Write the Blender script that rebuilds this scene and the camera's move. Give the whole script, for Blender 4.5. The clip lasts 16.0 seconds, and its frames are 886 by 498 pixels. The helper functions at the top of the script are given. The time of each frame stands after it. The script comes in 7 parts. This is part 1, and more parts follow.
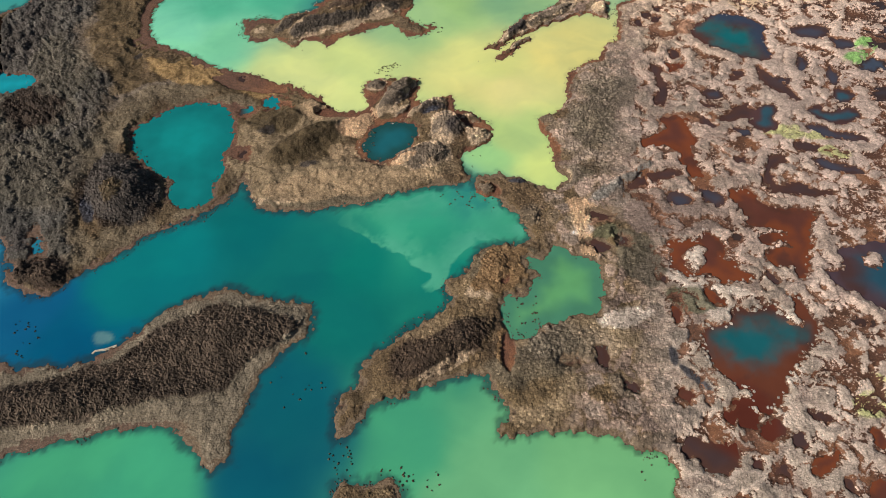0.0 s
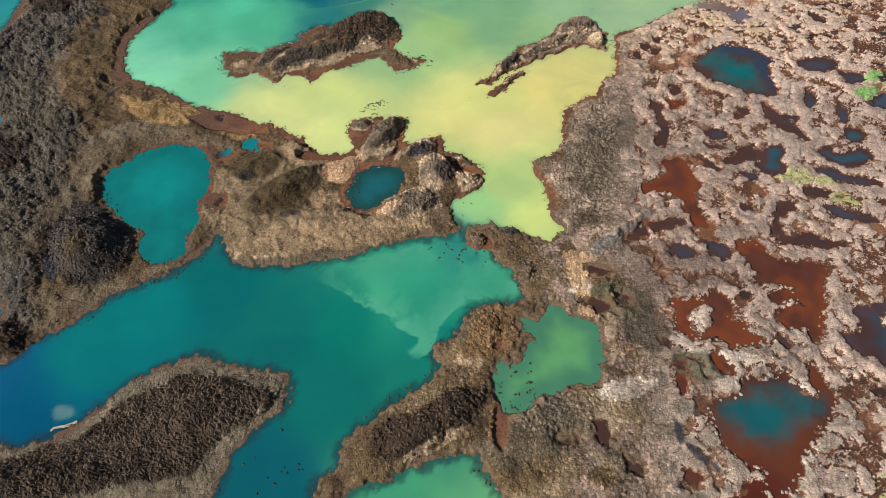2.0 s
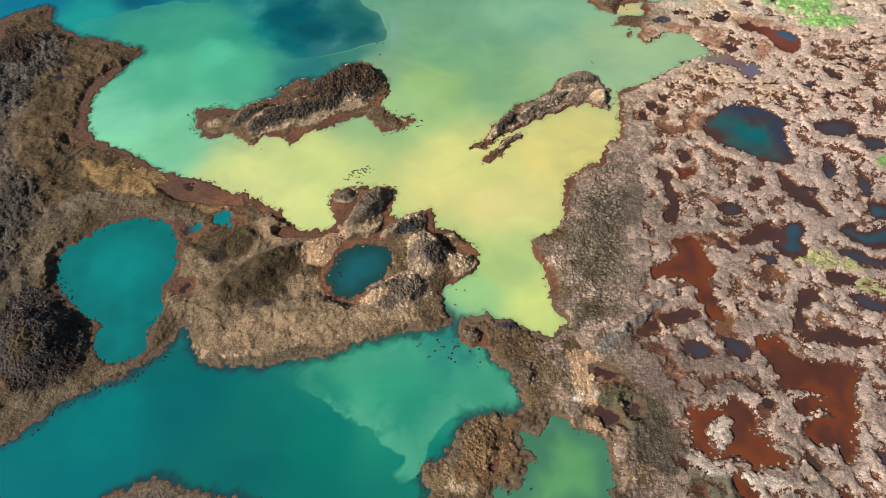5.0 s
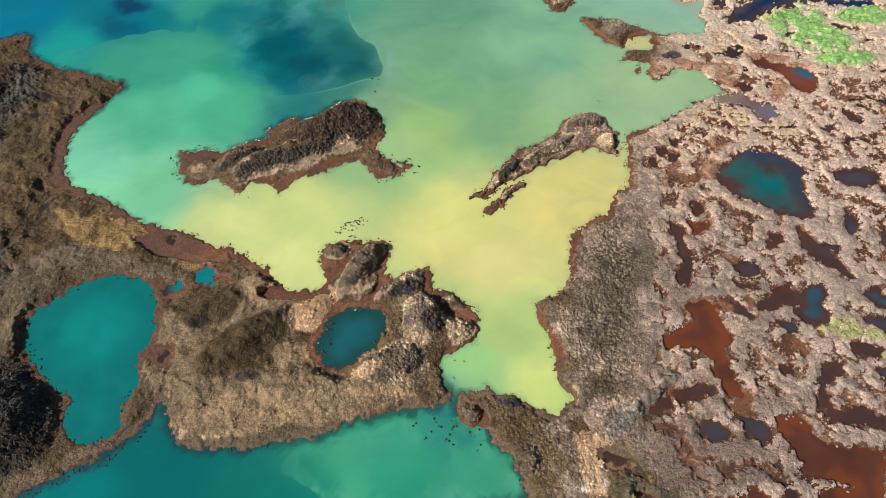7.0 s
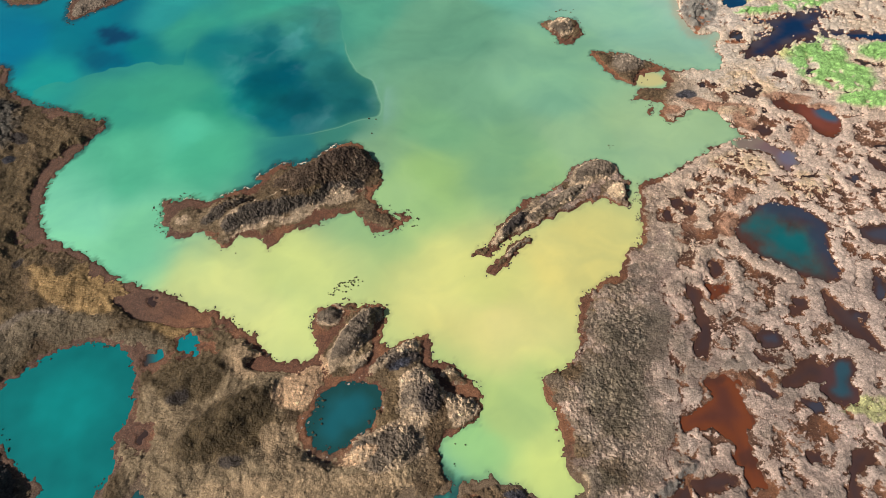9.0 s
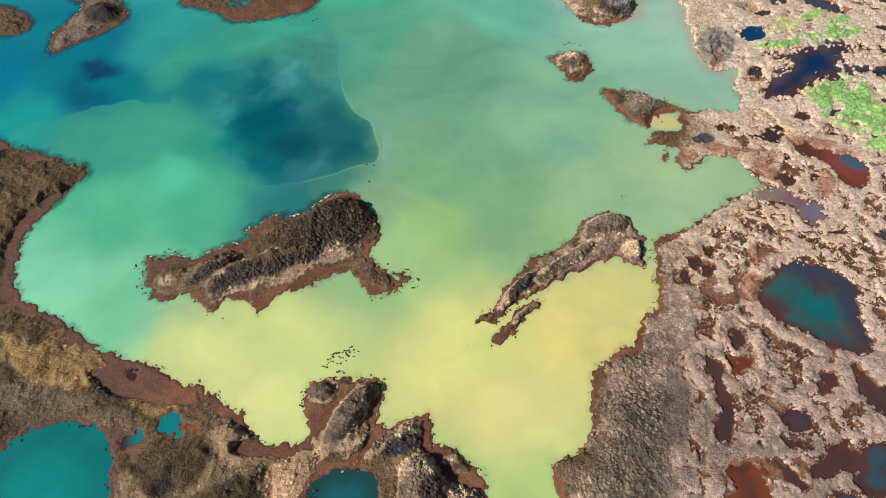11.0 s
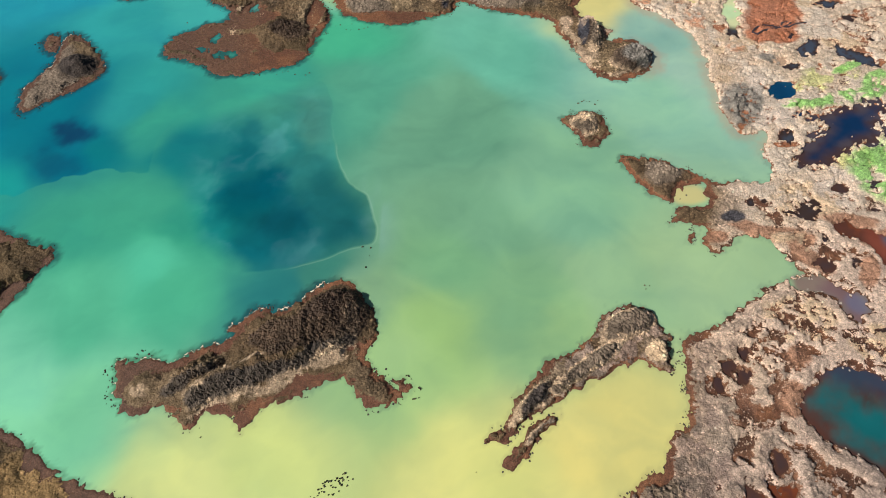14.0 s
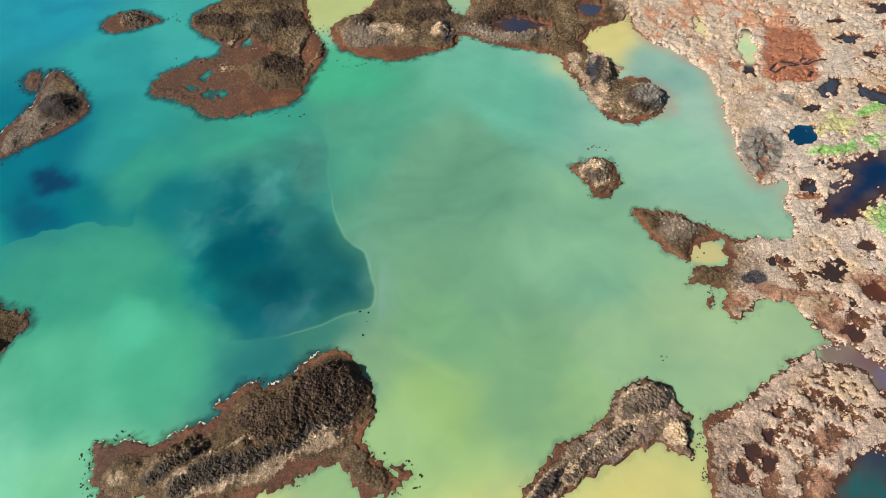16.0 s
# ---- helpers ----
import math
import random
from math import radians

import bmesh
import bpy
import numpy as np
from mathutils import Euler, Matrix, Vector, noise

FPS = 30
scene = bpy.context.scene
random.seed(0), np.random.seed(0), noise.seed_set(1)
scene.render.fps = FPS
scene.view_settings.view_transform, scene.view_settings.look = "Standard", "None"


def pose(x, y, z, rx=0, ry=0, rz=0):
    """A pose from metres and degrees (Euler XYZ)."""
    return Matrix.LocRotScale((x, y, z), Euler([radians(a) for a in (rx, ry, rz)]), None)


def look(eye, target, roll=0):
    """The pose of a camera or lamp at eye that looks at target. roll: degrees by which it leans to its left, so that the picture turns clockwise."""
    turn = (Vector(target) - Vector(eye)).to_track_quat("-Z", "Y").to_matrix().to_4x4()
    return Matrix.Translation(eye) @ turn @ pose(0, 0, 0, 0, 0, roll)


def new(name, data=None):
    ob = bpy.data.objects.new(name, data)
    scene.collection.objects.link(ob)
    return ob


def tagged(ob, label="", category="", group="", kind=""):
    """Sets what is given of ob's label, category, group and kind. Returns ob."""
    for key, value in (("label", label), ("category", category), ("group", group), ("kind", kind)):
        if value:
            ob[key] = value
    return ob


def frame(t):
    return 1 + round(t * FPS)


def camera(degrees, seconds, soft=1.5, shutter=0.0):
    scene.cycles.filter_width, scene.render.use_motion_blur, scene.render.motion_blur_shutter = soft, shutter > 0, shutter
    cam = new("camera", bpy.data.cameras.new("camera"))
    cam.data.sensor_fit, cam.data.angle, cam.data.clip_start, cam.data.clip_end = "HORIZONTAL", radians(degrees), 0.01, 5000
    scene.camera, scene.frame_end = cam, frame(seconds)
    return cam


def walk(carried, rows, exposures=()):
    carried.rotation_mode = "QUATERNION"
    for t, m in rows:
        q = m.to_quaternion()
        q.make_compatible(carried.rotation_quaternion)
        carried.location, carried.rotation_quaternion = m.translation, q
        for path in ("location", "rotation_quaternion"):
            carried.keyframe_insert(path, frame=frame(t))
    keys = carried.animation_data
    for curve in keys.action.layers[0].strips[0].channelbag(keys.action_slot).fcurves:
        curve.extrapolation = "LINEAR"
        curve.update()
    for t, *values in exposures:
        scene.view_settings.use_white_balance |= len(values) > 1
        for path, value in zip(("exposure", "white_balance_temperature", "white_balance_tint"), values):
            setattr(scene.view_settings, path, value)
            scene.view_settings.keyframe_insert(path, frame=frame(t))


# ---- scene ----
cam = camera(79.57, 16.0, soft=0.5)
WAY = [
    (0, (-1.566, -96.596, 79.646), (-3.567, -49.518, 2.967), -2.633),
    (1, (-0.459, -90.793, 79.506), (-2.459, -43.706, 2.833), -2.799),
    (2, (0.161, -85.224, 79.333), (-1.568, -37.874, 2.815), -2.636),
    (3, (0.476, -79.653, 79.226), (-0.861, -31.999, 2.889), -2.288),
    (4, (0.613, -73.933, 79.238), (-0.315, -26.064, 3.030), -1.863),
    (5, (0.660, -67.987, 79.385), (0.086, -20.060, 3.210), -1.439),
    (6, (0.672, -61.800, 79.648), (0.354, -13.981, 3.403), -1.066),
    (7, (0.672, -55.401, 79.990), (0.503, -7.833, 3.589), -0.774),
    (8, (0.664, -48.850, 80.363), (0.547, -1.622, 3.750), -0.570),
    (9, (0.636, -42.224, 80.715), (0.504, 4.635, 3.876), -0.449),
    (10, (0.571, -35.606, 80.999), (0.389, 10.924, 3.960), -0.394),
    (11, (0.449, -29.064, 81.185), (0.216, 17.229, 4.004), -0.381),
    (12, (0.258, -22.647, 81.269), (0.002, 23.533, 4.021), -0.382),
    (13, (-0.003, -16.360, 81.279), (-0.236, 29.824, 4.033), -0.373),
    (14, (-0.312, -10.160, 81.285), (-0.480, 36.090, 4.079), -0.332),
    (15, (-0.623, -3.935, 81.412), (-0.705, 42.325, 4.211), -0.248),
    (16, (-0.855, 2.506, 81.845), (-0.888, 48.526, 4.500), -0.122),
]
walk(cam, [(t, look(eye, aim, lean)) for t, eye, aim, lean in WAY])

# ---- light ----
SUN_FROM = Vector((-0.72, -0.30, 0.62)).normalized()
world = bpy.data.worlds.new("sky")
scene.world = world
world.use_nodes = True
sky = world.node_tree.nodes.new("ShaderNodeTexSky")
sky.sky_type, sky.sun_disc = "NISHITA", False
sky.sun_elevation = math.asin(SUN_FROM.z)
sky.sun_rotation = math.atan2(SUN_FROM.x, SUN_FROM.y)
back = world.node_tree.nodes["Background"]
back.inputs["Strength"].default_value = 0.05
world.node_tree.links.new(sky.outputs["Color"], back.inputs["Color"])
sun = new("sun", bpy.data.lights.new("sun", "SUN"))
sun.data.energy, sun.data.angle, sun.data.color = 4.9, radians(0.6), (1.0, 0.95, 0.89)
sun.matrix_world = look(SUN_FROM * 300, (0, 0, 0))
scene.view_settings.exposure = 0.0

# ---- plan ----
SHORES, POOLS, COVER, TINT, POND_TINT = {}, [], {}, [], []
# shores of the land, the islands and the larger ponds, in metres
SHORES["west"] = [(-42.7, -32.2), (-42.7, -34.4), (-44.5, -36.4), (-46.8, -38.4), (-49.0, -40.3), (-52.2, -41.7), (-56.8, -44.0), (-58.9, -45.8), (-60.0, -47.5), (-63.3, -50.1), (-61.8, -48.1), (-64.4, -50.9), (-67.8, -52.6), (-69.4, -54.8), (-71.5, -56.9), (-76.6, -55.3), (-79.3, -53.6), (-81.4, -50.2), (-82.7, -46.1), (-87.3, -41.7), (-124.0, -31.9), (-188.4, -10.4), (-256.6, 32.8), (-139.2, 15.3), (-114.3, 22.3), (-107.7, 27.2), (-109.7, 49.2), (-104.0, 54.2), (-97.4, 56.2), (-95.1, 48.9), (-86.7, 43.9), (-76.7, 40.9), (-68.5, 38.0), (-70.9, 34.5), (-72.8, 29.3), (-75.6, 23.7), (-75.3, 19.0), (-74.0, 13.8), (-70.5, 9.5), (-64.1, 6.7), (-59.7, 4.6), (-55.6, 1.3), (-49.3, -0.6), (-44.2, -2.5), (-40.1, -5.0), (-33.5, -18.2), (-39.1, -29.5)]
SHORES["centre"] = [(-44.2, -2.5), (-40.1, -5.0), (-37.2, -4.4), (-33.6, -7.4), (-29.3, -9.7), (-26.7, -13.6), (-21.0, -13.7), (-19.2, -12.1), (-20.8, -8.7), (-21.0, -5.2), (-18.1, -3.5), (-14.1, -3.5), (-9.5, -4.2), (-8.9, -6.5), (-9.7, -10.0), (-7.7, -11.1), (-4.8, -9.5), (-1.1, -9.5), (-1.4, -13.4), (2.0, -13.9), (4.7, -16.6), (6.5, -18.2), (5.7, -23.1), (1.8, -24.5), (-0.0, -26.3), (0.4, -29.9), (1.7, -31.2), (0.6, -33.0), (-2.7, -33.5), (-6.4, -33.9), (-10.2, -34.9), (-13.9, -35.4), (-16.5, -37.3), (-21.1, -37.8), (-24.6, -38.7), (-31.9, -39.1), (-35.6, -38.8), (-39.1, -37.5), (-40.7, -34.9), (-41.8, -32.3), (-42.7, -32.2), (-47.1, -26.6), (-49.1, -22.0), (-51.9, -9.5)]
SHORES["east_a"] = [(46.7, 137.4), (43.9, 115.4), (44.2, 111.8), (47.4, 107.5), (51.1, 105.3), (53.8, 102.6), (56.2, 99.6), (58.2, 97.4), (58.5, 93.0), (59.3, 88.2), (58.2, 82.6), (59.0, 78.5), (57.9, 73.9), (58.6, 69.3), (60.6, 65.1), (64.9, 66.5), (66.1, 65.1), (63.1, 61.1), (63.7, 57.9), (64.1, 56.0), (62.0, 53.0), (56.1, 53.6), (51.8, 53.0), (48.4, 55.5), (42.9, 58.6), (37.9, 59.9), (34.2, 59.9), (35.1, 56.7), (37.4, 52.4), (41.6, 48.3), (43.7, 50.3), (45.9, 52.6), (47.8, 53.5), (50.0, 53.0), (49.1, 51.1), (49.5, 49.2), (48.6, 47.4), (45.8, 47.4), (43.8, 48.1), (40.8, 43.1), (43.5, 44.4), (45.6, 43.1), (48.1, 43.1), (46.3, 40.2), (47.0, 37.6), (50.7, 39.1), (53.3, 41.2), (57.9, 40.7), (60.2, 36.6), (60.9, 33.8), (62.3, 33.5), (96.0, 24.9), (178.8, 137.0)]
SHORES["east_b"] = [(62.3, 33.5), (60.7, 32.9), (56.7, 31.7), (51.1, 28.5), (46.5, 24.9), (41.6, 22.8), (37.9, 21.6), (37.5, 17.5), (36.7, 11.7), (36.4, 8.1), (33.2, 6.9), (31.4, 2.3), (27.0, -0.4), (23.8, -3.0), (22.9, -6.1), (22.5, -12.0), (19.5, -14.8), (15.8, -16.1), (15.9, -19.2), (17.4, -21.7), (17.8, -25.0), (17.9, -28.1), (18.4, -30.4), (20.0, -31.9), (18.9, -33.5), (17.1, -34.8), (13.4, -33.5), (12.3, -31.8), (8.5, -31.7), (6.9, -30.0), (5.1, -30.9), (2.9, -31.3), (2.0, -33.4), (3.2, -35.9), (6.5, -36.7), (8.2, -39.2), (10.0, -40.2), (10.7, -43.1), (12.2, -45.9), (36.1, -43.5), (117.0, -35.1), (153.6, 8.5), (117.5, 44.3)]
SHORES["east_c"] = [(8.3, -38.7), (10.0, -40.2), (10.7, -43.1), (12.2, -45.9), (9.5, -46.7), (5.2, -46.7), (2.5, -48.4), (0.8, -51.8), (-3.8, -54.6), (-2.1, -58.5), (-4.9, -60.6), (-8.5, -62.5), (-12.0, -65.4), (-15.4, -67.7), (-16.6, -70.0), (-16.0, -71.7), (-19.3, -73.5), (-19.3, -76.8), (-19.4, -80.0), (-17.8, -79.6), (-15.6, -76.8), (-14.0, -74.7), (-9.0, -73.5), (-5.6, -71.8), (-2.2, -70.9), (3.0, -70.1), (3.8, -72.7), (5.4, -74.8), (6.5, -76.5), (4.3, -78.5), (4.3, -79.7), (8.4, -79.3), (13.7, -78.9), (14.2, -78.1), (18.0, -79.7), (21.3, -79.3), (21.9, -80.5), (24.9, -81.6), (27.2, -81.6), (28.5, -83.1), (28.9, -84.6), (26.4, -92.8), (27.9, -104.0), (115.5, -103.5), (213.0, -2.4), (132.8, -0.3), (52.6, -27.7)]
SHORES["dark_isle"] = [(-24.8, -60.4), (-24.9, -63.4), (-29.0, -66.2), (-31.2, -69.0), (-33.0, -73.4), (-33.2, -76.8), (-35.0, -78.4), (-33.9, -81.6), (-34.5, -82.7), (-36.6, -84.2), (-39.7, -81.5), (-42.6, -78.4), (-44.8, -78.0), (-50.6, -78.4), (-56.1, -79.6), (-61.6, -80.3), (-65.2, -81.9), (-67.3, -82.7), (-73.9, -84.6), (-84.7, -81.5), (-90.0, -68.7), (-79.5, -67.8), (-74.0, -67.8), (-69.7, -69.3), (-67.8, -68.3), (-64.5, -68.8), (-60.3, -67.9), (-59.1, -67.5), (-56.0, -65.6), (-53.6, -63.2), (-50.1, -59.2), (-45.8, -57.1), (-42.3, -55.6), (-40.0, -55.1), (-36.4, -56.2), (-35.3, -57.2), (-31.4, -57.3), (-27.6, -57.8), (-25.5, -58.9)]
SHORES["long_isle"] = [(-53.0, 17.8), (-51.3, 15.2), (-50.8, 12.2), (-48.8, 9.9), (-46.4, 9.4), (-44.0, 10.8), (-41.1, 9.8), (-38.8, 7.1), (-37.6, 8.4), (-35.8, 10.3), (-32.5, 9.8), (-31.1, 7.1), (-29.1, 8.4), (-28.5, 10.3), (-26.0, 11.2), (-23.4, 12.2), (-19.9, 14.2), (-17.2, 14.9), (-15.4, 15.1), (-13.2, 11.2), (-9.6, 10.7), (-7.8, 12.2), (-8.9, 15.1), (-11.7, 15.9), (-12.8, 18.2), (-12.5, 20.3), (-11.2, 21.9), (-11.1, 24.7), (-12.0, 26.9), (-14.7, 29.8), (-16.9, 32.6), (-19.5, 32.2), (-22.8, 30.4), (-25.5, 27.5), (-28.3, 26.4), (-32.4, 27.0), (-33.8, 24.1), (-35.7, 23.6), (-34.0, 22.5), (-36.1, 20.9), (-39.7, 19.8), (-42.2, 18.3), (-46.0, 18.3), (-48.9, 18.5)]
SHORES["curved_isle"] = [(5.5, 5.8), (7.5, 7.5), (9.4, 9.3), (10.5, 12.1), (13.4, 14.6), (16.5, 18.1), (18.5, 18.7), (20.4, 19.2), (24.3, 22.9), (25.0, 24.6), (27.3, 26.8), (30.9, 27.7), (34.1, 26.2), (35.0, 23.4), (36.6, 21.8), (35.4, 18.1), (35.4, 16.1), (33.2, 16.6), (31.5, 17.6), (29.7, 18.1), (26.7, 16.6), (23.6, 14.6), (19.7, 13.1), (15.8, 11.2), (12.0, 8.4), (9.2, 6.1), (7.8, 5.2)]
SHORES["thin_isle"] = [(7.7, 2.6), (10.0, 4.8), (12.9, 8.4), (16.7, 10.2), (17.0, 8.8), (13.6, 6.1), (11.2, 3.0), (10.2, 1.5), (8.5, 2.0)]
SHORES["round_isle"] = [(23.5, 69.7), (26.7, 71.5), (30.2, 72.5), (32.9, 71.5), (33.5, 66.6), (31.6, 63.8), (28.6, 61.9), (27.5, 65.2), (25.1, 67.7)]
SHORES["teardrop_isle"] = [(-90.1, 71.8), (-91.8, 78.5), (-89.8, 83.6), (-88.4, 88.2), (-88.5, 93.4), (-89.1, 97.3), (-86.7, 97.7), (-83.8, 95.7), (-80.4, 92.5), (-76.2, 87.3), (-76.0, 83.2), (-79.6, 80.0), (-83.9, 76.2), (-87.3, 73.2)]
SHORES["lobe_isle"] = [(-92.9, 93.4), (-93.6, 97.0), (-91.6, 97.5), (-89.5, 95.5), (-89.3, 91.6), (-90.8, 90.6)]
SHORES["edge_isle"] = [(-106.4, 89.5), (-101.0, 86.4), (-97.7, 81.5), (-100.4, 78.6), (-108.1, 78.7), (-113.6, 90.6)]
SHORES["small_isle"] = [(-82.7, 112.5), (-81.0, 117.8), (-74.5, 118.9), (-68.1, 115.7), (-70.2, 113.6), (-75.0, 111.5), (-78.7, 110.5)]
SHORES["north_isle"] = [(-64.5, 89.8), (-64.9, 94.2), (-63.1, 96.9), (-59.9, 99.1), (-57.1, 101.0), (-53.5, 102.1), (-51.2, 103.5), (-52.7, 107.4), (-57.1, 109.4), (-61.4, 113.5), (-61.0, 117.1), (-58.3, 120.6), (-54.7, 123.3), (-50.8, 132.7), (-36.3, 132.6), (-33.8, 118.8), (-32.5, 114.5), (-30.7, 110.3), (-27.6, 104.4), (-28.1, 101.5), (-29.7, 96.8), (-30.7, 93.2), (-31.2, 89.4), (-35.0, 86.4), (-40.8, 85.1), (-46.5, 83.6), (-50.6, 83.5), (-53.7, 86.4), (-57.7, 88.1), (-61.1, 89.5)]
SHORES["north_bank"] = [(-27.9, 111.4), (-24.9, 105.3), (-19.4, 102.4), (-11.6, 100.5), (-3.9, 103.3), (1.3, 105.3), (4.0, 110.3), (6.6, 108.2), (14.3, 105.2), (22.0, 103.9), (25.7, 102.3), (26.8, 97.6), (29.5, 92.2), (31.2, 87.1), (33.6, 83.0), (37.4, 81.0), (42.4, 82.6), (46.2, 85.4), (47.5, 88.7), (46.2, 92.2), (44.2, 94.8), (41.3, 95.9), (38.8, 94.5), (37.8, 95.9), (39.5, 98.5), (36.4, 100.8), (33.5, 102.7), (32.2, 105.4), (31.7, 108.2), (34.8, 111.8), (38.5, 113.9), (43.7, 115.2), (47.4, 137.4), (9.0, 137.5), (4.8, 116.5), (1.4, 118.7), (-2.8, 132.6), (-14.5, 132.6), (-19.3, 118.8), (-25.9, 115.6)]
SHORES["south_isle"] = [(-19.3, -88.2), (-18.0, -85.3), (-14.0, -86.0), (-10.9, -85.3), (-8.4, -87.8), (-9.7, -92.9), (-18.0, -92.9)]
SHORES["pale_isle"] = [(37.3, -49.8), (38.9, -48.1), (40.7, -47.6), (41.9, -48.7), (41.4, -51.3), (39.7, -53.0), (38.0, -51.9)]
SHORES["rim_isle"] = [(51.3, -60.6), (52.9, -60.2), (53.8, -62.0), (53.3, -62.9), (52.0, -62.7), (51.2, -62.0)]
SHORES["mat_isle"] = [(67.3, -50.1), (70.2, -48.8), (71.3, -49.3), (71.3, -51.8), (68.0, -52.9), (67.2, -52.0)]
SHORES["bay_isle"] = [(42.9, 40.0), (44.0, 41.6), (45.3, 42.3), (45.4, 41.0), (44.0, 39.3)]
SHORES["tail_isle"] = [(-13.2, 11.0), (-11.5, 13.2), (-8.8, 13.6), (-6.7, 13.0), (-5.1, 13.3), (-6.8, 14.9), (-8.9, 15.6), (-6.0, 12.2), (-8.7, 11.0), (-10.9, 10.5)]
SHORES["p_left"] = [(-68.2, -18.8), (-66.1, -15.8), (-61.0, -11.6), (-56.5, -10.3), (-52.0, -10.6), (-49.0, -12.8), (-47.0, -18.1), (-46.4, -22.1), (-48.0, -25.8), (-46.5, -29.5), (-48.0, -31.6), (-47.4, -35.0), (-48.0, -37.0), (-50.9, -38.2), (-54.7, -37.7), (-56.3, -34.5), (-55.3, -31.5), (-58.8, -30.2), (-63.5, -27.0), (-66.2, -23.8)]
SHORES["p_hole"] = [(-17.6, -18.4), (-15.0, -16.7), (-10.3, -17.3), (-8.5, -19.5), (-9.5, -23.4), (-12.5, -25.3), (-15.0, -27.5), (-18.5, -27.0), (-20.3, -23.3)]
SHORES["p_green"] = [(10.9, -49.6), (12.8, -49.8), (14.4, -49.3), (15.3, -48.0), (15.8, -47.1), (17.6, -47.9), (19.5, -49.4), (21.5, -50.2), (22.7, -50.5), (23.4, -51.3), (23.4, -53.5), (23.5, -55.2), (22.9, -57.3), (21.2, -60.5), (19.4, -60.2), (17.1, -60.6), (14.2, -61.6), (11.9, -62.7), (9.6, -64.0), (8.1, -64.9), (6.8, -64.0), (6.2, -62.6), (5.9, -60.5), (6.3, -57.9), (8.4, -56.8), (10.7, -56.8), (11.2, -54.5), (12.8, -53.3), (12.6, -52.4), (11.2, -51.5)]
SHORES["p_rust_teal"] = [(37.9, -62.6), (42.0, -62.4), (43.0, -59.4), (47.2, -60.0), (49.7, -59.0), (51.0, -60.5), (52.4, -61.0), (53.6, -57.5), (54.6, -58.0), (54.9, -60.5), (56.1, -62.0), (55.8, -63.9), (54.7, -65.3), (52.9, -66.7), (50.4, -69.0), (48.6, -70.7), (47.6, -72.9), (45.5, -74.9), (43.1, -76.6), (42.0, -75.8), (42.1, -74.1), (42.4, -72.8), (40.2, -72.0), (38.6, -70.2), (37.3, -68.4), (37.2, -65.7)]
SHORES["p_blue"] = [(53.6, 11.6), (56.0, 13.5), (59.7, 16.4), (62.5, 16.9), (66.4, 15.9), (69.1, 13.4), (70.5, 11.5), (68.6, 7.9), (68.8, 4.4), (69.2, 1.5), (66.6, -0.1), (63.5, 0.8), (60.7, 2.4), (58.4, 4.4), (56.2, 5.0), (55.2, 6.8), (53.2, 8.6)]
SHORES["p_right"] = [(63.9, -48.4), (66.2, -48.0), (68.3, -47.5), (72.0, -46.7), (76.0, -47.3), (79.1, -53.0), (71.7, -61.1), (66.8, -60.1), (64.5, -57.0), (61.6, -54.9), (60.8, -53.3), (62.6, -52.3), (64.4, -52.6), (64.4, -50.1)]
SHORES["p_stream"] = [(72.8, 71.2), (75.1, 72.4), (79.5, 71.1), (82.9, 73.7), (87.8, 73.7), (90.3, 75.5), (93.4, 75.4), (93.2, 71.9), (89.0, 67.7), (92.1, 66.5), (108.5, 66.0), (106.3, 61.6), (91.1, 64.1), (83.6, 62.8), (77.5, 59.0), (74.4, 56.7), (69.8, 56.7), (68.9, 59.0), (71.6, 62.1), (75.1, 65.3), (78.3, 67.7), (74.1, 69.4)]
SHORES["p_creek"] = [(59.0, 32.2), (64.3, 32.9), (68.6, 30.3), (68.9, 26.2), (67.1, 24.1), (66.9, 26.9), (64.5, 29.9), (59.0, 30.4)]
SHORES["p_west"] = [(-107.5, -1.5), (-101.6, -0.2), (-95.5, -0.9), (-95.0, -3.7), (-97.9, -5.8), (-105.0, -7.0)]
# small pools: x, y, half length, half width, turn
POOLS += [(88.9, -1.9, 3.2, 2, 17), (16.6, -68.3, 1.2, 0.7, 3)]
POOLS += [(72.8, 78.1, 3.6, 2.4, 20), (77.9, 86.1, 2.2, 1, 5), (83.8, 92.1, 3.7, 1.6, 47), (90.4, 90.3, 3.2, 1.5, 107), (93.7, 108, 3.4, 1.7, 8), (69.3, 105.1, 7.8, 1.9, 81), (93.6, 88.7, 4.1, 2, 143), (74.8, 51.8, 1.7, 1.1, 18), (66.3, 35.5, 1.4, 1, 30), (68.8, 27.6, 2.6, 1.8, 27), (57, 48.5, 1.2, 0.8, 59), (59.6, 48.4, 1.1, 0.8, 25), (60.5, 57.9, 2.4, 1.5, 12), (69.3, 65.1, 1.7, 1.2, 30)]
POOLS += [(17.1, 113.3, 5.4, 2.7, 1), (35.5, 119.1, 3.1, 2.2, 8), (-53.8, 96, 1.7, 0.8, 66), (-55.6, 92.1, 1.6, 0.6, 163), (-48.8, 90.7, 1.1, 0.8, 164), (-46, 106.8, 1.7, 0.9, 54), (60.4, 112.2, 4.3, 1.4, 94), (4.2, 120.9, 2.2, 2.2, 31)]
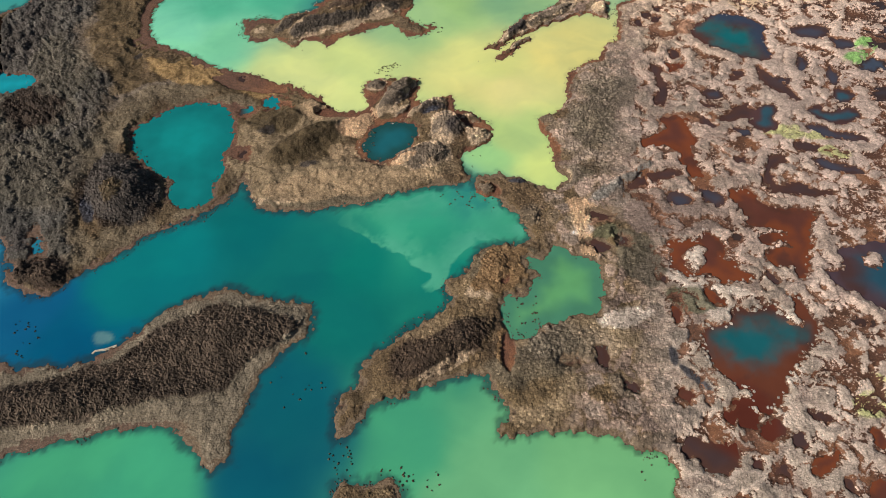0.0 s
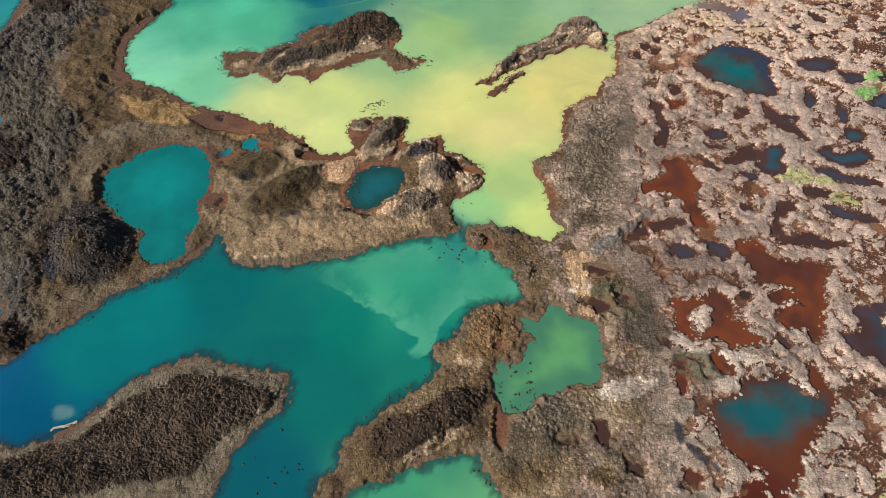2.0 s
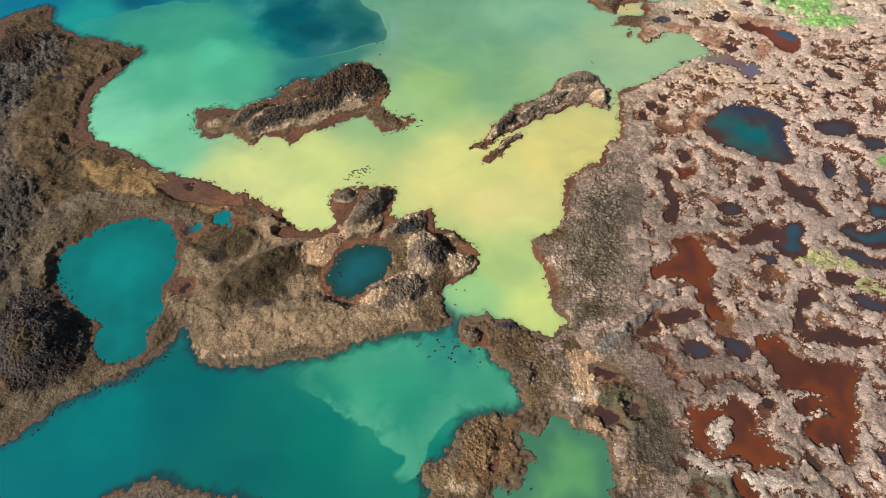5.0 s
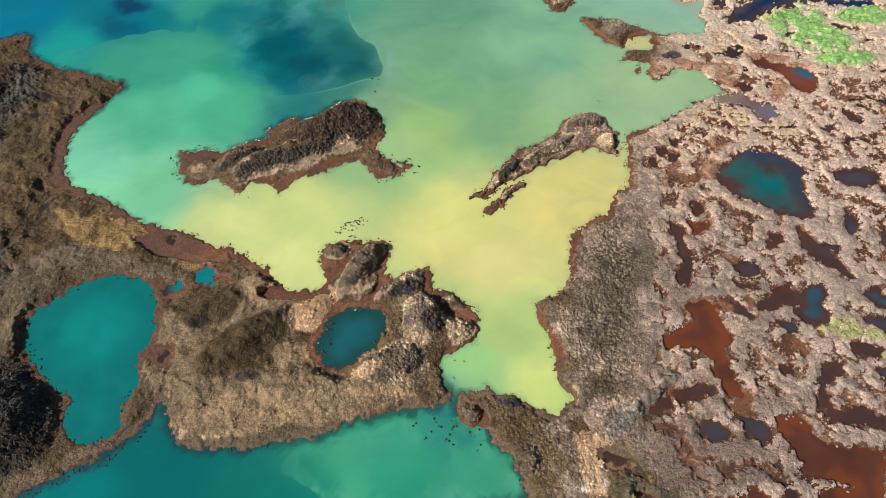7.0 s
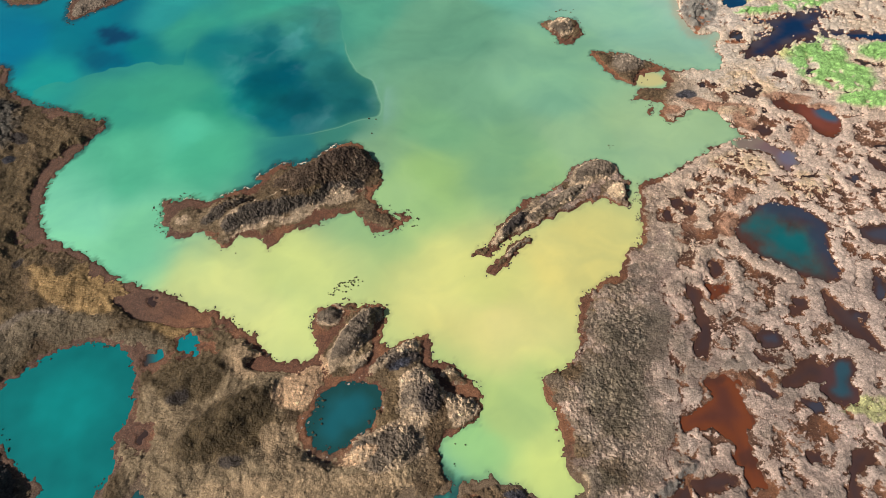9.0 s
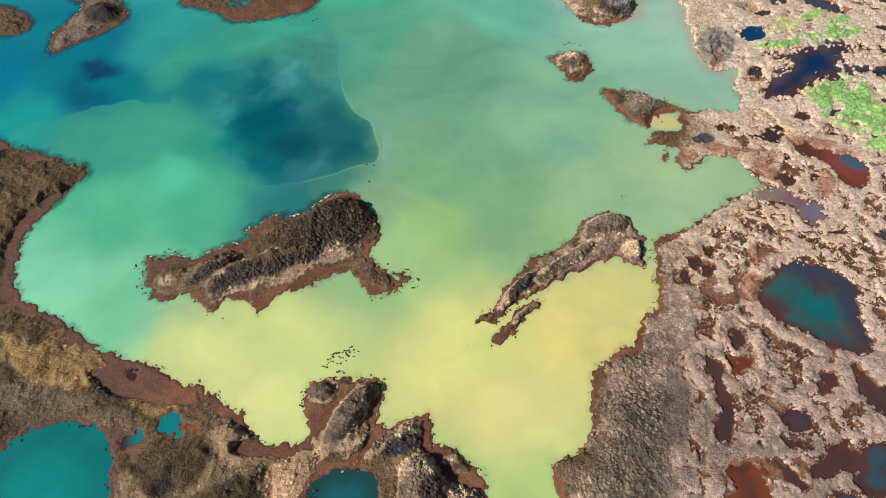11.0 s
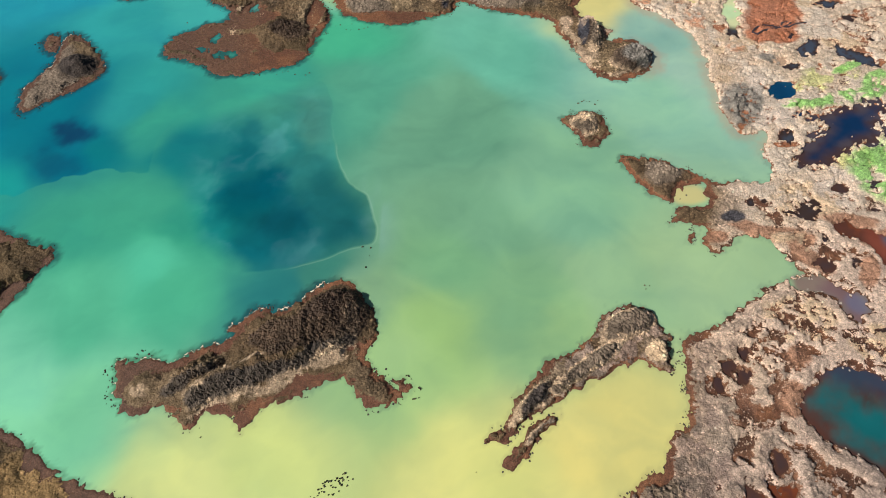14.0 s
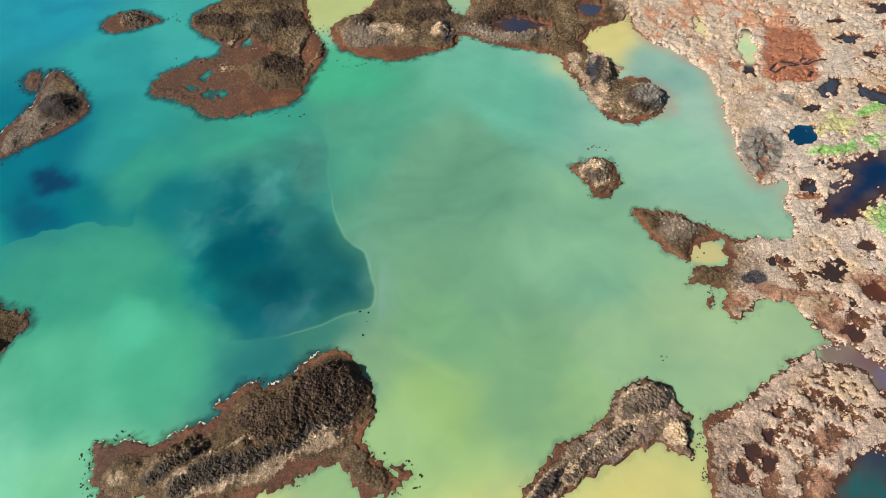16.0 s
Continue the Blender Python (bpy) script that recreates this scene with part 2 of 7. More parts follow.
POOLS += [(-45.2, -12.6, 1.7, 1.2, 163), (-40.2, -10.9, 2.1, 1.4, 167), (-76.7, -46.7, 2.3, 0.7, 115), (-44, -25.2, 0.7, 0.5, 142), (-80.1, -50.8, 1.5, 0.4, 115), (-105.9, 43.6, 0.5, 0.3, 122), (-48.6, -2.1, 0.9, 0.7, 153), (-48.2, -2.6, 1.1, 0.7, 129), (-51.6, 90.3, 1.4, 1, 165)]
# wet hollows of the marsh: what fills each and its rim
HOLLOWS = []
HOLLOWS.append(("brown", [(41.8, 0.2), (43.2, -0.3), (43.8, -1.4), (43.5, -4.2), (43.5, -6.5), (44.3, -8.0), (43.4, -10.9), (42.2, -13.0), (39.7, -13.0), (41.1, -10.2), (42.4, -7.5), (42.2, -5.0), (41.2, -2.9)]))
HOLLOWS.append(("rust", [(45.0, 1.2), (46.1, -0.4), (47.4, -2.0), (46.4, -3.5), (45.4, -2.4)]))
HOLLOWS.append(("brown", [(46.8, 4.0), (48.1, 4.5), (49.2, 2.3), (48.1, 1.2), (46.7, 1.2)]))
HOLLOWS.append(("rust", [(41.1, -16.1), (45.5, -16.6), (45.6, -19.2), (45.5, -21.2), (47.0, -21.9), (46.3, -23.5), (44.3, -24.3), (44.7, -26.8), (45.9, -32.1), (43.0, -32.1), (42.3, -26.1), (40.9, -24.6), (38.5, -24.2), (35.1, -24.8), (35.8, -22.5), (38.1, -21.3), (41.0, -19.8), (40.4, -17.8)]))
HOLLOWS.append(("slate", [(50.7, -9.7), (52.4, -8.7), (54.5, -9.0), (54.9, -10.5), (54.2, -11.6), (51.6, -11.3)]))
HOLLOWS.append(("brown", [(50.1, -12.9), (52.2, -13.3), (53.9, -13.6), (52.9, -14.4), (50.6, -13.9)]))
HOLLOWS.append(("brown", [(52.3, -16.7), (55.1, -15.8), (56.5, -14.1), (58.5, -13.4), (59.7, -14.8), (61.0, -16.5), (58.8, -17.5), (56.8, -17.2), (53.4, -18.1)]))
HOLLOWS.append(("teal", [(61.2, -14.2), (62.9, -13.2), (65.1, -13.9), (63.7, -17.0), (62.9, -20.3), (59.9, -20.5), (58.0, -18.6), (60.2, -16.5)]))
HOLLOWS.append(("brown", [(48.0, -15.9), (49.9, -16.7), (51.5, -19.4), (50.3, -20.0), (48.6, -18.6), (48.5, -17.0)]))
HOLLOWS.append(("slate", [(54.4, -20.1), (57.9, -20.4), (57.5, -21.7), (55.5, -22.2)]))
HOLLOWS.append(("brown", [(64.4, -1.4), (65.3, -2.5), (66.8, -4.9), (68.4, -6.7), (69.3, -8.7), (70.7, -12.3), (69.0, -12.6), (67.2, -10.1), (65.1, -8.1), (64.0, -5.5)]))
HOLLOWS.append(("slate", [(67.3, -4.9), (70.0, -5.2), (70.0, -6.8), (67.7, -7.1)]))
HOLLOWS.append(("brown", [(57.8, -4.3), (59.7, -4.4), (59.1, -6.2), (57.6, -6.1)]))
HOLLOWS.append(("teal", [(77.8, -9.3), (80.6, -9.1), (81.9, -11.2), (80.7, -12.6), (78.1, -13.2), (77.3, -11.8)]))
HOLLOWS.append(("teal", [(70.2, -15.1), (73.8, -13.8), (74.4, -16.3), (78.8, -14.6), (81.1, -16.7), (78.1, -18.6), (73.8, -19.2), (72.0, -17.2)]))
HOLLOWS.append(("slate", [(69.1, -19.4), (72.5, -19.8), (73.9, -21.5), (78.8, -21.9), (79.9, -23.8), (75.0, -23.7), (72.3, -22.8), (69.2, -21.1)]))
HOLLOWS.append(("brown", [(64.8, -24.1), (67.3, -23.9), (70.3, -25.2), (68.5, -26.2), (65.1, -26.0)]))
HOLLOWS.append(("brown", [(52.2, -27.3), (54.5, -27.8), (54.5, -29.4), (52.8, -28.8)]))
HOLLOWS.append(("brown", [(59.0, -27.7), (62.9, -26.6), (61.5, -28.9), (58.2, -31.0), (58.0, -32.6), (58.4, -34.4), (63.6, -33.9), (65.2, -35.8), (68.8, -36.1), (64.1, -37.3), (59.3, -36.6), (56.3, -35.7), (56.4, -32.9)]))
HOLLOWS.append(("slate", [(66.9, -28.4), (69.3, -27.9), (71.5, -29.7), (75.6, -30.4), (74.8, -32.1), (68.9, -31.4)]))
HOLLOWS.append(("slate", [(74.6, 2.1), (76.0, 0.4), (75.0, -2.8), (72.9, -3.5)]))
HOLLOWS.append(("slate", [(75.9, 11.4), (83.8, 11.5), (84.4, 8.5), (80.8, 6.9), (75.5, 8.4)]))
HOLLOWS.append(("slate", [(83.5, 7.7), (87.5, 6.2), (88.4, 4.1), (83.9, 2.9)]))
HOLLOWS.append(("slate", [(79.9, -1.3), (80.6, -3.7), (80.7, -6.7), (78.7, -8.5), (78.0, -5.9)]))
HOLLOWS.append(("slate", [(38.0, -36.2), (39.9, -35.9), (42.0, -37.4), (41.3, -38.8), (39.1, -39.1), (38.0, -38.0)]))
HOLLOWS.append(("slate", [(44.1, -35.4), (46.0, -35.3), (47.9, -36.8), (47.6, -38.5), (45.9, -38.9), (44.1, -37.6)]))
HOLLOWS.append(("brown", [(34.6, -31.9), (37.6, -30.6), (41.0, -30.6), (41.6, -32.0), (38.5, -32.7), (36.4, -33.4)]))
HOLLOWS.append(("brown", [(30.3, -34.5), (34.4, -31.9), (34.8, -33.0), (31.7, -35.4)]))
HOLLOWS.append(("rust", [(49.6, -35.1), (52.6, -35.4), (53.5, -36.9), (54.8, -38.9), (58.1, -40.0), (61.8, -39.8), (64.0, -40.1), (62.1, -42.6), (60.7, -45.0), (60.4, -47.9), (58.7, -50.2), (57.1, -53.8), (55.6, -53.7), (55.9, -52.0), (53.1, -51.9), (52.1, -50.6), (51.8, -48.9), (53.4, -48.0), (56.8, -48.3), (57.9, -47.7), (55.6, -46.9), (51.9, -47.3), (51.2, -46.3), (53.5, -45.1), (56.0, -45.7), (57.3, -44.5), (54.9, -43.8), (51.2, -44.1), (50.5, -42.9), (50.9, -40.9), (49.6, -38.2)]))
HOLLOWS.append(("rust", [(36.3, -46.1), (41.1, -46.5), (42.7, -44.8), (44.4, -46.0), (45.2, -47.7), (44.2, -50.0), (45.9, -50.9), (46.4, -52.1), (48.1, -54.1), (46.1, -54.5), (43.0, -55.0), (42.2, -53.6), (39.9, -53.1), (37.9, -53.5), (36.2, -52.2), (34.4, -52.1), (35.8, -49.9), (35.8, -48.0)]))
HOLLOWS.append(("brown", [(50.6, -52.3), (51.6, -53.1), (52.8, -55.0), (51.0, -55.0)]))
HOLLOWS.append(("rust", [(39.5, -55.5), (41.3, -56.6), (42.5, -58.6), (41.0, -58.5), (39.9, -57.1)]))
HOLLOWS.append(("brown", [(21.1, -46.2), (24.6, -46.7), (25.9, -48.4), (23.8, -49.1), (22.2, -47.5)]))
HOLLOWS.append(("brown", [(27.3, -45.3), (28.9, -45.9), (28.2, -47.4), (26.7, -46.8)]))
HOLLOWS.append(("brown", [(22.7, -40.2), (26.1, -40.3), (27.2, -41.3), (24.5, -41.8)]))
HOLLOWS.append(("brown", [(32.7, -53.2), (34.2, -53.9), (33.1, -54.6)]))
HOLLOWS.append(("brown", [(33.8, -56.7), (35.1, -57.2), (34.8, -58.3), (33.9, -57.8)]))
HOLLOWS.append(("rust", [(31.9, -72.5), (33.4, -72.8), (34.0, -73.9), (32.3, -75.1), (31.5, -74.1)]))
HOLLOWS.append(("rust", [(37.1, -76.2), (39.2, -75.5), (40.4, -74.2), (42.1, -74.7), (42.2, -77.0), (41.2, -78.6), (39.4, -78.1), (39.2, -77.1), (38.1, -78.1)]))
HOLLOWS.append(("brown", [(42.4, -77.8), (44.9, -77.0), (45.7, -78.2), (45.1, -79.4), (43.4, -80.4), (42.1, -79.5)]))
HOLLOWS.append(("brown", [(46.1, -79.4), (47.8, -78.6), (48.4, -80.5), (47.0, -81.4), (45.6, -80.9)]))
HOLLOWS.append(("brown", [(49.9, -76.0), (51.4, -75.6), (52.3, -76.8), (52.9, -77.5), (51.4, -77.8), (50.5, -77.0)]))
HOLLOWS.append(("rust", [(48.1, -82.3), (50.7, -81.9), (51.8, -81.1), (52.3, -82.0), (51.1, -83.7), (48.1, -84.8), (47.5, -83.7)]))
HOLLOWS.append(("brown", [(30.1, -79.3), (32.0, -79.0), (33.8, -80.5), (37.8, -80.5), (38.4, -81.6), (37.1, -83.7), (34.3, -84.6), (33.0, -84.0), (32.1, -82.9), (30.0, -81.6)]))
HOLLOWS.append(("brown", [(39.8, -82.4), (40.8, -82.8), (40.1, -83.9), (39.4, -83.3)]))
HOLLOWS.append(("brown", [(43.3, -83.1), (44.3, -83.9), (43.5, -85.1), (42.6, -84.6)]))
HOLLOWS.append(("brown", [(41.1, -85.2), (43.1, -85.2), (42.3, -86.0)]))
HOLLOWS.append(("rust", [(57.4, -78.8), (59.5, -79.1), (58.6, -81.8), (57.1, -81.4)]))
HOLLOWS.append(("rust", [(55.5, -85.2), (57.9, -85.0), (56.4, -88.5), (53.4, -88.1)]))
HOLLOWS.append(("brown", [(51.4, -85.2), (52.7, -86.0), (52.0, -86.7), (51.2, -86.2)]))
HOLLOWS.append(("brown", [(19.9, -66.5), (21.7, -65.4), (22.0, -68.4), (22.3, -69.9), (20.8, -69.4)]))
HOLLOWS.append(("brown", [(23.7, -71.3), (25.7, -71.9), (25.6, -73.5)]))
HOLLOWS.append(("rust", [(33.6, -59.1), (35.1, -59.9), (35.1, -62.0), (33.4, -62.0)]))
HOLLOWS.append(("rust", [(70.7, 43.7), (73.0, 45.0), (74.6, 42.8), (77.9, 41.9), (80.6, 41.1), (82.5, 39.4), (82.8, 36.7), (80.8, 33.5), (78.2, 33.1), (76.5, 34.8), (76.2, 38.8), (73.8, 40.5), (70.6, 41.7)]))
HOLLOWS.append(("brown", [(65.2, 35.5), (67.7, 36.3), (68.3, 34.4), (65.6, 33.4)]))
HOLLOWS.append(("brown", [(74.2, 53.4), (76.4, 52.7), (76.6, 50.3), (74.1, 49.6)]))
HOLLOWS.append(("brown", [(84.3, 27.8), (86.1, 27.1), (87.6, 24.6), (86.2, 23.2), (84.3, 24.6)]))
HOLLOWS.append(("slate", [(78.3, 22.6), (80.5, 23.5), (81.3, 21.9), (78.9, 20.9)]))
HOLLOWS.append(("brown", [(58.6, -3.0), (61.4, -3.1), (60.6, -5.3), (58.9, -5.0)]))
HOLLOWS.append(("rust", [(46.5, -0.3), (49.0, -0.9), (47.8, -2.6)]))
HOLLOWS.append(("brown", [(46.6, 19.2), (47.9, 19.6), (48.1, 18.1), (46.7, 17.3)]))
HOLLOWS.append(("brown", [(43.5, 17.8), (45.6, 17.4), (44.9, 15.9), (43.2, 16.1)]))
HOLLOWS.append(("brown", [(45.1, 16.4), (47.7, 16.7), (47.1, 14.7), (45.4, 14.1)]))
HOLLOWS.append(("brown", [(41.0, 14.6), (42.7, 15.3), (43.0, 13.1), (41.3, 12.5)]))
HOLLOW_TINT = {"brown": ((0.082, 0.040, 0.030), (0.062, 0.036, 0.034)), "rust": ((0.170, 0.048, 0.020), (0.105, 0.036, 0.024)), "slate": ((0.070, 0.044, 0.042), (0.052, 0.052, 0.070)), "teal": ((0.080, 0.040, 0.038), (0.030, 0.075, 0.100))}
for n, (kind, rim) in enumerate(HOLLOWS):
    SHORES[f"p_hollow_{n}"] = rim
SLATE_LAND = [(-111.1, 22.9), (-106.2, 29.9), (-102.4, 40.7), (-91.2, 45.2), (-84.6, 34.5), (-88.8, 25.2), (-91.3, 16.6), (-88.8, 5.8), (-78.0, -1.8), (-73.8, -8.8), (-75.6, -17.2), (-77.3, -23.7), (-75.8, -32.2), (-70.7, -42.0), (-69.2, -49.8), (-76.8, -53.4), (-125.0, -40.0)]
# plant cover, the same way
COVER["tan"] = [(-12, 109.9, 6.7, 4, 178), (-32.6, 104.4, 7.6, 2.8, 99), (-22.5, 108.3, 4.8, 2.6, 97), (-20.7, -30.6, 17.2, 5.1, 5), (-38.9, -30.4, 8.7, 6.7, 143), (-31.4, -19.3, 13.7, 6, 9), (-25.5, -32.5, 16.1, 6.2, 3), (-64.2, -78.3, 24.8, 2.5, 6), (-37.7, -79.2, 5.2, 3.7, 163), (6.3, -73.5, 10.1, 4.9, 1), (16.6, -64.6, 10.6, 3.7, 1)]
COVER["clay"] = [(56.4, 41.8, 5.7, 2, 153), (63.2, 37, 4.6, 1.9, 129), (74.1, 44, 4.9, 2, 169), (48.7, 40.6, 2.1, 1.2, 8), (63.2, 40.1, 3.8, 2, 7), (73.3, 33.9, 3.8, 1.7, 63), (52.6, 11.6, 3.1, 2.1, 60), (55.6, 18.7, 2.3, 1.7, 27), (78.4, 40, 4.8, 2.4, 7), (58.6, 42.1, 6.3, 1, 0), (24.4, -42.5, 3, 1.2, 1)]
COVER["bank"] = [(-71.8, -18.8, 6.2, 4.3, 141), (-69.1, -12.7, 5.6, 3.7, 51), (-61.6, -7.7, 8.3, 2.5, 4), (-49.4, -11.1, 5.5, 2.5, 175), (-59.6, -34.2, 4.9, 2.8, 103), (-70.7, -46.6, 5.7, 3.8, 150), (-60.4, -43.9, 5.5, 4.3, 27), (-49.3, -39.3, 5.2, 1.5, 15), (-50, -25.7, 4.4, 3.1, 121)]
COVER["rust"] = [(-45, 88.1, 15.6, 3.7, 4), (-56.3, 95.1, 8.5, 5.5, 11), (-45.2, 102.5, 7.6, 3.9, 15), (-31.3, 104.4, 7.2, 2.2, 85), (-80, 114.6, 12.3, 3.7, 178), (-11.7, 103.4, 15.5, 2.3, 0), (-12.6, -9.9, 9.8, 6.5, 176), (-1.8, -16.5, 8.5, 6, 178), (-46.2, -4.9, 8.6, 2.4, 165), (-49, -12.8, 3.9, 1.7, 175), (-45.2, 15.2, 5.8, 3.8, 167), (-26.7, 16.2, 14.8, 4.1, 22), (-23.8, -14.2, 5.7, 1.7, 179), (-52.2, 93.3, 11.3, 6.8, 172), (4.9, -35.1, 3, 2.6, 4), (-73.2, 114.6, 7, 4.1, 171)]
COVER["rust"] += [(6.7, -66.4, 3.1, 1.2, 86), (6.9, -53.0, 1.6, 0.9, 82)]
COVER["olive"] = [(-27.8, -24.2, 5.1, 3, 33), (-86.9, 34.7, 11.1, 4.5, 116), (-73.8, 9.5, 6.6, 4.5, 141), (-10.8, 114.5, 9.5, 5.4, 179), (-31.7, 118.8, 6.6, 5.4, 113), (-79.5, 3.5, 20.9, 6.8, 111), (-81, 16.8, 16.7, 7.2, 117), (-76.5, 0.4, 9, 5.9, 141), (26.5, -45.6, 4.8, 3.5, 10), (38, -56.8, 4.8, 1.7, 167), (28.4, -47.9, 4.8, 4.1, 47), (-76.2, 31.8, 7.3, 4.9, 144), (-87.3, 84.9, 11.5, 7.8, 142), (9.7, -72.7, 5.1, 3.4, 3), (5.5, -54.4, 4.8, 4.2, 8)]
COVER["gold"] = [(-61.3, -0.8, 8.5, 3.6, 147), (-62.6, -1.1, 9.5, 3.3, 155), (-44.1, -7.3, 4, 1.6, 177)]
COVER["ash"] = [(63.1, 73.9, 7.8, 4.4, 68), (73.1, 87.8, 2.6, 1.3, 148), (43.5, 88.2, 3.8, 2.9, 19)]
COVER["grey"] = [(-86.7, 82.7, 11.4, 6.7, 108), (14.6, 110.2, 12, 4, 0), (-96.6, 6.2, 18.3, 10.2, 126), (-82, -17.8, 10.1, 6.1, 128), (-96.5, 24.7, 12.6, 6.8, 125), (28.4, -9.1, 5.9, 4.8, 59), (28.9, -0.9, 3.9, 2.9, 12), (26.3, -22.2, 10.4, 6.8, 75), (19.9, 14.9, 9.3, 0.8, 33), (62.7, 73.6, 6.9, 4, 64), (42.2, 55.5, 4, 3.5, 8), (52.5, 45, 2.4, 1.6, 11), (13.2, -63.6, 4.5, 2.8, 3), (24.1, -19.2, 5.2, 4.1, 64), (16.5, -65.6, 7.9, 2.8, 1), (-18.5, 108.3, 5.3, 3.9, 175)]
COVER["grey"] += [(-69.3, -8.6, 9, 2.2, 31), (-83.7, -25.3, 14.4, 8.1, 125)]
COVER["umber"] = [(-36.8, -16.6, 4.9, 2.9, 36), (-31.1, -23.4, 9.7, 3.4, 34), (-85.8, 23, 7.1, 4.1, 127)]
COVER["moor"] = [(25.9, -18.9, 7, 5.4, 67), (31.4, -9.3, 6.2, 5.2, 31), (19.6, -31.9, 6, 2.5, 1), (-83.1, -29.7, 13.6, 9, 143), (-91.3, -12.5, 13.7, 8.7, 156), (-76.1, -24, 7.8, 5.3, 152), (-90, -0.1, 12.2, 6.9, 124), (-28.9, -37.2, 13.1, 1.6, 4), (11, -68.3, 8.2, 3.4, 21), (7.6, -51.1, 5.8, 4.4, 3)]
COVER["heath"] = [(-36.8, 97.8, 5.1, 3.6, 171), (-52.9, 114.6, 6.8, 2.9, 177), (-38, 114.5, 4.2, 3.3, 165), (-19, 114.5, 3.4, 2.7, 102), (-4.1, 116.6, 4.1, 3, 179), (14.9, 114.4, 8.1, 4.1, 1), (-64.5, -34.9, 9.3, 6.6, 135), (-73.5, -52, 5.8, 3.2, 168), (-91.3, -12.5, 8.6, 5.6, 148), (-99.8, 39, 9.8, 5.9, 130), (-20.0, 26.0, 3.0, 2.0, 28)]
COVER["heath"] += [(-3, -65.9, 9.7, 3.3, 26), (32.8, 97.6, 6.1, 1.5, 81), (42.3, 88.2, 4.5, 3.5, 20)]
COVER["bare"] = [(-73.2, 3.9, 1.1, 0.7, 56), (-82, 86.5, 5.4, 3.8, 150), (13.6, 12, 3.8, 1, 47), (-5.7, -13.8, 2.9, 1, 22), (-63.6, -31, 5.9, 3.7, 132), (-39.8, -19.2, 2, 1.5, 155), (-29.7, -28.6, 2.1, 1.1, 176), (-84.9, 32.9, 2.2, 1.4, 151), (-48, -63.2, 2.8, 1.3, 175), (-1.4, -20.1, 2.5, 1.7, 74)]
COVER["dune"] = [(-22.1, -18.4, 3.6, 2.9, 26), (-18.8, -14.8, 2.1, 1.3, 100), (-30.2, -12.8, 3.1, 2.4, 117), (-12.3, -28.2, 3.1, 1.1, 20)]
COVER["sand"] = [(-50, 98.7, 2.1, 0.8, 92), (-44.4, 105.2, 2.1, 0.8, 63), (-48.6, 106.4, 2.6, 1.2, 177), (-1.4, 110.3, 2.9, 2.4, 179), (-14, 109.9, 4.5, 2.4, 179), (61.4, 82.9, 4, 2, 68), (66.8, 93, 7.5, 3.4, 4), (89.1, 110, 6.9, 3.9, 10), (91.5, 93, 6.9, 4.6, 27), (67, 50, 6.2, 3.3, 9), (58.9, 38.1, 5.9, 3.8, 16), (67.2, 48.8, 7.7, 3.5, 5), (69.1, 20.6, 5.5, 3.1, 10), (3.2, -20.6, 2.5, 1.3, 88), (-11.4, -28, 2.6, 1.1, 20), (33.7, 19.2, 1.9, 1.4, 14)]
COVER["sand"] += [(57.4, 24.8, 6.8, 4.1, 9), (1.7, -15.2, 2.1, 0.9, 162), (21.4, -41.9, 2.2, 1.7, 9), (20.1, -31.7, 1.7, 0.8, 81), (-38, -37.1, 6.6, 1, 179), (-14.8, -13.7, 2.1, 1.1, 177)]
COVER["slate"] = [(-84.8, 27.5, 1.4, 1.3, 17), (35.7, -64.3, 1.8, 1.1, 57), (31.9, -67.7, 2.1, 0.9, 86), (34.2, -70.9, 3.2, 0.7, 135), (52.5, 45, 2.6, 1.4, 7), (32.3, 97.6, 5.4, 1.1, 81), (-6.1, -14.4, 1.9, 0.7, 28), (-0, 110.3, 4, 1.3, 90), (-70, -38.1, 3.5, 1.2, 113), (10.5, -33, 2.2, 0.7, 0)]
COVER["white"] = [(-57.7, -66.2, 2.2, 0.6, 14), (41.3, -60.1, 2.9, 1.3, 150), (39.5, -50.3, 2.7, 2.1, 48), (52.1, -61.5, 2, 1.3, 123), (21.1, -44.3, 2.6, 1.1, 1), (44.4, -56.9, 5.1, 0.9, 161), (49.1, -70.3, 2.6, 1.3, 37), (76, 52.4, 5.9, 4, 33), (69.1, 70.7, 5.7, 3.9, 49), (69.5, 70.3, 4.3, 2.3, 65), (67.5, 79.7, 4.9, 1.8, 69), (52.8, -53.8, 3.8, 1.9, 6)]
COVER["green"] = [(85.1, 56.7, 7.7, 5.4, 46), (89, 76.9, 11.2, 2.2, 14), (88.6, 50.8, 7.3, 5.5, 174), (102.6, 59.1, 7.1, 4.1, 12), (85.3, 54.4, 6.3, 3, 60), (79.9, 74.2, 5.9, 1.2, 15), (89.6, 85.3, 4.5, 1.1, 25), (93.1, 80.9, 5.4, 1.8, 37), (86, 0, 2.8, 1.7, 14), (89.9, 3.7, 3.8, 2.2, 56), (82.9, 57.2, 2.9, 2, 21), (74.6, 73.6, 3.4, 1.2, 3), (92.3, 43.8, 7.7, 2.6, 2)]
COVER["lime"] = [(63.4, -22.5, 5.5, 1.4, 8), (71.7, -26.9, 3, 1.5, 169), (58.9, -75, 3.1, 2, 18), (60.7, -70.8, 2.2, 0.8, 158), (83.5, 82.1, 7.9, 2.3, 15), (78.8, 78.9, 4.7, 1.5, 2), (80.1, 58.5, 5.8, 3.6, 49), (85, 82.8, 6.5, 2.6, 4), (64.1, -21.9, 3.6, 2.3, 19), (70.6, -22.4, 3.7, 1.3, 3)]
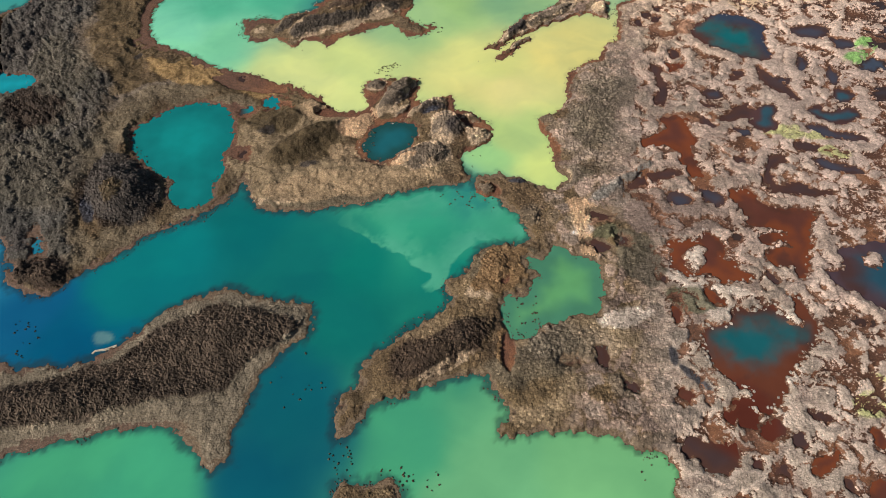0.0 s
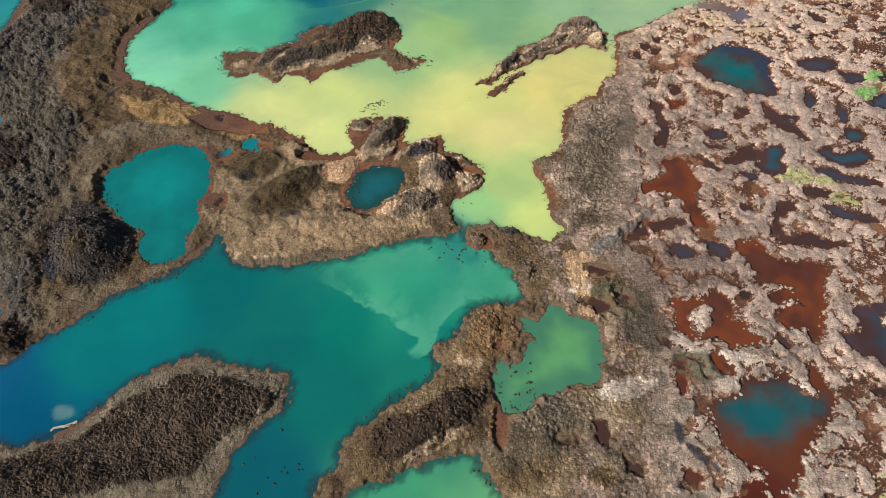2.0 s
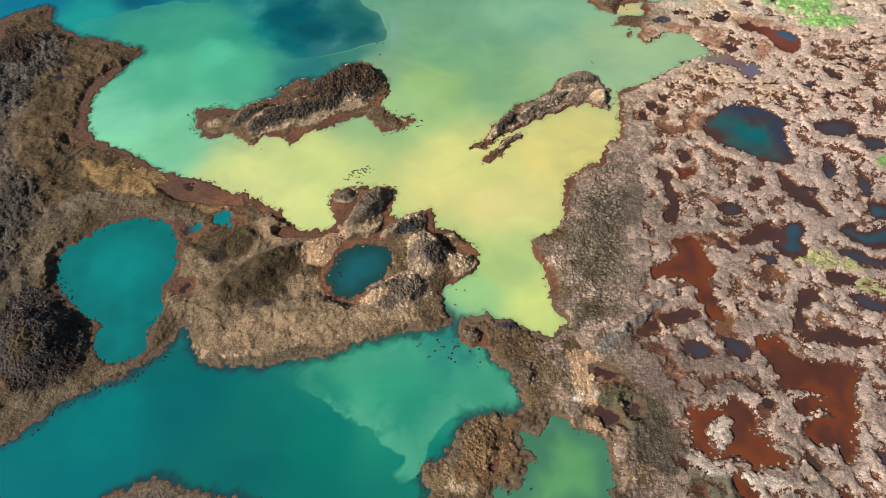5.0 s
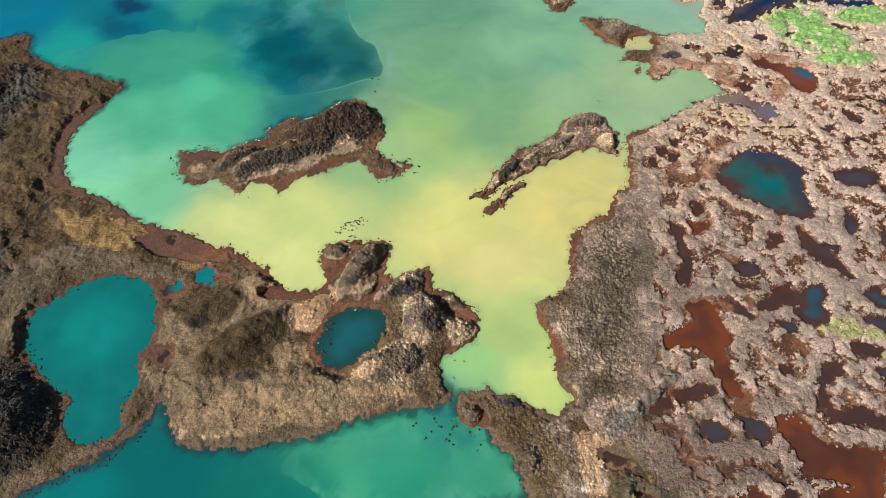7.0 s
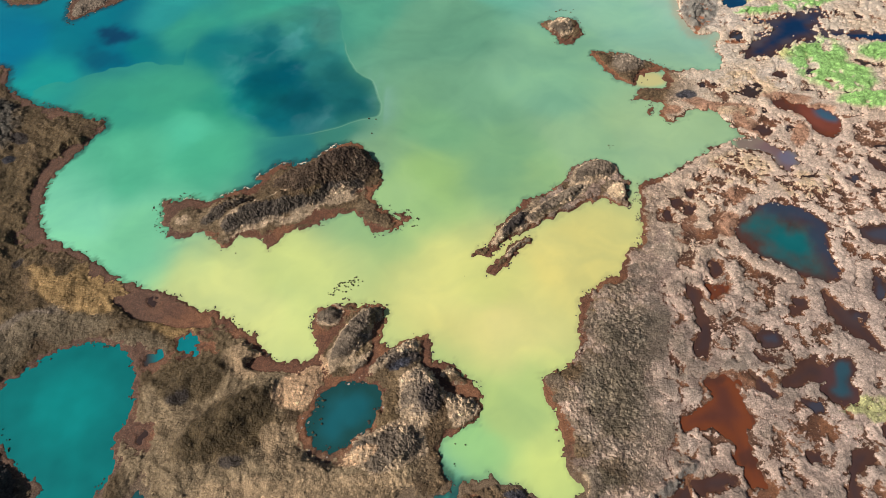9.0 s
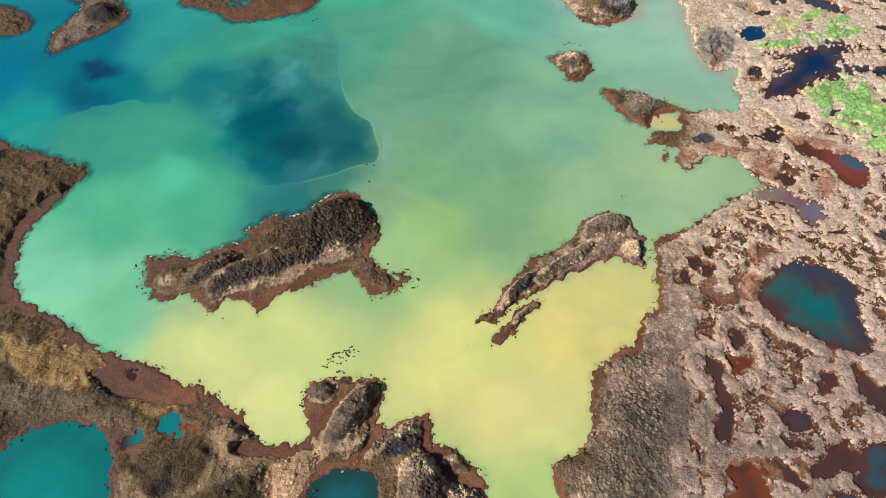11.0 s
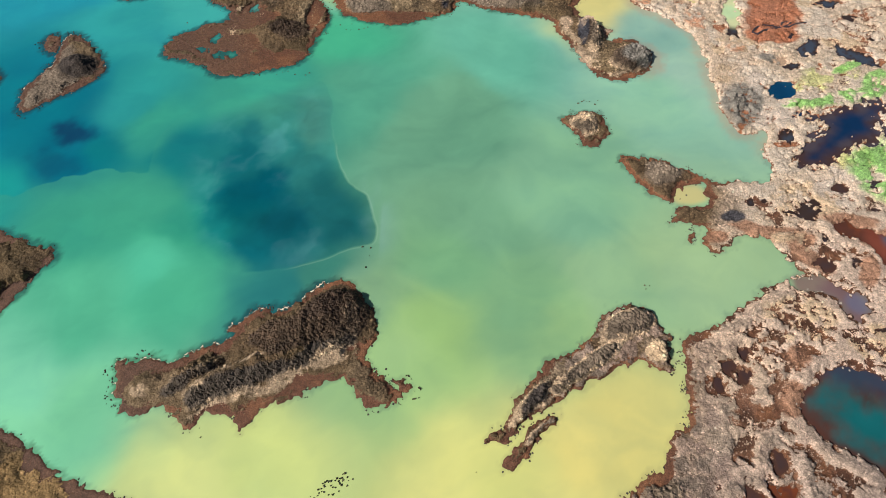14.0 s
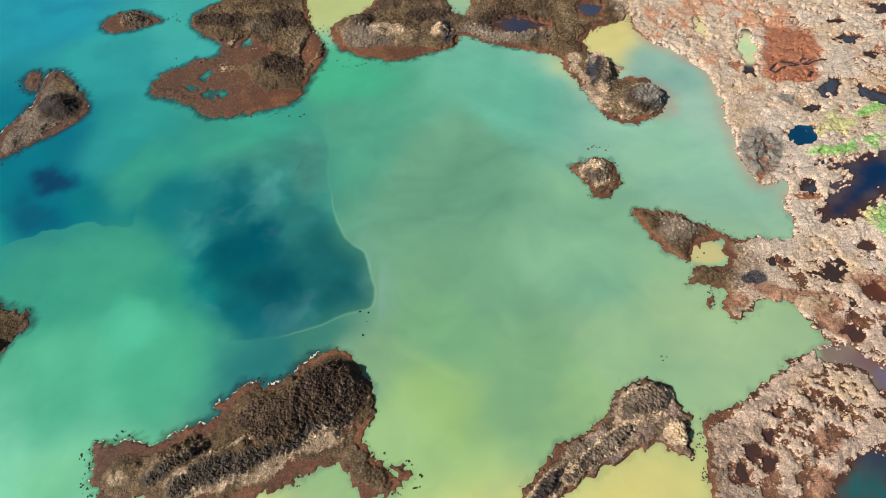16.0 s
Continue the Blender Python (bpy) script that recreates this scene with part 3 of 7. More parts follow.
COVER["pale"] = [(36.5, 82.6, 7.2, 1.3, 6), (46, 91.3, 3.5, 1.7, 75), (29.3, 94.9, 5.2, 1.7, 107), (36.9, 99.4, 3.8, 1.5, 148), (32.6, 87.9, 3.8, 2.2, 102), (28.1, 69.4, 3.3, 1.7, 3), (-32.9, 12.4, 6.3, 0.8, 18), (-23.7, 15.7, 5, 1, 26), (-17.3, 19.2, 2.9, 1.7, 29), (-38.4, 13.1, 2.1, 0.8, 26), (-47.3, 13.2, 2, 1.2, 171), (-41.8, 13.9, 2.1, 0.7, 19), (-28.5, 18.6, 6.6, 0.6, 23), (-15.6, 23.5, 3.7, 1.6, 82), (-3, -69.1, 5.3, 0.9, 26), (2.6, -56.5, 2.4, 1.7, 1)]
COVER["orange"] = [(62.3, 119.6, 8.4, 4.3, 5), (73.7, 116.4, 9.8, 6.1, 11), (52.8, 114.3, 7.1, 3.9, 123), (59.2, 102.2, 4, 2.6, 120), (48.8, 108.1, 3.6, 2.2, 122), (66.2, 91.3, 3.1, 2.3, 23)]
COVER["salmon"] = [(55.5, 114.3, 14.3, 10.2, 137), (60.8, 98.5, 9.4, 6, 64), (61.1, 86.2, 10, 4.6, 70), (38, 98.5, 6.1, 3.7, 165), (72.8, 88.7, 7.3, 2.7, 3), (74.4, 118.5, 11.3, 7, 11), (45.4, 91.3, 2.7, 2.2, 39), (31.6, 89.6, 4.7, 2.6, 94), (28.7, 100.4, 2.6, 1.8, 77)]
COVER["redmud"] = [(78.5, 104.1, 10.1, 6.5, 60), (76.6, 96.6, 6.5, 3.8, 11)]
RIDGES = [(-64.5, -34.9, 7.5, 5.2, 133, 3), (-73.5, -52, 4.7, 2.6, 167, 1.5), (-21.8, 24.8, 10.5, 4.2, 28, 2), (-27.7, 17.6, 14.3, 2, 22, 2), (-39.2, 16.3, 4.6, 1.7, 27, 1.6), (-36, -63.3, 8.5, 4, 14, 1.6), (-58.2, -73.7, 17, 3, 5, 1.4), (-2.2, -65.4, 7.8, 2.2, 26, 1.8), (-82, 86.5, 4.1, 2.9, 148, 1.2), (-31.2, -22.7, 8.7, 3.1, 34, 2.4), (-20.8, -29.7, 11.2, 2.6, 7, 1.2), (-36.9, -16.1, 4, 2.2, 33, 1.4), (-30.3, -12.5, 3, 2.5, 133, 0.9), (-22.2, -17.9, 3.3, 2.5, 27, 0.6)]
FOLDS = [(-67.2, -20.4, 6.9, 3.2, 101, 0.8), (-80.1, 1.6, 20.2, 5.6, 108, 1), (-77.5, -32.6, 11.7, 4.5, 118, 0.8), (42.2, 55.5, 3, 2.3, 175, 1), (-39.4, 98.7, 5.8, 4.8, 127, 1), (-13.4, 110.3, 6.7, 4, 178, 1.2), (28.7, -2, 4.3, 2.3, 34, 1), (28.1, -11.1, 4.3, 3.6, 28, 1), (26.6, -45.2, 3.5, 2.1, 5, 1), (31.5, -32, 5.5, 1.1, 35, 1.2), (62.7, 73.6, 5.6, 3.2, 64, 1.2), (-73.7, 30.6, 5.4, 3.3, 101, 1.2), (-64.3, -35.5, 2.4, 1.7, 152, 1.2), (27.3, -49.1, 4, 3.3, 20, 0.8)]
MOUNDS = [(-18.4, -5.5, 2.4, 2.1, 162, 0.9), (-13.7, -9.1, 6.6, 2, 56, 1.5), (-8.6, -13.1, 5, 1.9, 25, 1.3), (-2.3, -18.8, 4.5, 3.4, 77, 1.6), (-8, -26.7, 5.5, 3.1, 14, 1.3), (29.8, 24, 5, 2.6, 30, 1.4), (21, 16.1, 8.3, 1.2, 34, 1.1), (12.7, 11.2, 4.8, 1.1, 47, 1), (28.6, 67.7, 3.4, 2.7, 76, 1), (33.9, 96.7, 7.5, 2.3, 90, 1.4), (42.3, 88.2, 5.1, 4.1, 26, 1.4), (3, -20.1, 3.1, 2.4, 81, 0.8), (14.2, 7.4, 3.2, 0.7, 39, 0.5), (34.2, 19.2, 2.4, 1.8, 18, 0.8)]
KNOLLS = [(-43, 112.4, 5.5, 4.4, 162, 0.7), (-20.2, 112.4, 4.5, 3.2, 99, 0.9), (-1.4, 110.3, 3.2, 2.1, 90, 0.8), (18.5, 108.2, 6.6, 2.4, 164, 0.8), (-74.6, 114.6, 3.6, 1.9, 173, 0.6), (4.7, -51.1, 3.3, 2.9, 5, 0.4), (-0.3, -63.5, 3.7, 2.3, 28, 1.2), (11.7, -41.2, 2.3, 2.1, 13, 0.8), (4.1, -34.7, 1.8, 1.5, 2, 0.5), (51.9, 110.1, 3.4, 2.5, 61, 0.6)]
# raised cover above the rusty flats, and patches of plants and of painted shadow with a border of their own
UPLANDS = []
UPLANDS.append([(-49.8, 12.0), (-48.0, 16.2), (-44.0, 15.7), (-37.9, 17.7), (-34.3, 19.9), (-31.0, 24.9), (-24.9, 25.4), (-22.9, 28.2), (-18.4, 31.5), (-13.9, 29.3), (-11.5, 25.4), (-12.0, 22.2), (-14.6, 20.9), (-15.9, 19.6), (-15.3, 17.6), (-18.7, 16.2), (-23.2, 15.7), (-25.1, 13.8), (-27.1, 12.4), (-30.5, 11.5), (-31.9, 9.6), (-34.0, 11.9), (-36.5, 11.0), (-38.1, 8.8), (-39.5, 9.2), (-40.6, 11.9), (-43.1, 11.5), (-45.5, 11.9), (-46.9, 10.8)])
UPLANDS.append([(-20.3, -5.6), (-18.7, -4.1), (-16.5, -4.7), (-16.1, -7.0), (-18.8, -8.0), (-20.1, -7.2)])
UPLANDS.append([(-18.2, -14.7), (-18.7, -12.7), (-17.0, -10.3), (-15.3, -7.8), (-15.8, -6.3), (-13.5, -5.3), (-9.7, -4.6), (-9.4, -5.9), (-11.1, -7.2), (-11.7, -9.9), (-11.2, -13.4), (-13.0, -14.8), (-15.1, -15.9), (-17.0, -15.9)])
UPLANDS.append([(-10.8, -14.4), (-8.6, -13.4), (-7.1, -11.0), (-3.8, -10.1), (-3.2, -12.1), (-3.3, -14.5), (-1.1, -16.0), (0.3, -18.8), (2.8, -19.8), (5.0, -19.4), (5.6, -22.0), (4.5, -23.8), (0.9, -24.1), (-0.8, -25.8), (-1.5, -27.4), (-1.9, -29.7), (-13.5, -29.5), (-12.6, -26.8), (-9.6, -23.9), (-8.3, -22.2), (-7.9, -18.6), (-8.4, -17.2), (-10.7, -16.2)])
UPLANDS.append([(-0.0, -15.3), (1.5, -14.6), (3.3, -16.1), (3.4, -17.0), (0.3, -16.3)])
UPLANDS.append([(-25.9, -18.2), (-24.4, -15.9), (-21.8, -15.8), (-19.4, -14.2), (-17.7, -16.1), (-19.3, -18.4), (-21.3, -21.0), (-24.8, -21.4)])
UPLANDS.append([(5.7, 6.0), (7.9, 7.4), (10.4, 11.1), (14.3, 14.5), (18.7, 17.0), (23.5, 21.2), (25.9, 25.0), (29.7, 26.9), (33.0, 26.1), (35.4, 23.3), (35.9, 20.1), (34.4, 15.9), (32.5, 15.9), (30.7, 18.5), (27.8, 18.5), (25.1, 16.0), (20.7, 14.5), (16.8, 12.0), (13.0, 10.6), (10.2, 8.3), (7.4, 5.4)])
PATCHES = [("sedge", SHORES["dark_isle"])]
PATCHES.append(("heath", [(-77.5, -75.0), (-71.7, -72.5), (-66.7, -71.6), (-60.4, -69.4), (-54.6, -68.1), (-50.6, -63.3), (-45.8, -60.4), (-40.7, -57.9), (-37.7, -58.9), (-29.9, -60.5), (-26.9, -62.0), (-28.3, -64.4), (-33.3, -67.2), (-35.4, -70.0), (-36.6, -72.6), (-41.6, -73.5), (-49.0, -74.7), (-56.7, -77.2), (-68.8, -78.8), (-75.1, -80.0)]))
PATCHES.append(("heath", [(-29.5, 24.4), (-24.3, 24.3), (-22.8, 27.0), (-18.3, 30.4), (-14.3, 28.7), (-12.6, 25.4), (-13.9, 22.7), (-17.4, 21.2), (-20.9, 19.7), (-23.9, 18.2), (-28.0, 17.7), (-30.1, 19.7), (-31.9, 21.7)]))
PATCHES.append(("soot", [(-43.5, 12.9), (-41.0, 15.2), (-35.7, 17.7), (-34.9, 16.2), (-38.6, 14.5), (-42.4, 11.9)]))
# valley shadow along the long isle's ridge, laid down as a dark patch
PATCHES.append(("soot", [(-40.5, 11.5), (-36.3, 14.3), (-32.1, 15.7), (-26.1, 17.2), (-20.9, 19.7), (-14.7, 21.7), (-15.5, 20.4), (-20.7, 17.7), (-25.9, 15.7), (-31.6, 12.9), (-35.8, 11.9), (-38.3, 9.7)]))
PATCHES.append(("pale", [(-21.6, 17.2), (-19.1, 19.9), (-16.0, 20.2), (-15.8, 18.1), (-18.8, 16.7)]))
PATCHES.append(("pale", [(-39.5, 9.2), (-35.7, 11.5), (-31.4, 11.9), (-25.6, 14.3), (-23.2, 15.7), (-25.1, 13.6), (-28.9, 12.4), (-33.4, 11.0), (-38.1, 8.5)]))
PATCHES.append(("umber", [(-37.2, -24.7), (-33.9, -19.7), (-26.8, -17.9), (-24.2, -21.2), (-25.7, -26.2), (-29.4, -28.5), (-34.6, -27.8)]))
PATCHES.append(("umber", [(-45.2, -16.8), (-40.6, -12.7), (-36.1, -13.5), (-37.5, -17.6), (-42.3, -20.2)]))
PATCHES.append(("straw", [(-27.1, -23.1), (-20.9, -23.2), (-15.4, -27.6), (-17.1, -31.1), (-25.2, -29.8)]))
PATCHES.append(("straw", [(-38.3, -34.1), (-30.9, -31.4), (-19.1, -31.1), (-9.2, -30.1), (-2.3, -32.0), (-9.1, -33.6), (-18.6, -35.6), (-28.1, -37.1), (-35.7, -37.3)]))
PATCHES.append(("straw", [(-34.2, -11.5), (-30.0, -10.4), (-27.3, -14.2), (-30.1, -17.1), (-33.0, -15.7)]))
PATCHES.append(("gold", [(-68.3, -2.4), (-63.9, 2.3), (-56.8, 2.6), (-51.3, -2.8), (-55.9, -5.3), (-63.0, -4.5)]))
PATCHES.append(("gold", [(-47.5, -6.8), (-40.9, -5.7), (-38.5, -9.2), (-43.4, -10.1)]))
PATCHES.append(("soot", [(-71.6, -34.7), (-72.9, -28.9), (-70.4, -24.7), (-65.8, -26.0), (-60.0, -30.9), (-56.7, -34.9), (-57.9, -40.3), (-61.7, -42.8), (-67.2, -40.7)]))
PATCHES.append(("umber", [(-67.2, -35.9), (-65.5, -33.7), (-62.6, -34.8), (-62.6, -37.6), (-65.2, -38.6)]))
PATCHES.append(("ochre", [(4.0, -47.2), (9.3, -47.3), (12.7, -49.2), (11.1, -52.8), (8.8, -55.4), (5.3, -56.6), (0.7, -56.2), (3.0, -50.9)]))
PATCHES.append(("ochre", [(4.8, -67.9), (5.4, -63.5), (7.1, -61.9), (7.2, -66.5), (6.2, -69.4)]))
PATCHES.append(("dune", [(19.5, -37.4), (22.7, -37.9), (25.0, -39.6), (21.4, -43.6), (24.4, -47.5), (22.9, -51.2), (20.6, -49.3), (19.5, -44.5)]))
PATCHES.append(("white", [(33.9, -52.2), (38.5, -54.1), (42.8, -56.7), (43.4, -60.0), (40.3, -62.3), (38.6, -59.9), (35.4, -56.6)]))
PATCHES.append(("white", [(21.3, -61.3), (26.5, -59.4), (31.2, -60.2), (28.3, -62.5), (23.3, -63.7)]))
PATCHES.append(("moor", [(26.8, -43.7), (33.6, -45.7), (34.1, -51.3), (32.1, -56.5), (28.2, -54.8), (25.9, -51.2)]))
PATCHES.append(("moss", [(33.5, -55.7), (41.1, -56.6), (41.1, -59.5), (36.0, -60.7), (32.5, -58.2)]))
PATCHES.append(("moss", [(22.1, -45.1), (26.5, -43.2), (27.3, -46.1), (23.5, -47.5)]))
PATCHES.append(("mauve", [(28.5, -39.6), (37.1, -34.4), (47.0, -39.4), (49.3, -44.0), (43.8, -44.4), (36.3, -45.8), (29.4, -44.7)]))
PATCHES.append(("dune", [(-25.8, -18.8), (-22.7, -15.9), (-20.2, -14.3), (-17.5, -16.0), (-19.6, -20.0), (-23.6, -22.2)]))
PATCHES.append(("ash", [(23.7, -37.4), (27.6, -34.0), (31.9, -31.5), (34.7, -29.5), (36.2, -29.8), (33.7, -32.1), (29.3, -35.1), (25.0, -38.0)]))
# what the water carries: x, y and colour; for ponds the shallow rim and the deep middle
TINT += [(-29.2, 121.4, 0.515, 0.61, 0.171), (51.9, 98.5, 0.305, 0.546, 0.305), (54.3, 82.9, 0.314, 0.546, 0.305), (13.6, 25.9, 0.195, 0.434, 0.162), (17.4, 20.8, 0.254, 0.479, 0.162), (30, 29.4, 0.262, 0.479, 0.188), (6.4, 42.3, 0.162, 0.392, 0.171), (-99.9, 116.8, 0.014, 0.328, 0.413), (-76.2, 102.6, 0.026, 0.361, 0.352), (-90.1, 80.1, 0.002, 0.216, 0.27), (-84.7, 72.5, 0.001, 0.188, 0.242), (-75.6, 66.1, 0, 0.156, 0.216), (-59.1, 69.5, 0.038, 0.376, 0.262), (-67.9, 62.7, 0.002, 0.195, 0.216), (-50.5, 59.8, 0.007, 0.223, 0.223), (-66, 73.9, 0.023, 0.328, 0.305), (-71.9, 58.8, 0, 0.15, 0.223), (-67.7, 44.6, 0.045, 0.392, 0.242)]
TINT += [(-58.6, 46.8, 0.048, 0.392, 0.238), (-49.5, 42.4, 0.026, 0.328, 0.216), (-30.8, 29.5, 0.023, 0.223, 0.205), (-20.6, 34.2, 0.045, 0.254, 0.188), (-35.4, 73.8, 0.048, 0.314, 0.223), (-13.7, 28.6, 0.242, 0.456, 0.171), (-20.1, 81.5, 0.08, 0.371, 0.223), (0.9, 69.4, 0.133, 0.371, 0.181), (0.6, 34.2, 0.168, 0.413, 0.156), (20.8, 50.1, 0.195, 0.445, 0.195), (13.5, 93.1, 0.127, 0.468, 0.262), (47, 76.7, 0.242, 0.527, 0.262), (46.5, 34.1, 0.305, 0.503, 0.195), (-6.3, 20.8, 0.305, 0.527, 0.168), (-61.6, 26, 0.089, 0.503, 0.262), (-48.7, 29.5, 0.065, 0.445, 0.246), (-62.4, 13, 0.223, 0.658, 0.27), (38.6, 110.2, 0.753, 0.68, 0.171)]
TINT += [(51.5, 96.6, 0.223, 0.456, 0.262), (-23.8, 95, 0.061, 0.485, 0.262), (-39.9, 79.9, 0.045, 0.392, 0.262), (-61.4, 110.4, 0.045, 0.429, 0.376), (-28.7, 1.3, 0.565, 0.694, 0.178), (9.6, -2, 0.624, 0.694, 0.162), (24.3, 7.4, 0.745, 0.694, 0.162), (-3.4, 22.4, 0.305, 0.546, 0.141), (-58.2, 12.3, 0.188, 0.61, 0.242), (-52.4, 34.2, 0.084, 0.546, 0.305), (-64.2, 13.6, 0.223, 0.716, 0.314), (-33.5, -2.7, 0.624, 0.716, 0.195), (10.2, -4.4, 0.768, 0.716, 0.195), (4.4, -27.3, 0.30, 0.60, 0.17), (9.5, -23.0, 0.40, 0.58, 0.15), (16.3, -31, 0.546, 0.694, 0.162), (-99.4, 62.8, 0, 0.195, 0.305), (-73.5, 64.6, 0.002, 0.181, 0.254), (-88.9, 49.8, 0.01, 0.352, 0.314)]
TINT += [(-8.1, -40.9, 0.032, 0.376, 0.216), (5.3, -43, 0.045, 0.352, 0.205), (-19.2, -53.2, 0.003, 0.18, 0.142), (-38.7, -45.1, 0.002, 0.14, 0.142), (-54.3, -51.1, 0.002, 0.195, 0.195), (-5.7, -60.4, 0.008, 0.2, 0.15), (-28.4, -51.9, 0.004, 0.155, 0.14), (-72.7, -60, 0.003, 0.107, 0.223), (-63.5, -64.1, 0, 0.098, 0.188), (-19.3, -64.4, 0.004, 0.17, 0.14), (-25.9, -75.1, 0.003, 0.114, 0.141), (-30.1, -84.6, 0.002, 0.098, 0.141), (-10.5, -78.4, 0.055, 0.365, 0.18), (1.7, -83.8, 0.14, 0.44, 0.155), (17.5, -83.1, 0.155, 0.45, 0.142), (-54.8, -83.1, 0.052, 0.385, 0.185), (-41.7, -86, 0.045, 0.36, 0.185), (-82.9, -47.9, 0.013, 0.188, 0.305)]
TINT += [(-6.1, -46.5, 0.021, 0.305, 0.188), (1, -37.1, 0.021, 0.223, 0.188), (-4.2, -53.4, 0.005, 0.223, 0.162), (-56.2, -51.6, 0.002, 0.171, 0.181)]
POND_TINT.append(("p_left", (0.005, 0.165, 0.160), (0.005, 0.231, 0.216)))
POND_TINT.append(("p_hole", (0.013, 0.065, 0.065), (0.012, 0.107, 0.127)))
POND_TINT.append(("p_green", (0.060, 0.205, 0.120), (0.110, 0.330, 0.130)))
POND_TINT.append(("p_rust_teal", (0.120, 0.038, 0.020), (0.010, 0.098, 0.112)))
POND_TINT.append(("p_blue", (0.089, 0.037, 0.027), (0.008, 0.120, 0.128)))
POND_TINT.append(("p_right", (0.07, 0.045, 0.053), (0.021, 0.07, 0.102)))
POND_TINT.append(("p_stream", (0.068, 0.054, 0.065), (0.004, 0.027, 0.08)))
POND_TINT.append(("p_creek", (0.262, 0.114, 0.08), (0.223, 0.127, 0.102)))
POND_TINT.append(("p_west", (0.007, 0.223, 0.262), (0.007, 0.305, 0.352)))
for n, (kind, rim) in enumerate(HOLLOWS):
    POND_TINT.append((f"p_hollow_{n}", *HOLLOW_TINT[kind]))
POOL_TINT = [((72.8, 78.1), (0.007, 0.061, 0.114), (0.003, 0.045, 0.114)), ((69.3, 105.1), (0.61, 0.644, 0.352), (0.515, 0.68, 0.376)), ((60.4, 112.2), (0.68, 0.578, 0.262), (0.68, 0.61, 0.305)), ((17.1, 113.3), (0.061, 0.045, 0.054), (0.038, 0.045, 0.08)), ((35.5, 119.1), (0.07, 0.061, 0.07), (0.048, 0.065, 0.107)), ((-48.8, 90.7), (0.021, 0.188, 0.205), (0.021, 0.188, 0.205)), ((-53.8, 96), (0.032, 0.305, 0.262), (0.032, 0.305, 0.262)), ((-46, 106.8), (0.045, 0.305, 0.262), (0.045, 0.305, 0.262)), ((46.5, 50.1), (0.61, 0.546, 0.156), (0.61, 0.546, 0.141)), ((81.2, 40.1), (0.188, 0.053, 0.032), (0.045, 0.102, 0.156)), ((-40.2, -10.9), (0.007, 0.188, 0.205), (0.005, 0.188, 0.205)), ((39.6, -77), (0.107, 0.027, 0.016), (0.089, 0.023, 0.014)), ((-76.7, -46.7), (0.013, 0.156, 0.223), (0.013, 0.156, 0.223))]
DRIFT = [(-90.8, 48.0), (-80.3, 51.5), (-76.3, 54.1), (-72.4, 56.0), (-69.1, 56.9), (-65.6, 57.5), (-62.8, 56.8), (-58.7, 57.0), (-55.1, 56.3), (-52.7, 56.0), (-51.6, 57.8), (-48.9, 59.8), (-47.1, 58.8), (-44.8, 55.6), (-44.4, 50.2), (-41.8, 42.4), (-38.2, 37.2), (-36.7, 34.5), (-35.9, 33.7), (-35.6, 31.4), (-35.9, 29.1), (-38.9, 25.9), (-60.4, 25.1), (-81.3, 28.7)]
PLUME = [(-23.7, 74.6), (-23.7, 70.9), (-23.2, 66.7), (-21.9, 61.3), (-20.6, 56.8), (-19.2, 53.7), (-17.0, 51.6), (-15.3, 50.6), (-14.4, 48.4), (-13.3, 45.6), (-12.6, 42.9), (-12.6, 40.8), (-13.1, 39.4), (-15.9, 39.0), (-18.2, 38.4), (-20.9, 37.2), (-23.6, 35.9), (-26.2, 35.0), (-29.8, 34.4), (-33.4, 33.9), (-36.1, 33.6), (-36.2, 34.3), (-37.7, 34.5), (-39.9, 34.3), (-45.7, 35.2), (-52.7, 40.3), (-57.4, 52.6), (-59.0, 65.4), (-52.8, 75.4), (-42.7, 82.3), (-27.4, 83.1)]
VEILED = [(-56.4, 56.3), (-53.6, 65.4), (-45.9, 75.4), (-36.7, 82.3), (-18.3, 88.0), (-3.4, 56.2), (-3.1, 34.2), (-16.7, 23.3), (-40.0, 23.3), (-50.0, 34.3)]
PLUME_TINT = [(-36.7, 51.4, 0, 0.089, 0.122), (-31.3, 42.9, 0.002, 0.089, 0.112), (-38.8, 46.8, 0, 0.107, 0.138), (-18.8, 44.5, 0.007, 0.109, 0.117), (-15.3, 49, 0.009, 0.127, 0.127), (-23.6, 51.4, 0.01, 0.138, 0.138), (-27.8, 56.2, 0.023, 0.209, 0.188), (-30.3, 62.6, 0.021, 0.216, 0.195), (-39.6, 60.7, 0.003, 0.127, 0.15), (-38.2, 64.6, 0.013, 0.181, 0.181), (-45.5, 63.3, 0.012, 0.202, 0.195), (-45.6, 52.6, 0.01, 0.216, 0.195), (-42.5, 43.5, 0.006, 0.195, 0.188), (-48.1, 44.6, 0.018, 0.296, 0.216), (-34.8, 36.2, 0.003, 0.138, 0.162), (-25.7, 38.2, 0.013, 0.15, 0.162), (-18.4, 39.7, 0.007, 0.122, 0.122), (-21.8, 63.9, 0.042, 0.27, 0.216), (-24.2, 70.9, 0.068, 0.305, 0.223), (-33.8, 70.9, 0.042, 0.287, 0.223)]
SPOTS = [(-76.5, 67.1, 4.2, 2.9, 150), (-76.9, 58.2, 4.7, 3, 161), (-58.9, -64.4, 2.2, 1.4, 178), (46.2, 50.3, 3.5, 2.4, 177)]
SPIT = [(-59.5, -66.7), (-59.2, -66.2), (-58.6, -66.1), (-57.7, -66), (-56.8, -65.7), (-56, -65.3)]
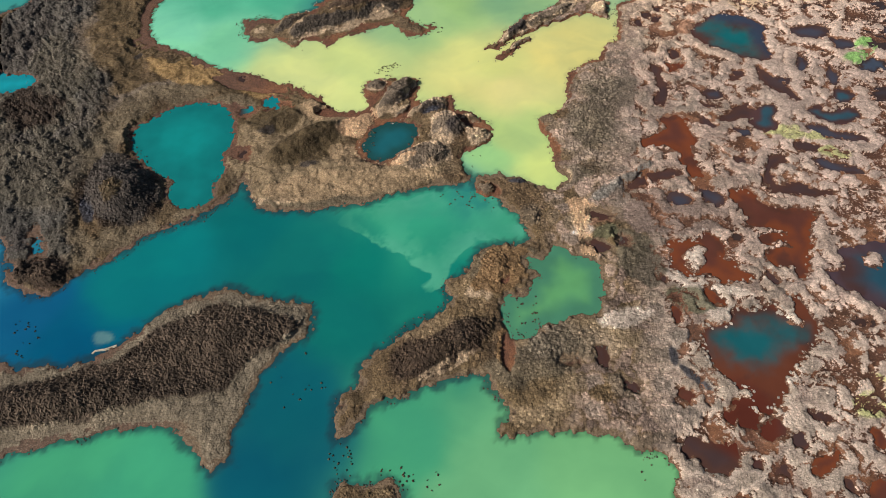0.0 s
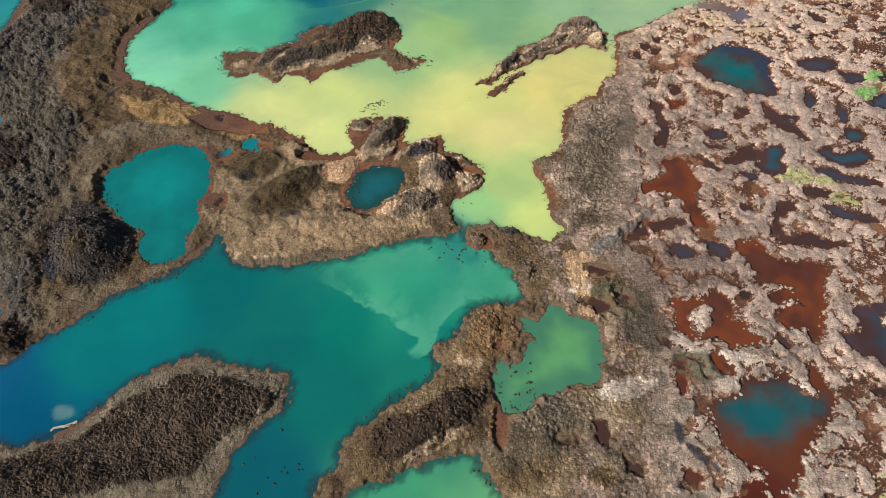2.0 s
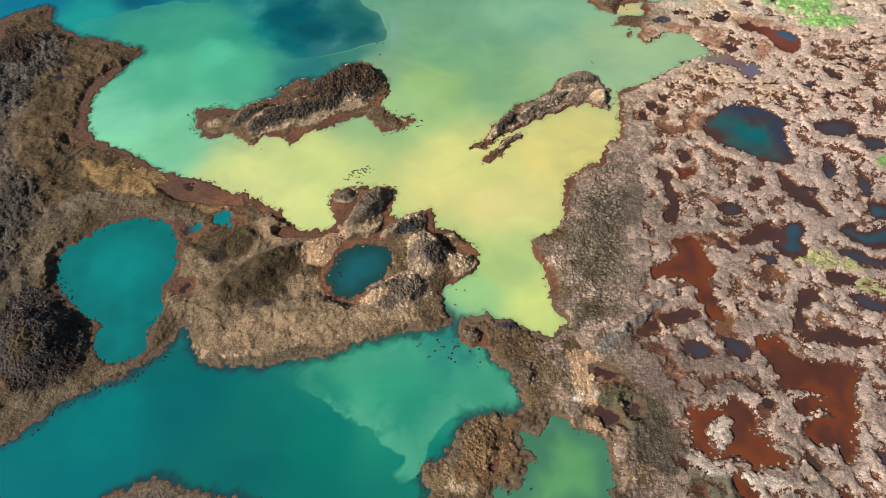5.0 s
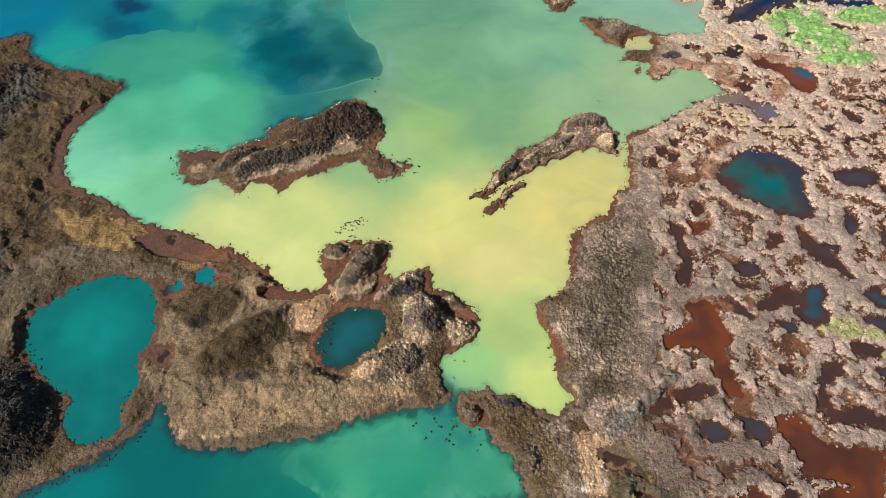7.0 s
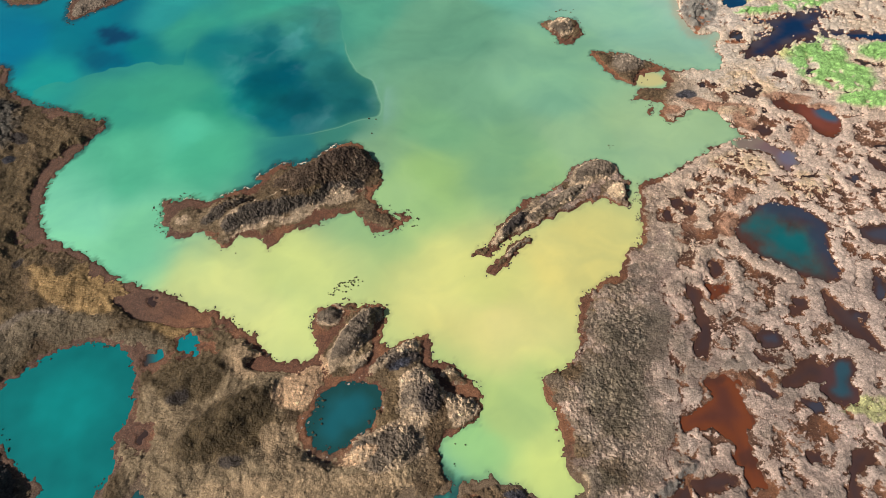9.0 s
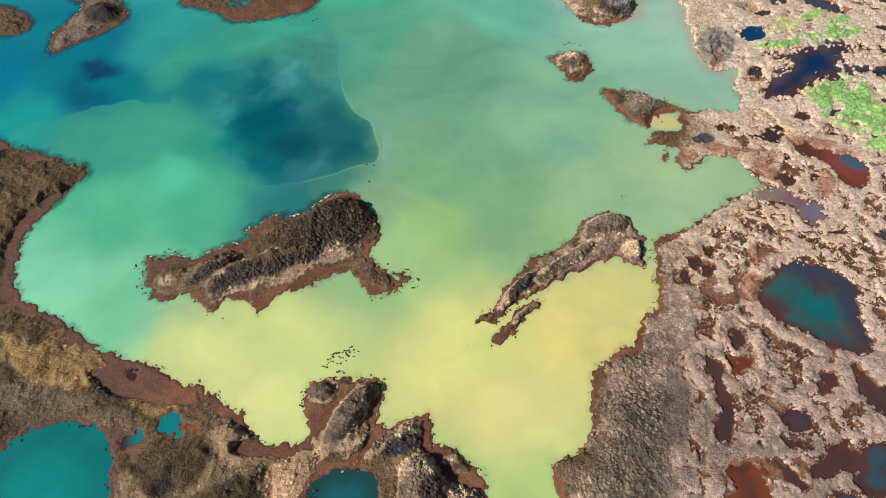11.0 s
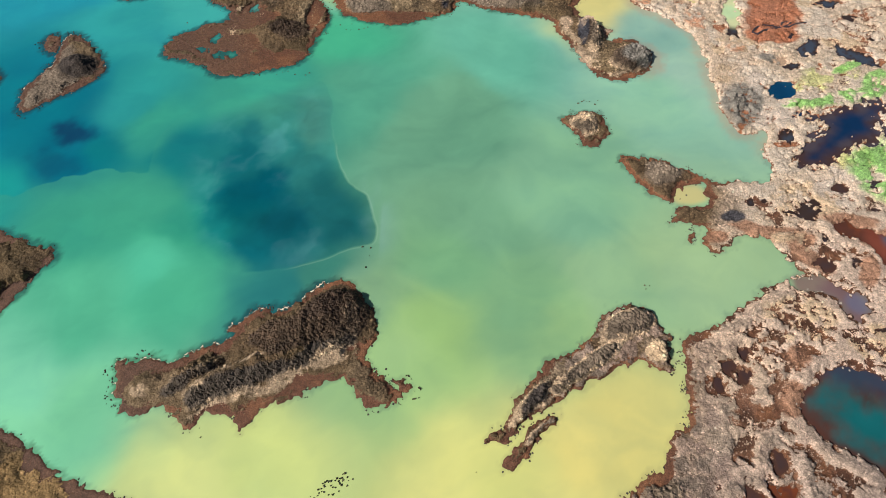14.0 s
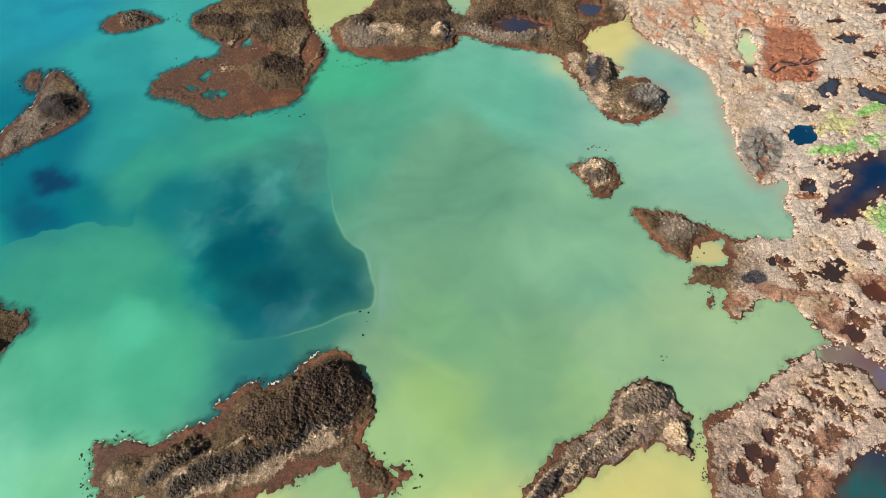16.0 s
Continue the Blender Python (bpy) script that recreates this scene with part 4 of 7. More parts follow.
CORES = {"p_rust_teal": (45.4, -65.0, 7.6, 3.8, 10), "p_blue": (61.7, 8.1, 8.7, 5.8, 119)}
INFLOW = [(-23.8, -41.2), (-20.3, -43.0), (-18.5, -45.0), (-14.0, -46.8), (-9.4, -49.0), (-6.4, -52.0), (-5.9, -53.2), (-7.4, -55.2), (-6.6, -56.6), (-4.0, -55.2), (-0.5, -48.9), (3.1, -46.1), (10.3, -46.2), (10.3, -41.2), (5.4, -35.9), (-3.3, -34.6), (-14.7, -37.1), (-22.2, -38.6)]
# drowned sedge: a region and how many clumps
CLUMPS = [((-16.1, -0.3, 3.4, 1.1, 25), 40), ((-7.2, 13.4, 3.6, 2.4, 166), 34), ((-18.2, -83.1, 3, 1.8, 99), 26), ((-7, -85.3, 4.7, 1.7, 0), 16), ((-10.1, -85, 3.2, 1.4, 179), 10), ((-71.9, -64, 3.8, 2.4, 132), 20), ((4.7, -37.2, 4.6, 2.6, 0), 26), ((-24.7, -71.7, 6.2, 5, 163), 14), ((9.8, -60.7, 3.9, 3.3, 76), 22), ((34.5, 30.9, 0.8, 0.5, 5), 3), ((-0.8, -36.1, 3.7, 2.4, 179), 14), ((5, -72.7, 2.6, 2.2, 8), 22), ((-28.8, 108.3, 6.7, 1.6, 97), 24), ((-54.7, 93.3, 13, 9.7, 160), 20)]
CLUMPS += [((-19.2, 100.1, 7.7, 1.5, 0), 14), ((-39.4, 83.9, 10.7, 1.1, 0), 14), ((-65.5, 116.3, 2.1, 1.6, 151), 10), ((-93.2, 93.4, 2.8, 1.5, 124), 8), ((-51.8, 17.6, 1.2, 0.8, 166), 6), ((30.6, 74.9, 2.7, 1.2, 2), 7), ((4.2, 1.3, 0.3, 0.3, 1), 1), ((-36.2, 6.2, 0.3, 0.3, 170), 1), ((-8.7, -3.9, 0.3, 0.3, 175), 1), ((26, -83.9, 2.9, 2.1, 15), 10), ((1.7, -27.3, 3.3, 2.3, 0), 6), ((-13.9, 37.2, 3, 1.9, 97), 4), ((-18.5, -22.8, 3.8, 1.3, 83), 16), ((-64.1, -25.7, 3.9, 1.4, 129), 14), ((-45.2, -37.4, 3.4, 1.3, 21), 8), ((-57.1, -11.6, 8.3, 0.9, 11), 8)]
# stones: a region, the pond on whose rim they lie, how many, how large
RIMS = [((46.1, -66.8, 10.9, 10.4), "p_rust_teal", 120, 0.25, 0.75), ((41.4, -49.7, 9, 7), "p_hollow_29", 60, 0.25, 0.6), ((56.4, -44.5, 9, 10), "p_hollow_28", 24, 0.25, 0.5), ((88.7, 66.1, 20.8, 10.4), "p_stream", 36, 0.4, 1.0), ((63.9, 28.5, 6, 5.4), "p_creek", 12, 0.3, 0.6), ((60.3, 8.3, 8.9, 9.4), "p_blue", 16, 0.3, 0.6), ((-14.4, -22.1, 6.9, 6.4), "p_hole", 14, 0.25, 0.5)]
CREEK_POOL = (68.8, 27.6)
RILLS = [[(71.7, 97), (73.3, 98.8), (75.6, 100.3), (77.7, 99.9), (79, 99.2), (80.8, 99.5), (82.2, 100.8), (81.6, 101.4), (80, 100.6), (79, 99.2)], [(71.7, 97), (72.7, 96.2), (74.5, 97.7), (76.7, 98.8), (79, 99.2), (81, 99), (83.2, 100.3), (85.7, 100.6)]]

# ---- numeric helpers ----
def lattice(ix, iy, seed):
    """A value between 0 and 1 for every whole-numbered place."""
    h = (ix.astype(np.int64) * 374761393 + iy.astype(np.int64) * 668265263 + seed * 974634777) & 0xFFFFFFFF
    h = ((h ^ (h >> 13)) * 1274126177) & 0xFFFFFFFF
    return ((h ^ (h >> 16)) & 0xFFFFFF) / float(0xFFFFFF)


def soft(x, y, size, seed=0):
    """Smooth noise, 0 to 1."""
    x, y = x / size, y / size
    ix, iy = np.floor(x), np.floor(y)
    u, v = x - ix, y - iy
    u, v = u * u * u * (u * (u * 6 - 15) + 10), v * v * v * (v * (v * 6 - 15) + 10)
    a, b = lattice(ix, iy, seed), lattice(ix + 1, iy, seed)
    c, d = lattice(ix, iy + 1, seed), lattice(ix + 1, iy + 1, seed)
    return (a + (b - a) * u) * (1 - v) + (c + (d - c) * u) * v


def layered(x, y, size, octaves=4, seed=0, gain=0.5):
    out, amp, total = 0.0, 1.0, 0.0
    for n in range(octaves):
        ca, sa = math.cos(0.7 * n), math.sin(0.7 * n)
        out = out + amp * soft(ca * x - sa * y, sa * x + ca * y, size / 2**n, seed + 17 * n)
        total, amp = total + amp, amp * gain
    return out / total


def cells(x, y, size, seed=0):
    """Distance to the nearest of a field of scattered seeds (in units of size), and that seed's own number."""
    gx, gy = x / size, y / size
    ix, iy = np.floor(gx), np.floor(gy)
    best, own = np.full(gx.shape, 9.0), np.zeros(gx.shape)
    for dx in (-1, 0, 1):
        for dy in (-1, 0, 1):
            jx, jy = ix + dx, iy + dy
            d = (jx + lattice(jx, jy, seed) - gx) ** 2 + (jy + lattice(jx, jy, seed + 5) - gy) ** 2
            near = d < best
            best = np.where(near, d, best)
            own = np.where(near, lattice(jx, jy, seed + 9), own)
    return np.sqrt(best), own


def step(a, b, x):
    t = np.clip((x - a) / (b - a), 0, 1)
    return t * t * (3 - 2 * t)


def rounded(points, turns=1):
    """Corners cut twice, so that a shore is no polygon."""
    p = np.array(points, float)
    for _ in range(turns):
        q = np.roll(p, -1, 0)
        p = np.stack([0.8 * p + 0.2 * q, 0.2 * p + 0.8 * q], 1).reshape(-1, 2)
    return p


def inside(points, x, y, reach=9.0, turns=1):
    """How far inside an outline every place lies, in metres; negative outside, -reach when far away."""
    p = rounded(points, turns)
    out = np.full(x.shape, -float(reach))
    lo, hi = p.min(0) - reach, p.max(0) + reach
    near = (x > lo[0]) & (x < hi[0]) & (y > lo[1]) & (y < hi[1])
    if not near.any():
        return out
    px, py = x[near], y[near]
    d2, odd = np.full(px.shape, 1e9), np.zeros(px.shape, bool)
    for (ax, ay), (bx, by) in zip(p, np.roll(p, -1, 0)):
        ex, ey = bx - ax, by - ay
        k = np.clip(((px - ax) * ex + (py - ay) * ey) / (ex * ex + ey * ey + 1e-9), 0, 1)
        d2 = np.minimum(d2, (px - ax - k * ex) ** 2 + (py - ay - k * ey) ** 2)
        if ay != by:
            odd ^= ((ay > py) != (by > py)) & (px < ex * (py - ay) / (by - ay) + ax)
    d = np.sqrt(d2)
    out[near] = np.where(odd, d, np.maximum(-d, -reach))
    return out


def oval(row, x, y):
    """1 in the middle of an oval, 0 on its rim, negative outside."""
    cx, cy, a, b, turn = row[:5]
    c, s = math.cos(radians(turn)), math.sin(radians(turn))
    u, v = ((x - cx) * c + (y - cy) * s) / a, ((y - cy) * c - (x - cx) * s) / b
    return 1 - np.sqrt(u * u + v * v)


# ---- the lie of the land ----
ISLANDS = ("dark_isle", "long_isle", "curved_isle", "thin_isle", "round_isle", "teardrop_isle", "lobe_isle", "edge_isle", "small_isle", "north_isle", "south_isle", "pale_isle", "mat_isle", "rim_isle", "bay_isle", "tail_isle")
MAINLAND = ("west", "centre", "east_a", "east_b", "east_c", "north_bank")


def ragged(x, y):
    """The places from which the outlines are read: a shore frays at two scales."""
    wx = 0.9 * (layered(x, y, 2.2, 3, 11) - 0.5) + 0.6 * (soft(x, y, 0.55, 12) - 0.5)
    wy = 0.9 * (layered(x, y, 2.2, 3, 23) - 0.5) + 0.6 * (soft(x, y, 0.55, 24) - 0.5)
    return x + wx, y + wy


def marsh_share(x, y):
    """1 over the eastern marsh, 0 elsewhere."""
    edge = np.interp(y, [-100, -60, -35, -10, 10, 30, 50, 62, 80, 130], [22, 26, 24, 28, 34, 40, 50, 46, 46, 38])
    return step(0, 10, x - edge)


def slate_share(x, y):
    """1 over the rugged dark heath in the west, 0 elsewhere."""
    return step(-1.5, 2.0, inside(SLATE_LAND, x, y) + 7 * (layered(x, y, 7, 4, 187, 0.6) - 0.5))


def heathery(x, y):
    """1 over dark heather and the painted ridge shadow, 0 elsewhere."""
    out = cover_share("heath", x, y)
    for kind, rim in PATCHES:
        if kind in ("heath", "soot"):
            out = np.maximum(out, step(-0.5, 0.5, inside(rim, x, y)))
    return out


def calm(x, y):
    """1 over the smooth western grassland, 0 over heath, mounds and marsh."""
    return step(-9, -17, x) * (1 - heathery(x, y)) * (1 - slate_share(x, y)) * step(104, 92, y)


def hollow_depth(x, y):
    """Metres from the edge of the marsh's lesser wet hollows, which wind between pale mats."""
    ux, uy = x + 2.2 * (layered(x, y, 3.0, 3, 131) - 0.5), y + 2.2 * (layered(x, y, 3.0, 3, 137) - 0.5)
    field = layered(ux * 0.75, uy * 1.15, 4.4, 6, 53, 0.58)
    known = step(28, 18, y) * step(84, 76, x)
    return (0.59 + 0.15 * known + 0.09 * step(0, 30, y) * (1 - known) + 0.2 * step(56, 64, y) * step(84, 74, x) - field) * 8.0


def mats(x, y):
    """The marsh's mossy cushions, some metres wide: how far from each one's middle, and its own number."""
    wx, wy = x + 1.8 * (layered(x, y, 2.0, 3, 151) - 0.5), y + 1.8 * (layered(x, y, 2.0, 3, 153) - 0.5)
    return cells(wx, wy * 1.25, 3.6, 155)


def seams(x, y):
    """How far a place lies from the gap between two neighbouring mats, in metres."""
    wx, wy = x + 1.8 * (layered(x, y, 2.0, 3, 151) - 0.5), y + 1.8 * (layered(x, y, 2.0, 3, 153) - 0.5)
    px, py = wx / 3.6, wy * 1.25 / 3.6
    ix, iy = np.floor(px), np.floor(py)
    first, second = np.full(px.shape, 9.0), np.full(px.shape, 9.0)
    for dx in (-1, 0, 1):
        for dy in (-1, 0, 1):
            jx, jy = ix + dx, iy + dy
            far = (jx + lattice(jx, jy, 155) - px) ** 2 + (jy + lattice(jx, jy, 160) - py) ** 2
            second = np.minimum(second, np.maximum(first, far))
            first = np.minimum(first, far)
    return (np.sqrt(second) - np.sqrt(first)) * 3.6 / 2


def shore_distance(x, y, names, ponds=True):
    """Metres from the water's edge, positive on land."""
    rx, ry = ragged(x, y)
    d = np.full(x.shape, -9.0)
    for name in names:
        d = np.maximum(d, inside(SHORES[name], rx, ry))
    if "west" in names:
        far = np.maximum(np.maximum(np.abs(x) - 150, y - 150), -130 - y)
        d = np.maximum(d, np.clip(far, -9, 9))
    crumble = layered(x, y, 1.1, 3, 29, 0.65) - 0.5
    d = d + np.where(d > -4, 1.5 * crumble, 0)
    if not ponds:
        return d
    for name in [n for n in SHORES if n.startswith("p_") and "west" in names]:
        d = np.minimum(d, -inside(SHORES[name], rx, ry) + (7.0 if name == "p_stream" else 1.5) * crumble)
    wx, wy = rx + 1.6 * (layered(x, y, 2.4, 3, 31) - 0.5), ry + 1.6 * (layered(x, y, 2.4, 3, 37) - 0.5)
    for row in POOLS:
        near = (np.abs(x - row[0]) < row[2] + 9) & (np.abs(y - row[1]) < row[2] + 9)
        o = oval(row, wx[near], wy[near]) * row[3] - 2.6 * crumble[near] * min(1.0, row[3] / 1.5)
        d[near] = np.minimum(d[near], -o)
    if "west" in names:
        share = marsh_share(x, y) * step(0.5, 3.0, d)
        d = np.where(share > 0, np.minimum(d, np.clip(hollow_depth(x, y), -0.3, 9) + (1 - share) * 9), d)
        nook = (0.615 + 0.02 * step(12, 40, y) + 0.10 * step(50, 62, y) * step(84, 74, x) - layered(wx, wy * 1.3, 1.9, 4, 57, 0.6)) * 3.5
        d = np.where(share > 0, np.minimum(d, np.maximum(nook, 0.06) + (1 - share) * 9), d)
    return d


def cover_share(kind, x, y):
    """How far a kind of cover holds at a place, 0 to 1, with frayed borders."""
    out = np.zeros(x.shape)
    some = np.zeros(x.shape, bool)
    for row in COVER[kind]:
        some |= (np.abs(x - row[0]) < row[2] * 2) & (np.abs(y - row[1]) < row[2] * 2)
    if not some.any():
        return out
    x, y = x[some], y[some]
    part = np.zeros(x.shape)
    fray = layered(x, y, 5.0, 5, len(kind) * 7 + ord(kind[0]), 0.6) - 0.5
    if kind in ("sand", "white", "gold", "pale", "lime", "green", "orange", "salmon"):
        patchy = step(*((0.30, 0.42) if kind == "green" else (0.36, 0.52)), layered(x, y, 1.0 if kind == "pale" else 2.6, 4, 19 + len(kind), 0.6))
    else:
        patchy = 1.0
    for row in COVER[kind]:
        near = (np.abs(x - row[0]) < row[2] * 2) & (np.abs(y - row[1]) < row[2] * 2)
        part[near] = np.maximum(part[near], step(-0.12, 0.22, oval(row, x[near], y[near]) + fray[near] * 0.9))
    out[some] = part * patchy
    return out


def upland(x, y, d):
    """Metres inside the raised tussock cover; negative on the flat mud and sedge that lies below it."""
    m = marsh_share(x, y)
    wide = 0.15 + (1.5 + 3.4 * step(-28, -42, x) * step(30, 5, np.abs(y - 22))) * np.clip(2.2 * layered(x, y, 5, 4, 44, 0.6) - 0.6, 0, 1.4)
    south = step(-30, -44, y) * step(-60, -52, x)
    n = d - wide * (1 - 0.4 * south)
    n = np.minimum(n, 1.3 - (3.0 - 1.5 * step(80, 88, y)) * cover_share("rust", x, y))
    fray = 1.6 * (layered(x, y, 2.2, 4, 113, 0.6) - 0.5)
    for row in [r for r in MOUNDS + KNOLLS + RIDGES if r[0] > 7 or r[1] < -30 or r[1] > 40]:
        near = (np.abs(x - row[0]) < row[2] * 2) & (np.abs(y - row[1]) < row[2] * 2)
        n[near] = np.maximum(n[near], np.minimum(oval(row, x[near], y[near]) * row[3] + 0.25 + fray[near], d[near] - 0.35))
    for rim in UPLANDS:
        n = np.maximum(n, np.minimum(inside(rim, x, y) + 0.35 + 0.9 * fray, d - 0.3))
    far, _ = mats(x, y)
    low = layered(x, y * 1.2, 5, 5, 191, 0.6)
    e = np.minimum(d - 0.10 - 0.35 * layered(x, y, 4, 2, 193), (0.70 - low) * 9.0) + 0.55 * (0.46 - far) * step(4.0, 1.0, d)
    split = np.full(x.shape, 9.0)
    some = m > 0.05
    split[some] = seams(x[some], y[some])
    e = np.minimum(e, split - 0.10 + 1.5 * step(0.40, 0.56, layered(x, y, 4.5, 3, 201)))
    e = e + 0.35 * step(28, 46, y) + 2.0 * cover_share("green", x, y)
    return n * (1 - m) + e * m


def ground_height(x, y, d):
    """Height over the water for a place that lies d metres from the shore."""
    sink = np.clip(d * 0.4, -1.0, 0)
    m, up = marsh_share(x, y), upland(x, y, d)
    smooth, slate = calm(x, y), slate_share(x, y)
    bank = 0.12 * step(0, 0.4, d) + (0.30 - 0.06 * m) * (1 - 0.7 * smooth) * step(-0.10, 0.25, up) * step(0, 0.5, d) + 0.25 * step(0.3, 3.2, up)
    swell = np.zeros(x.shape)
    for row in RIDGES + FOLDS:
        near = (np.abs(x - row[0]) < row[2] * 2) & (np.abs(y - row[1]) < row[2] * 2)
        swell[near] = np.maximum(swell[near], row[5] * step(-0.35, 0.75, oval(row, x[near], y[near])))
    for row in MOUNDS + KNOLLS:
        near = (np.abs(x - row[0]) < row[2] * 2) & (np.abs(y - row[1]) < row[2] * 2)
        swell[near] = np.maximum(swell[near], row[5] * step(-0.1, 0.5, oval(row, x[near], y[near])))
    swell = swell * (0.6 + 0.8 * layered(x, y, 4.0, 3, 71)) + 0.9 * np.clip(layered(x, y, 11, 3, 77) - 0.42, 0, 1)
    dome, own = cells(x + 0.3 * soft(x, y, 0.5, 3), y + 0.3 * soft(x, y, 0.5, 4), 0.85, 81)
    lump = np.clip(1 - dome * 1.25, 0, 1) ** 0.7 * (0.25 + 0.5 * own) * (1 - 0.6 * smooth) * (1 - 0.75 * m)
    knob, _ = cells(x + soft(x, y, 1.4, 7), y + soft(x, y, 1.4, 8), 2.3, 83)
    swell = swell + 0.40 * (1 - m) * step(2, 6, d) * np.clip(1 - knob * 1.3, 0, 1)
    crest = 1 - np.abs(2 * layered(x + 0.4 * y, y, 6.0, 3, 85) - 1)
    swell = swell + 1.3 * smooth * step(1, 5, d) * np.clip(crest - 0.55, 0, 1)
    # the western heath is torn into short ridges
    torn = 1 - np.abs(2 * layered((x + 0.5 * y) * 1.2, (y - 0.5 * x) * 0.7, 3.4, 4, 87, 0.55) - 1)
    swell = swell + 1.7 * slate * step(1, 4, d) * np.clip(torn - 0.45, 0, 1)
    fine = (0.16 - 0.12 * m) * (soft(x, y, 0.45, 91) - 0.5)
    rough = step(-0.1, 1.2, up)
    bald = 1 - 0.95 * cover_share("redmud", x, y)
    far, _ = mats(x, y)
    swell = swell + m * 0.12 * np.clip(1 - (far / 0.72) ** 2, 0, 1)
    return sink + bank + (swell * step(-0.2, 1.6, up) + (0.42 * lump + fine) * (0.12 + 0.88 * rough)) * bald * (d > 0)


COLOURS = {
    "plain": (0.152, 0.099, 0.053), "basalt": (0.090, 0.083, 0.071), "soot": (0.075, 0.062, 0.052), "sedge": (0.235, 0.190, 0.132), "straw": (0.400, 0.275, 0.158), "ochre": (0.230, 0.135, 0.062), "moss": (0.125, 0.118, 0.066), "mauve": (0.270, 0.190, 0.150), "peach": (0.680, 0.495, 0.355), "marsh": (0.600, 0.430, 0.335), "fringe": (0.175, 0.078, 0.045), "heath": (0.058, 0.038, 0.026), "moor": (0.125, 0.103, 0.070), "flat": (0.285, 0.126, 0.062),
    "olive": (0.168, 0.113, 0.057), "grey": (0.250, 0.192, 0.140), "gold": (0.400, 0.250, 0.105), "sand": (0.600, 0.430, 0.270),
    "rust": (0.142, 0.080, 0.053), "white": (0.680, 0.550, 0.440), "green": (0.250, 0.500, 0.130), "lime": (0.520, 0.500, 0.210),
    "orange": (0.580, 0.225, 0.105), "mud": (0.088, 0.043, 0.027), "bank": (0.200, 0.150, 0.092), "tan": (0.300, 0.215, 0.125), "bare": (0.050, 0.040, 0.036),
    "clay": (0.360, 0.185, 0.110), "umber": (0.110, 0.076, 0.038), "dune": (0.700, 0.440, 0.250), "slate": (0.042, 0.044, 0.056), "pale": (0.540, 0.390, 0.250), "core": (0.145, 0.120, 0.094),
    "salmon": (0.630, 0.455, 0.310), "cream": (0.680, 0.550, 0.425), "blush": (0.610, 0.455, 0.370), "ash": (0.215, 0.195, 0.165), "redmud": (0.400, 0.135, 0.062),
}


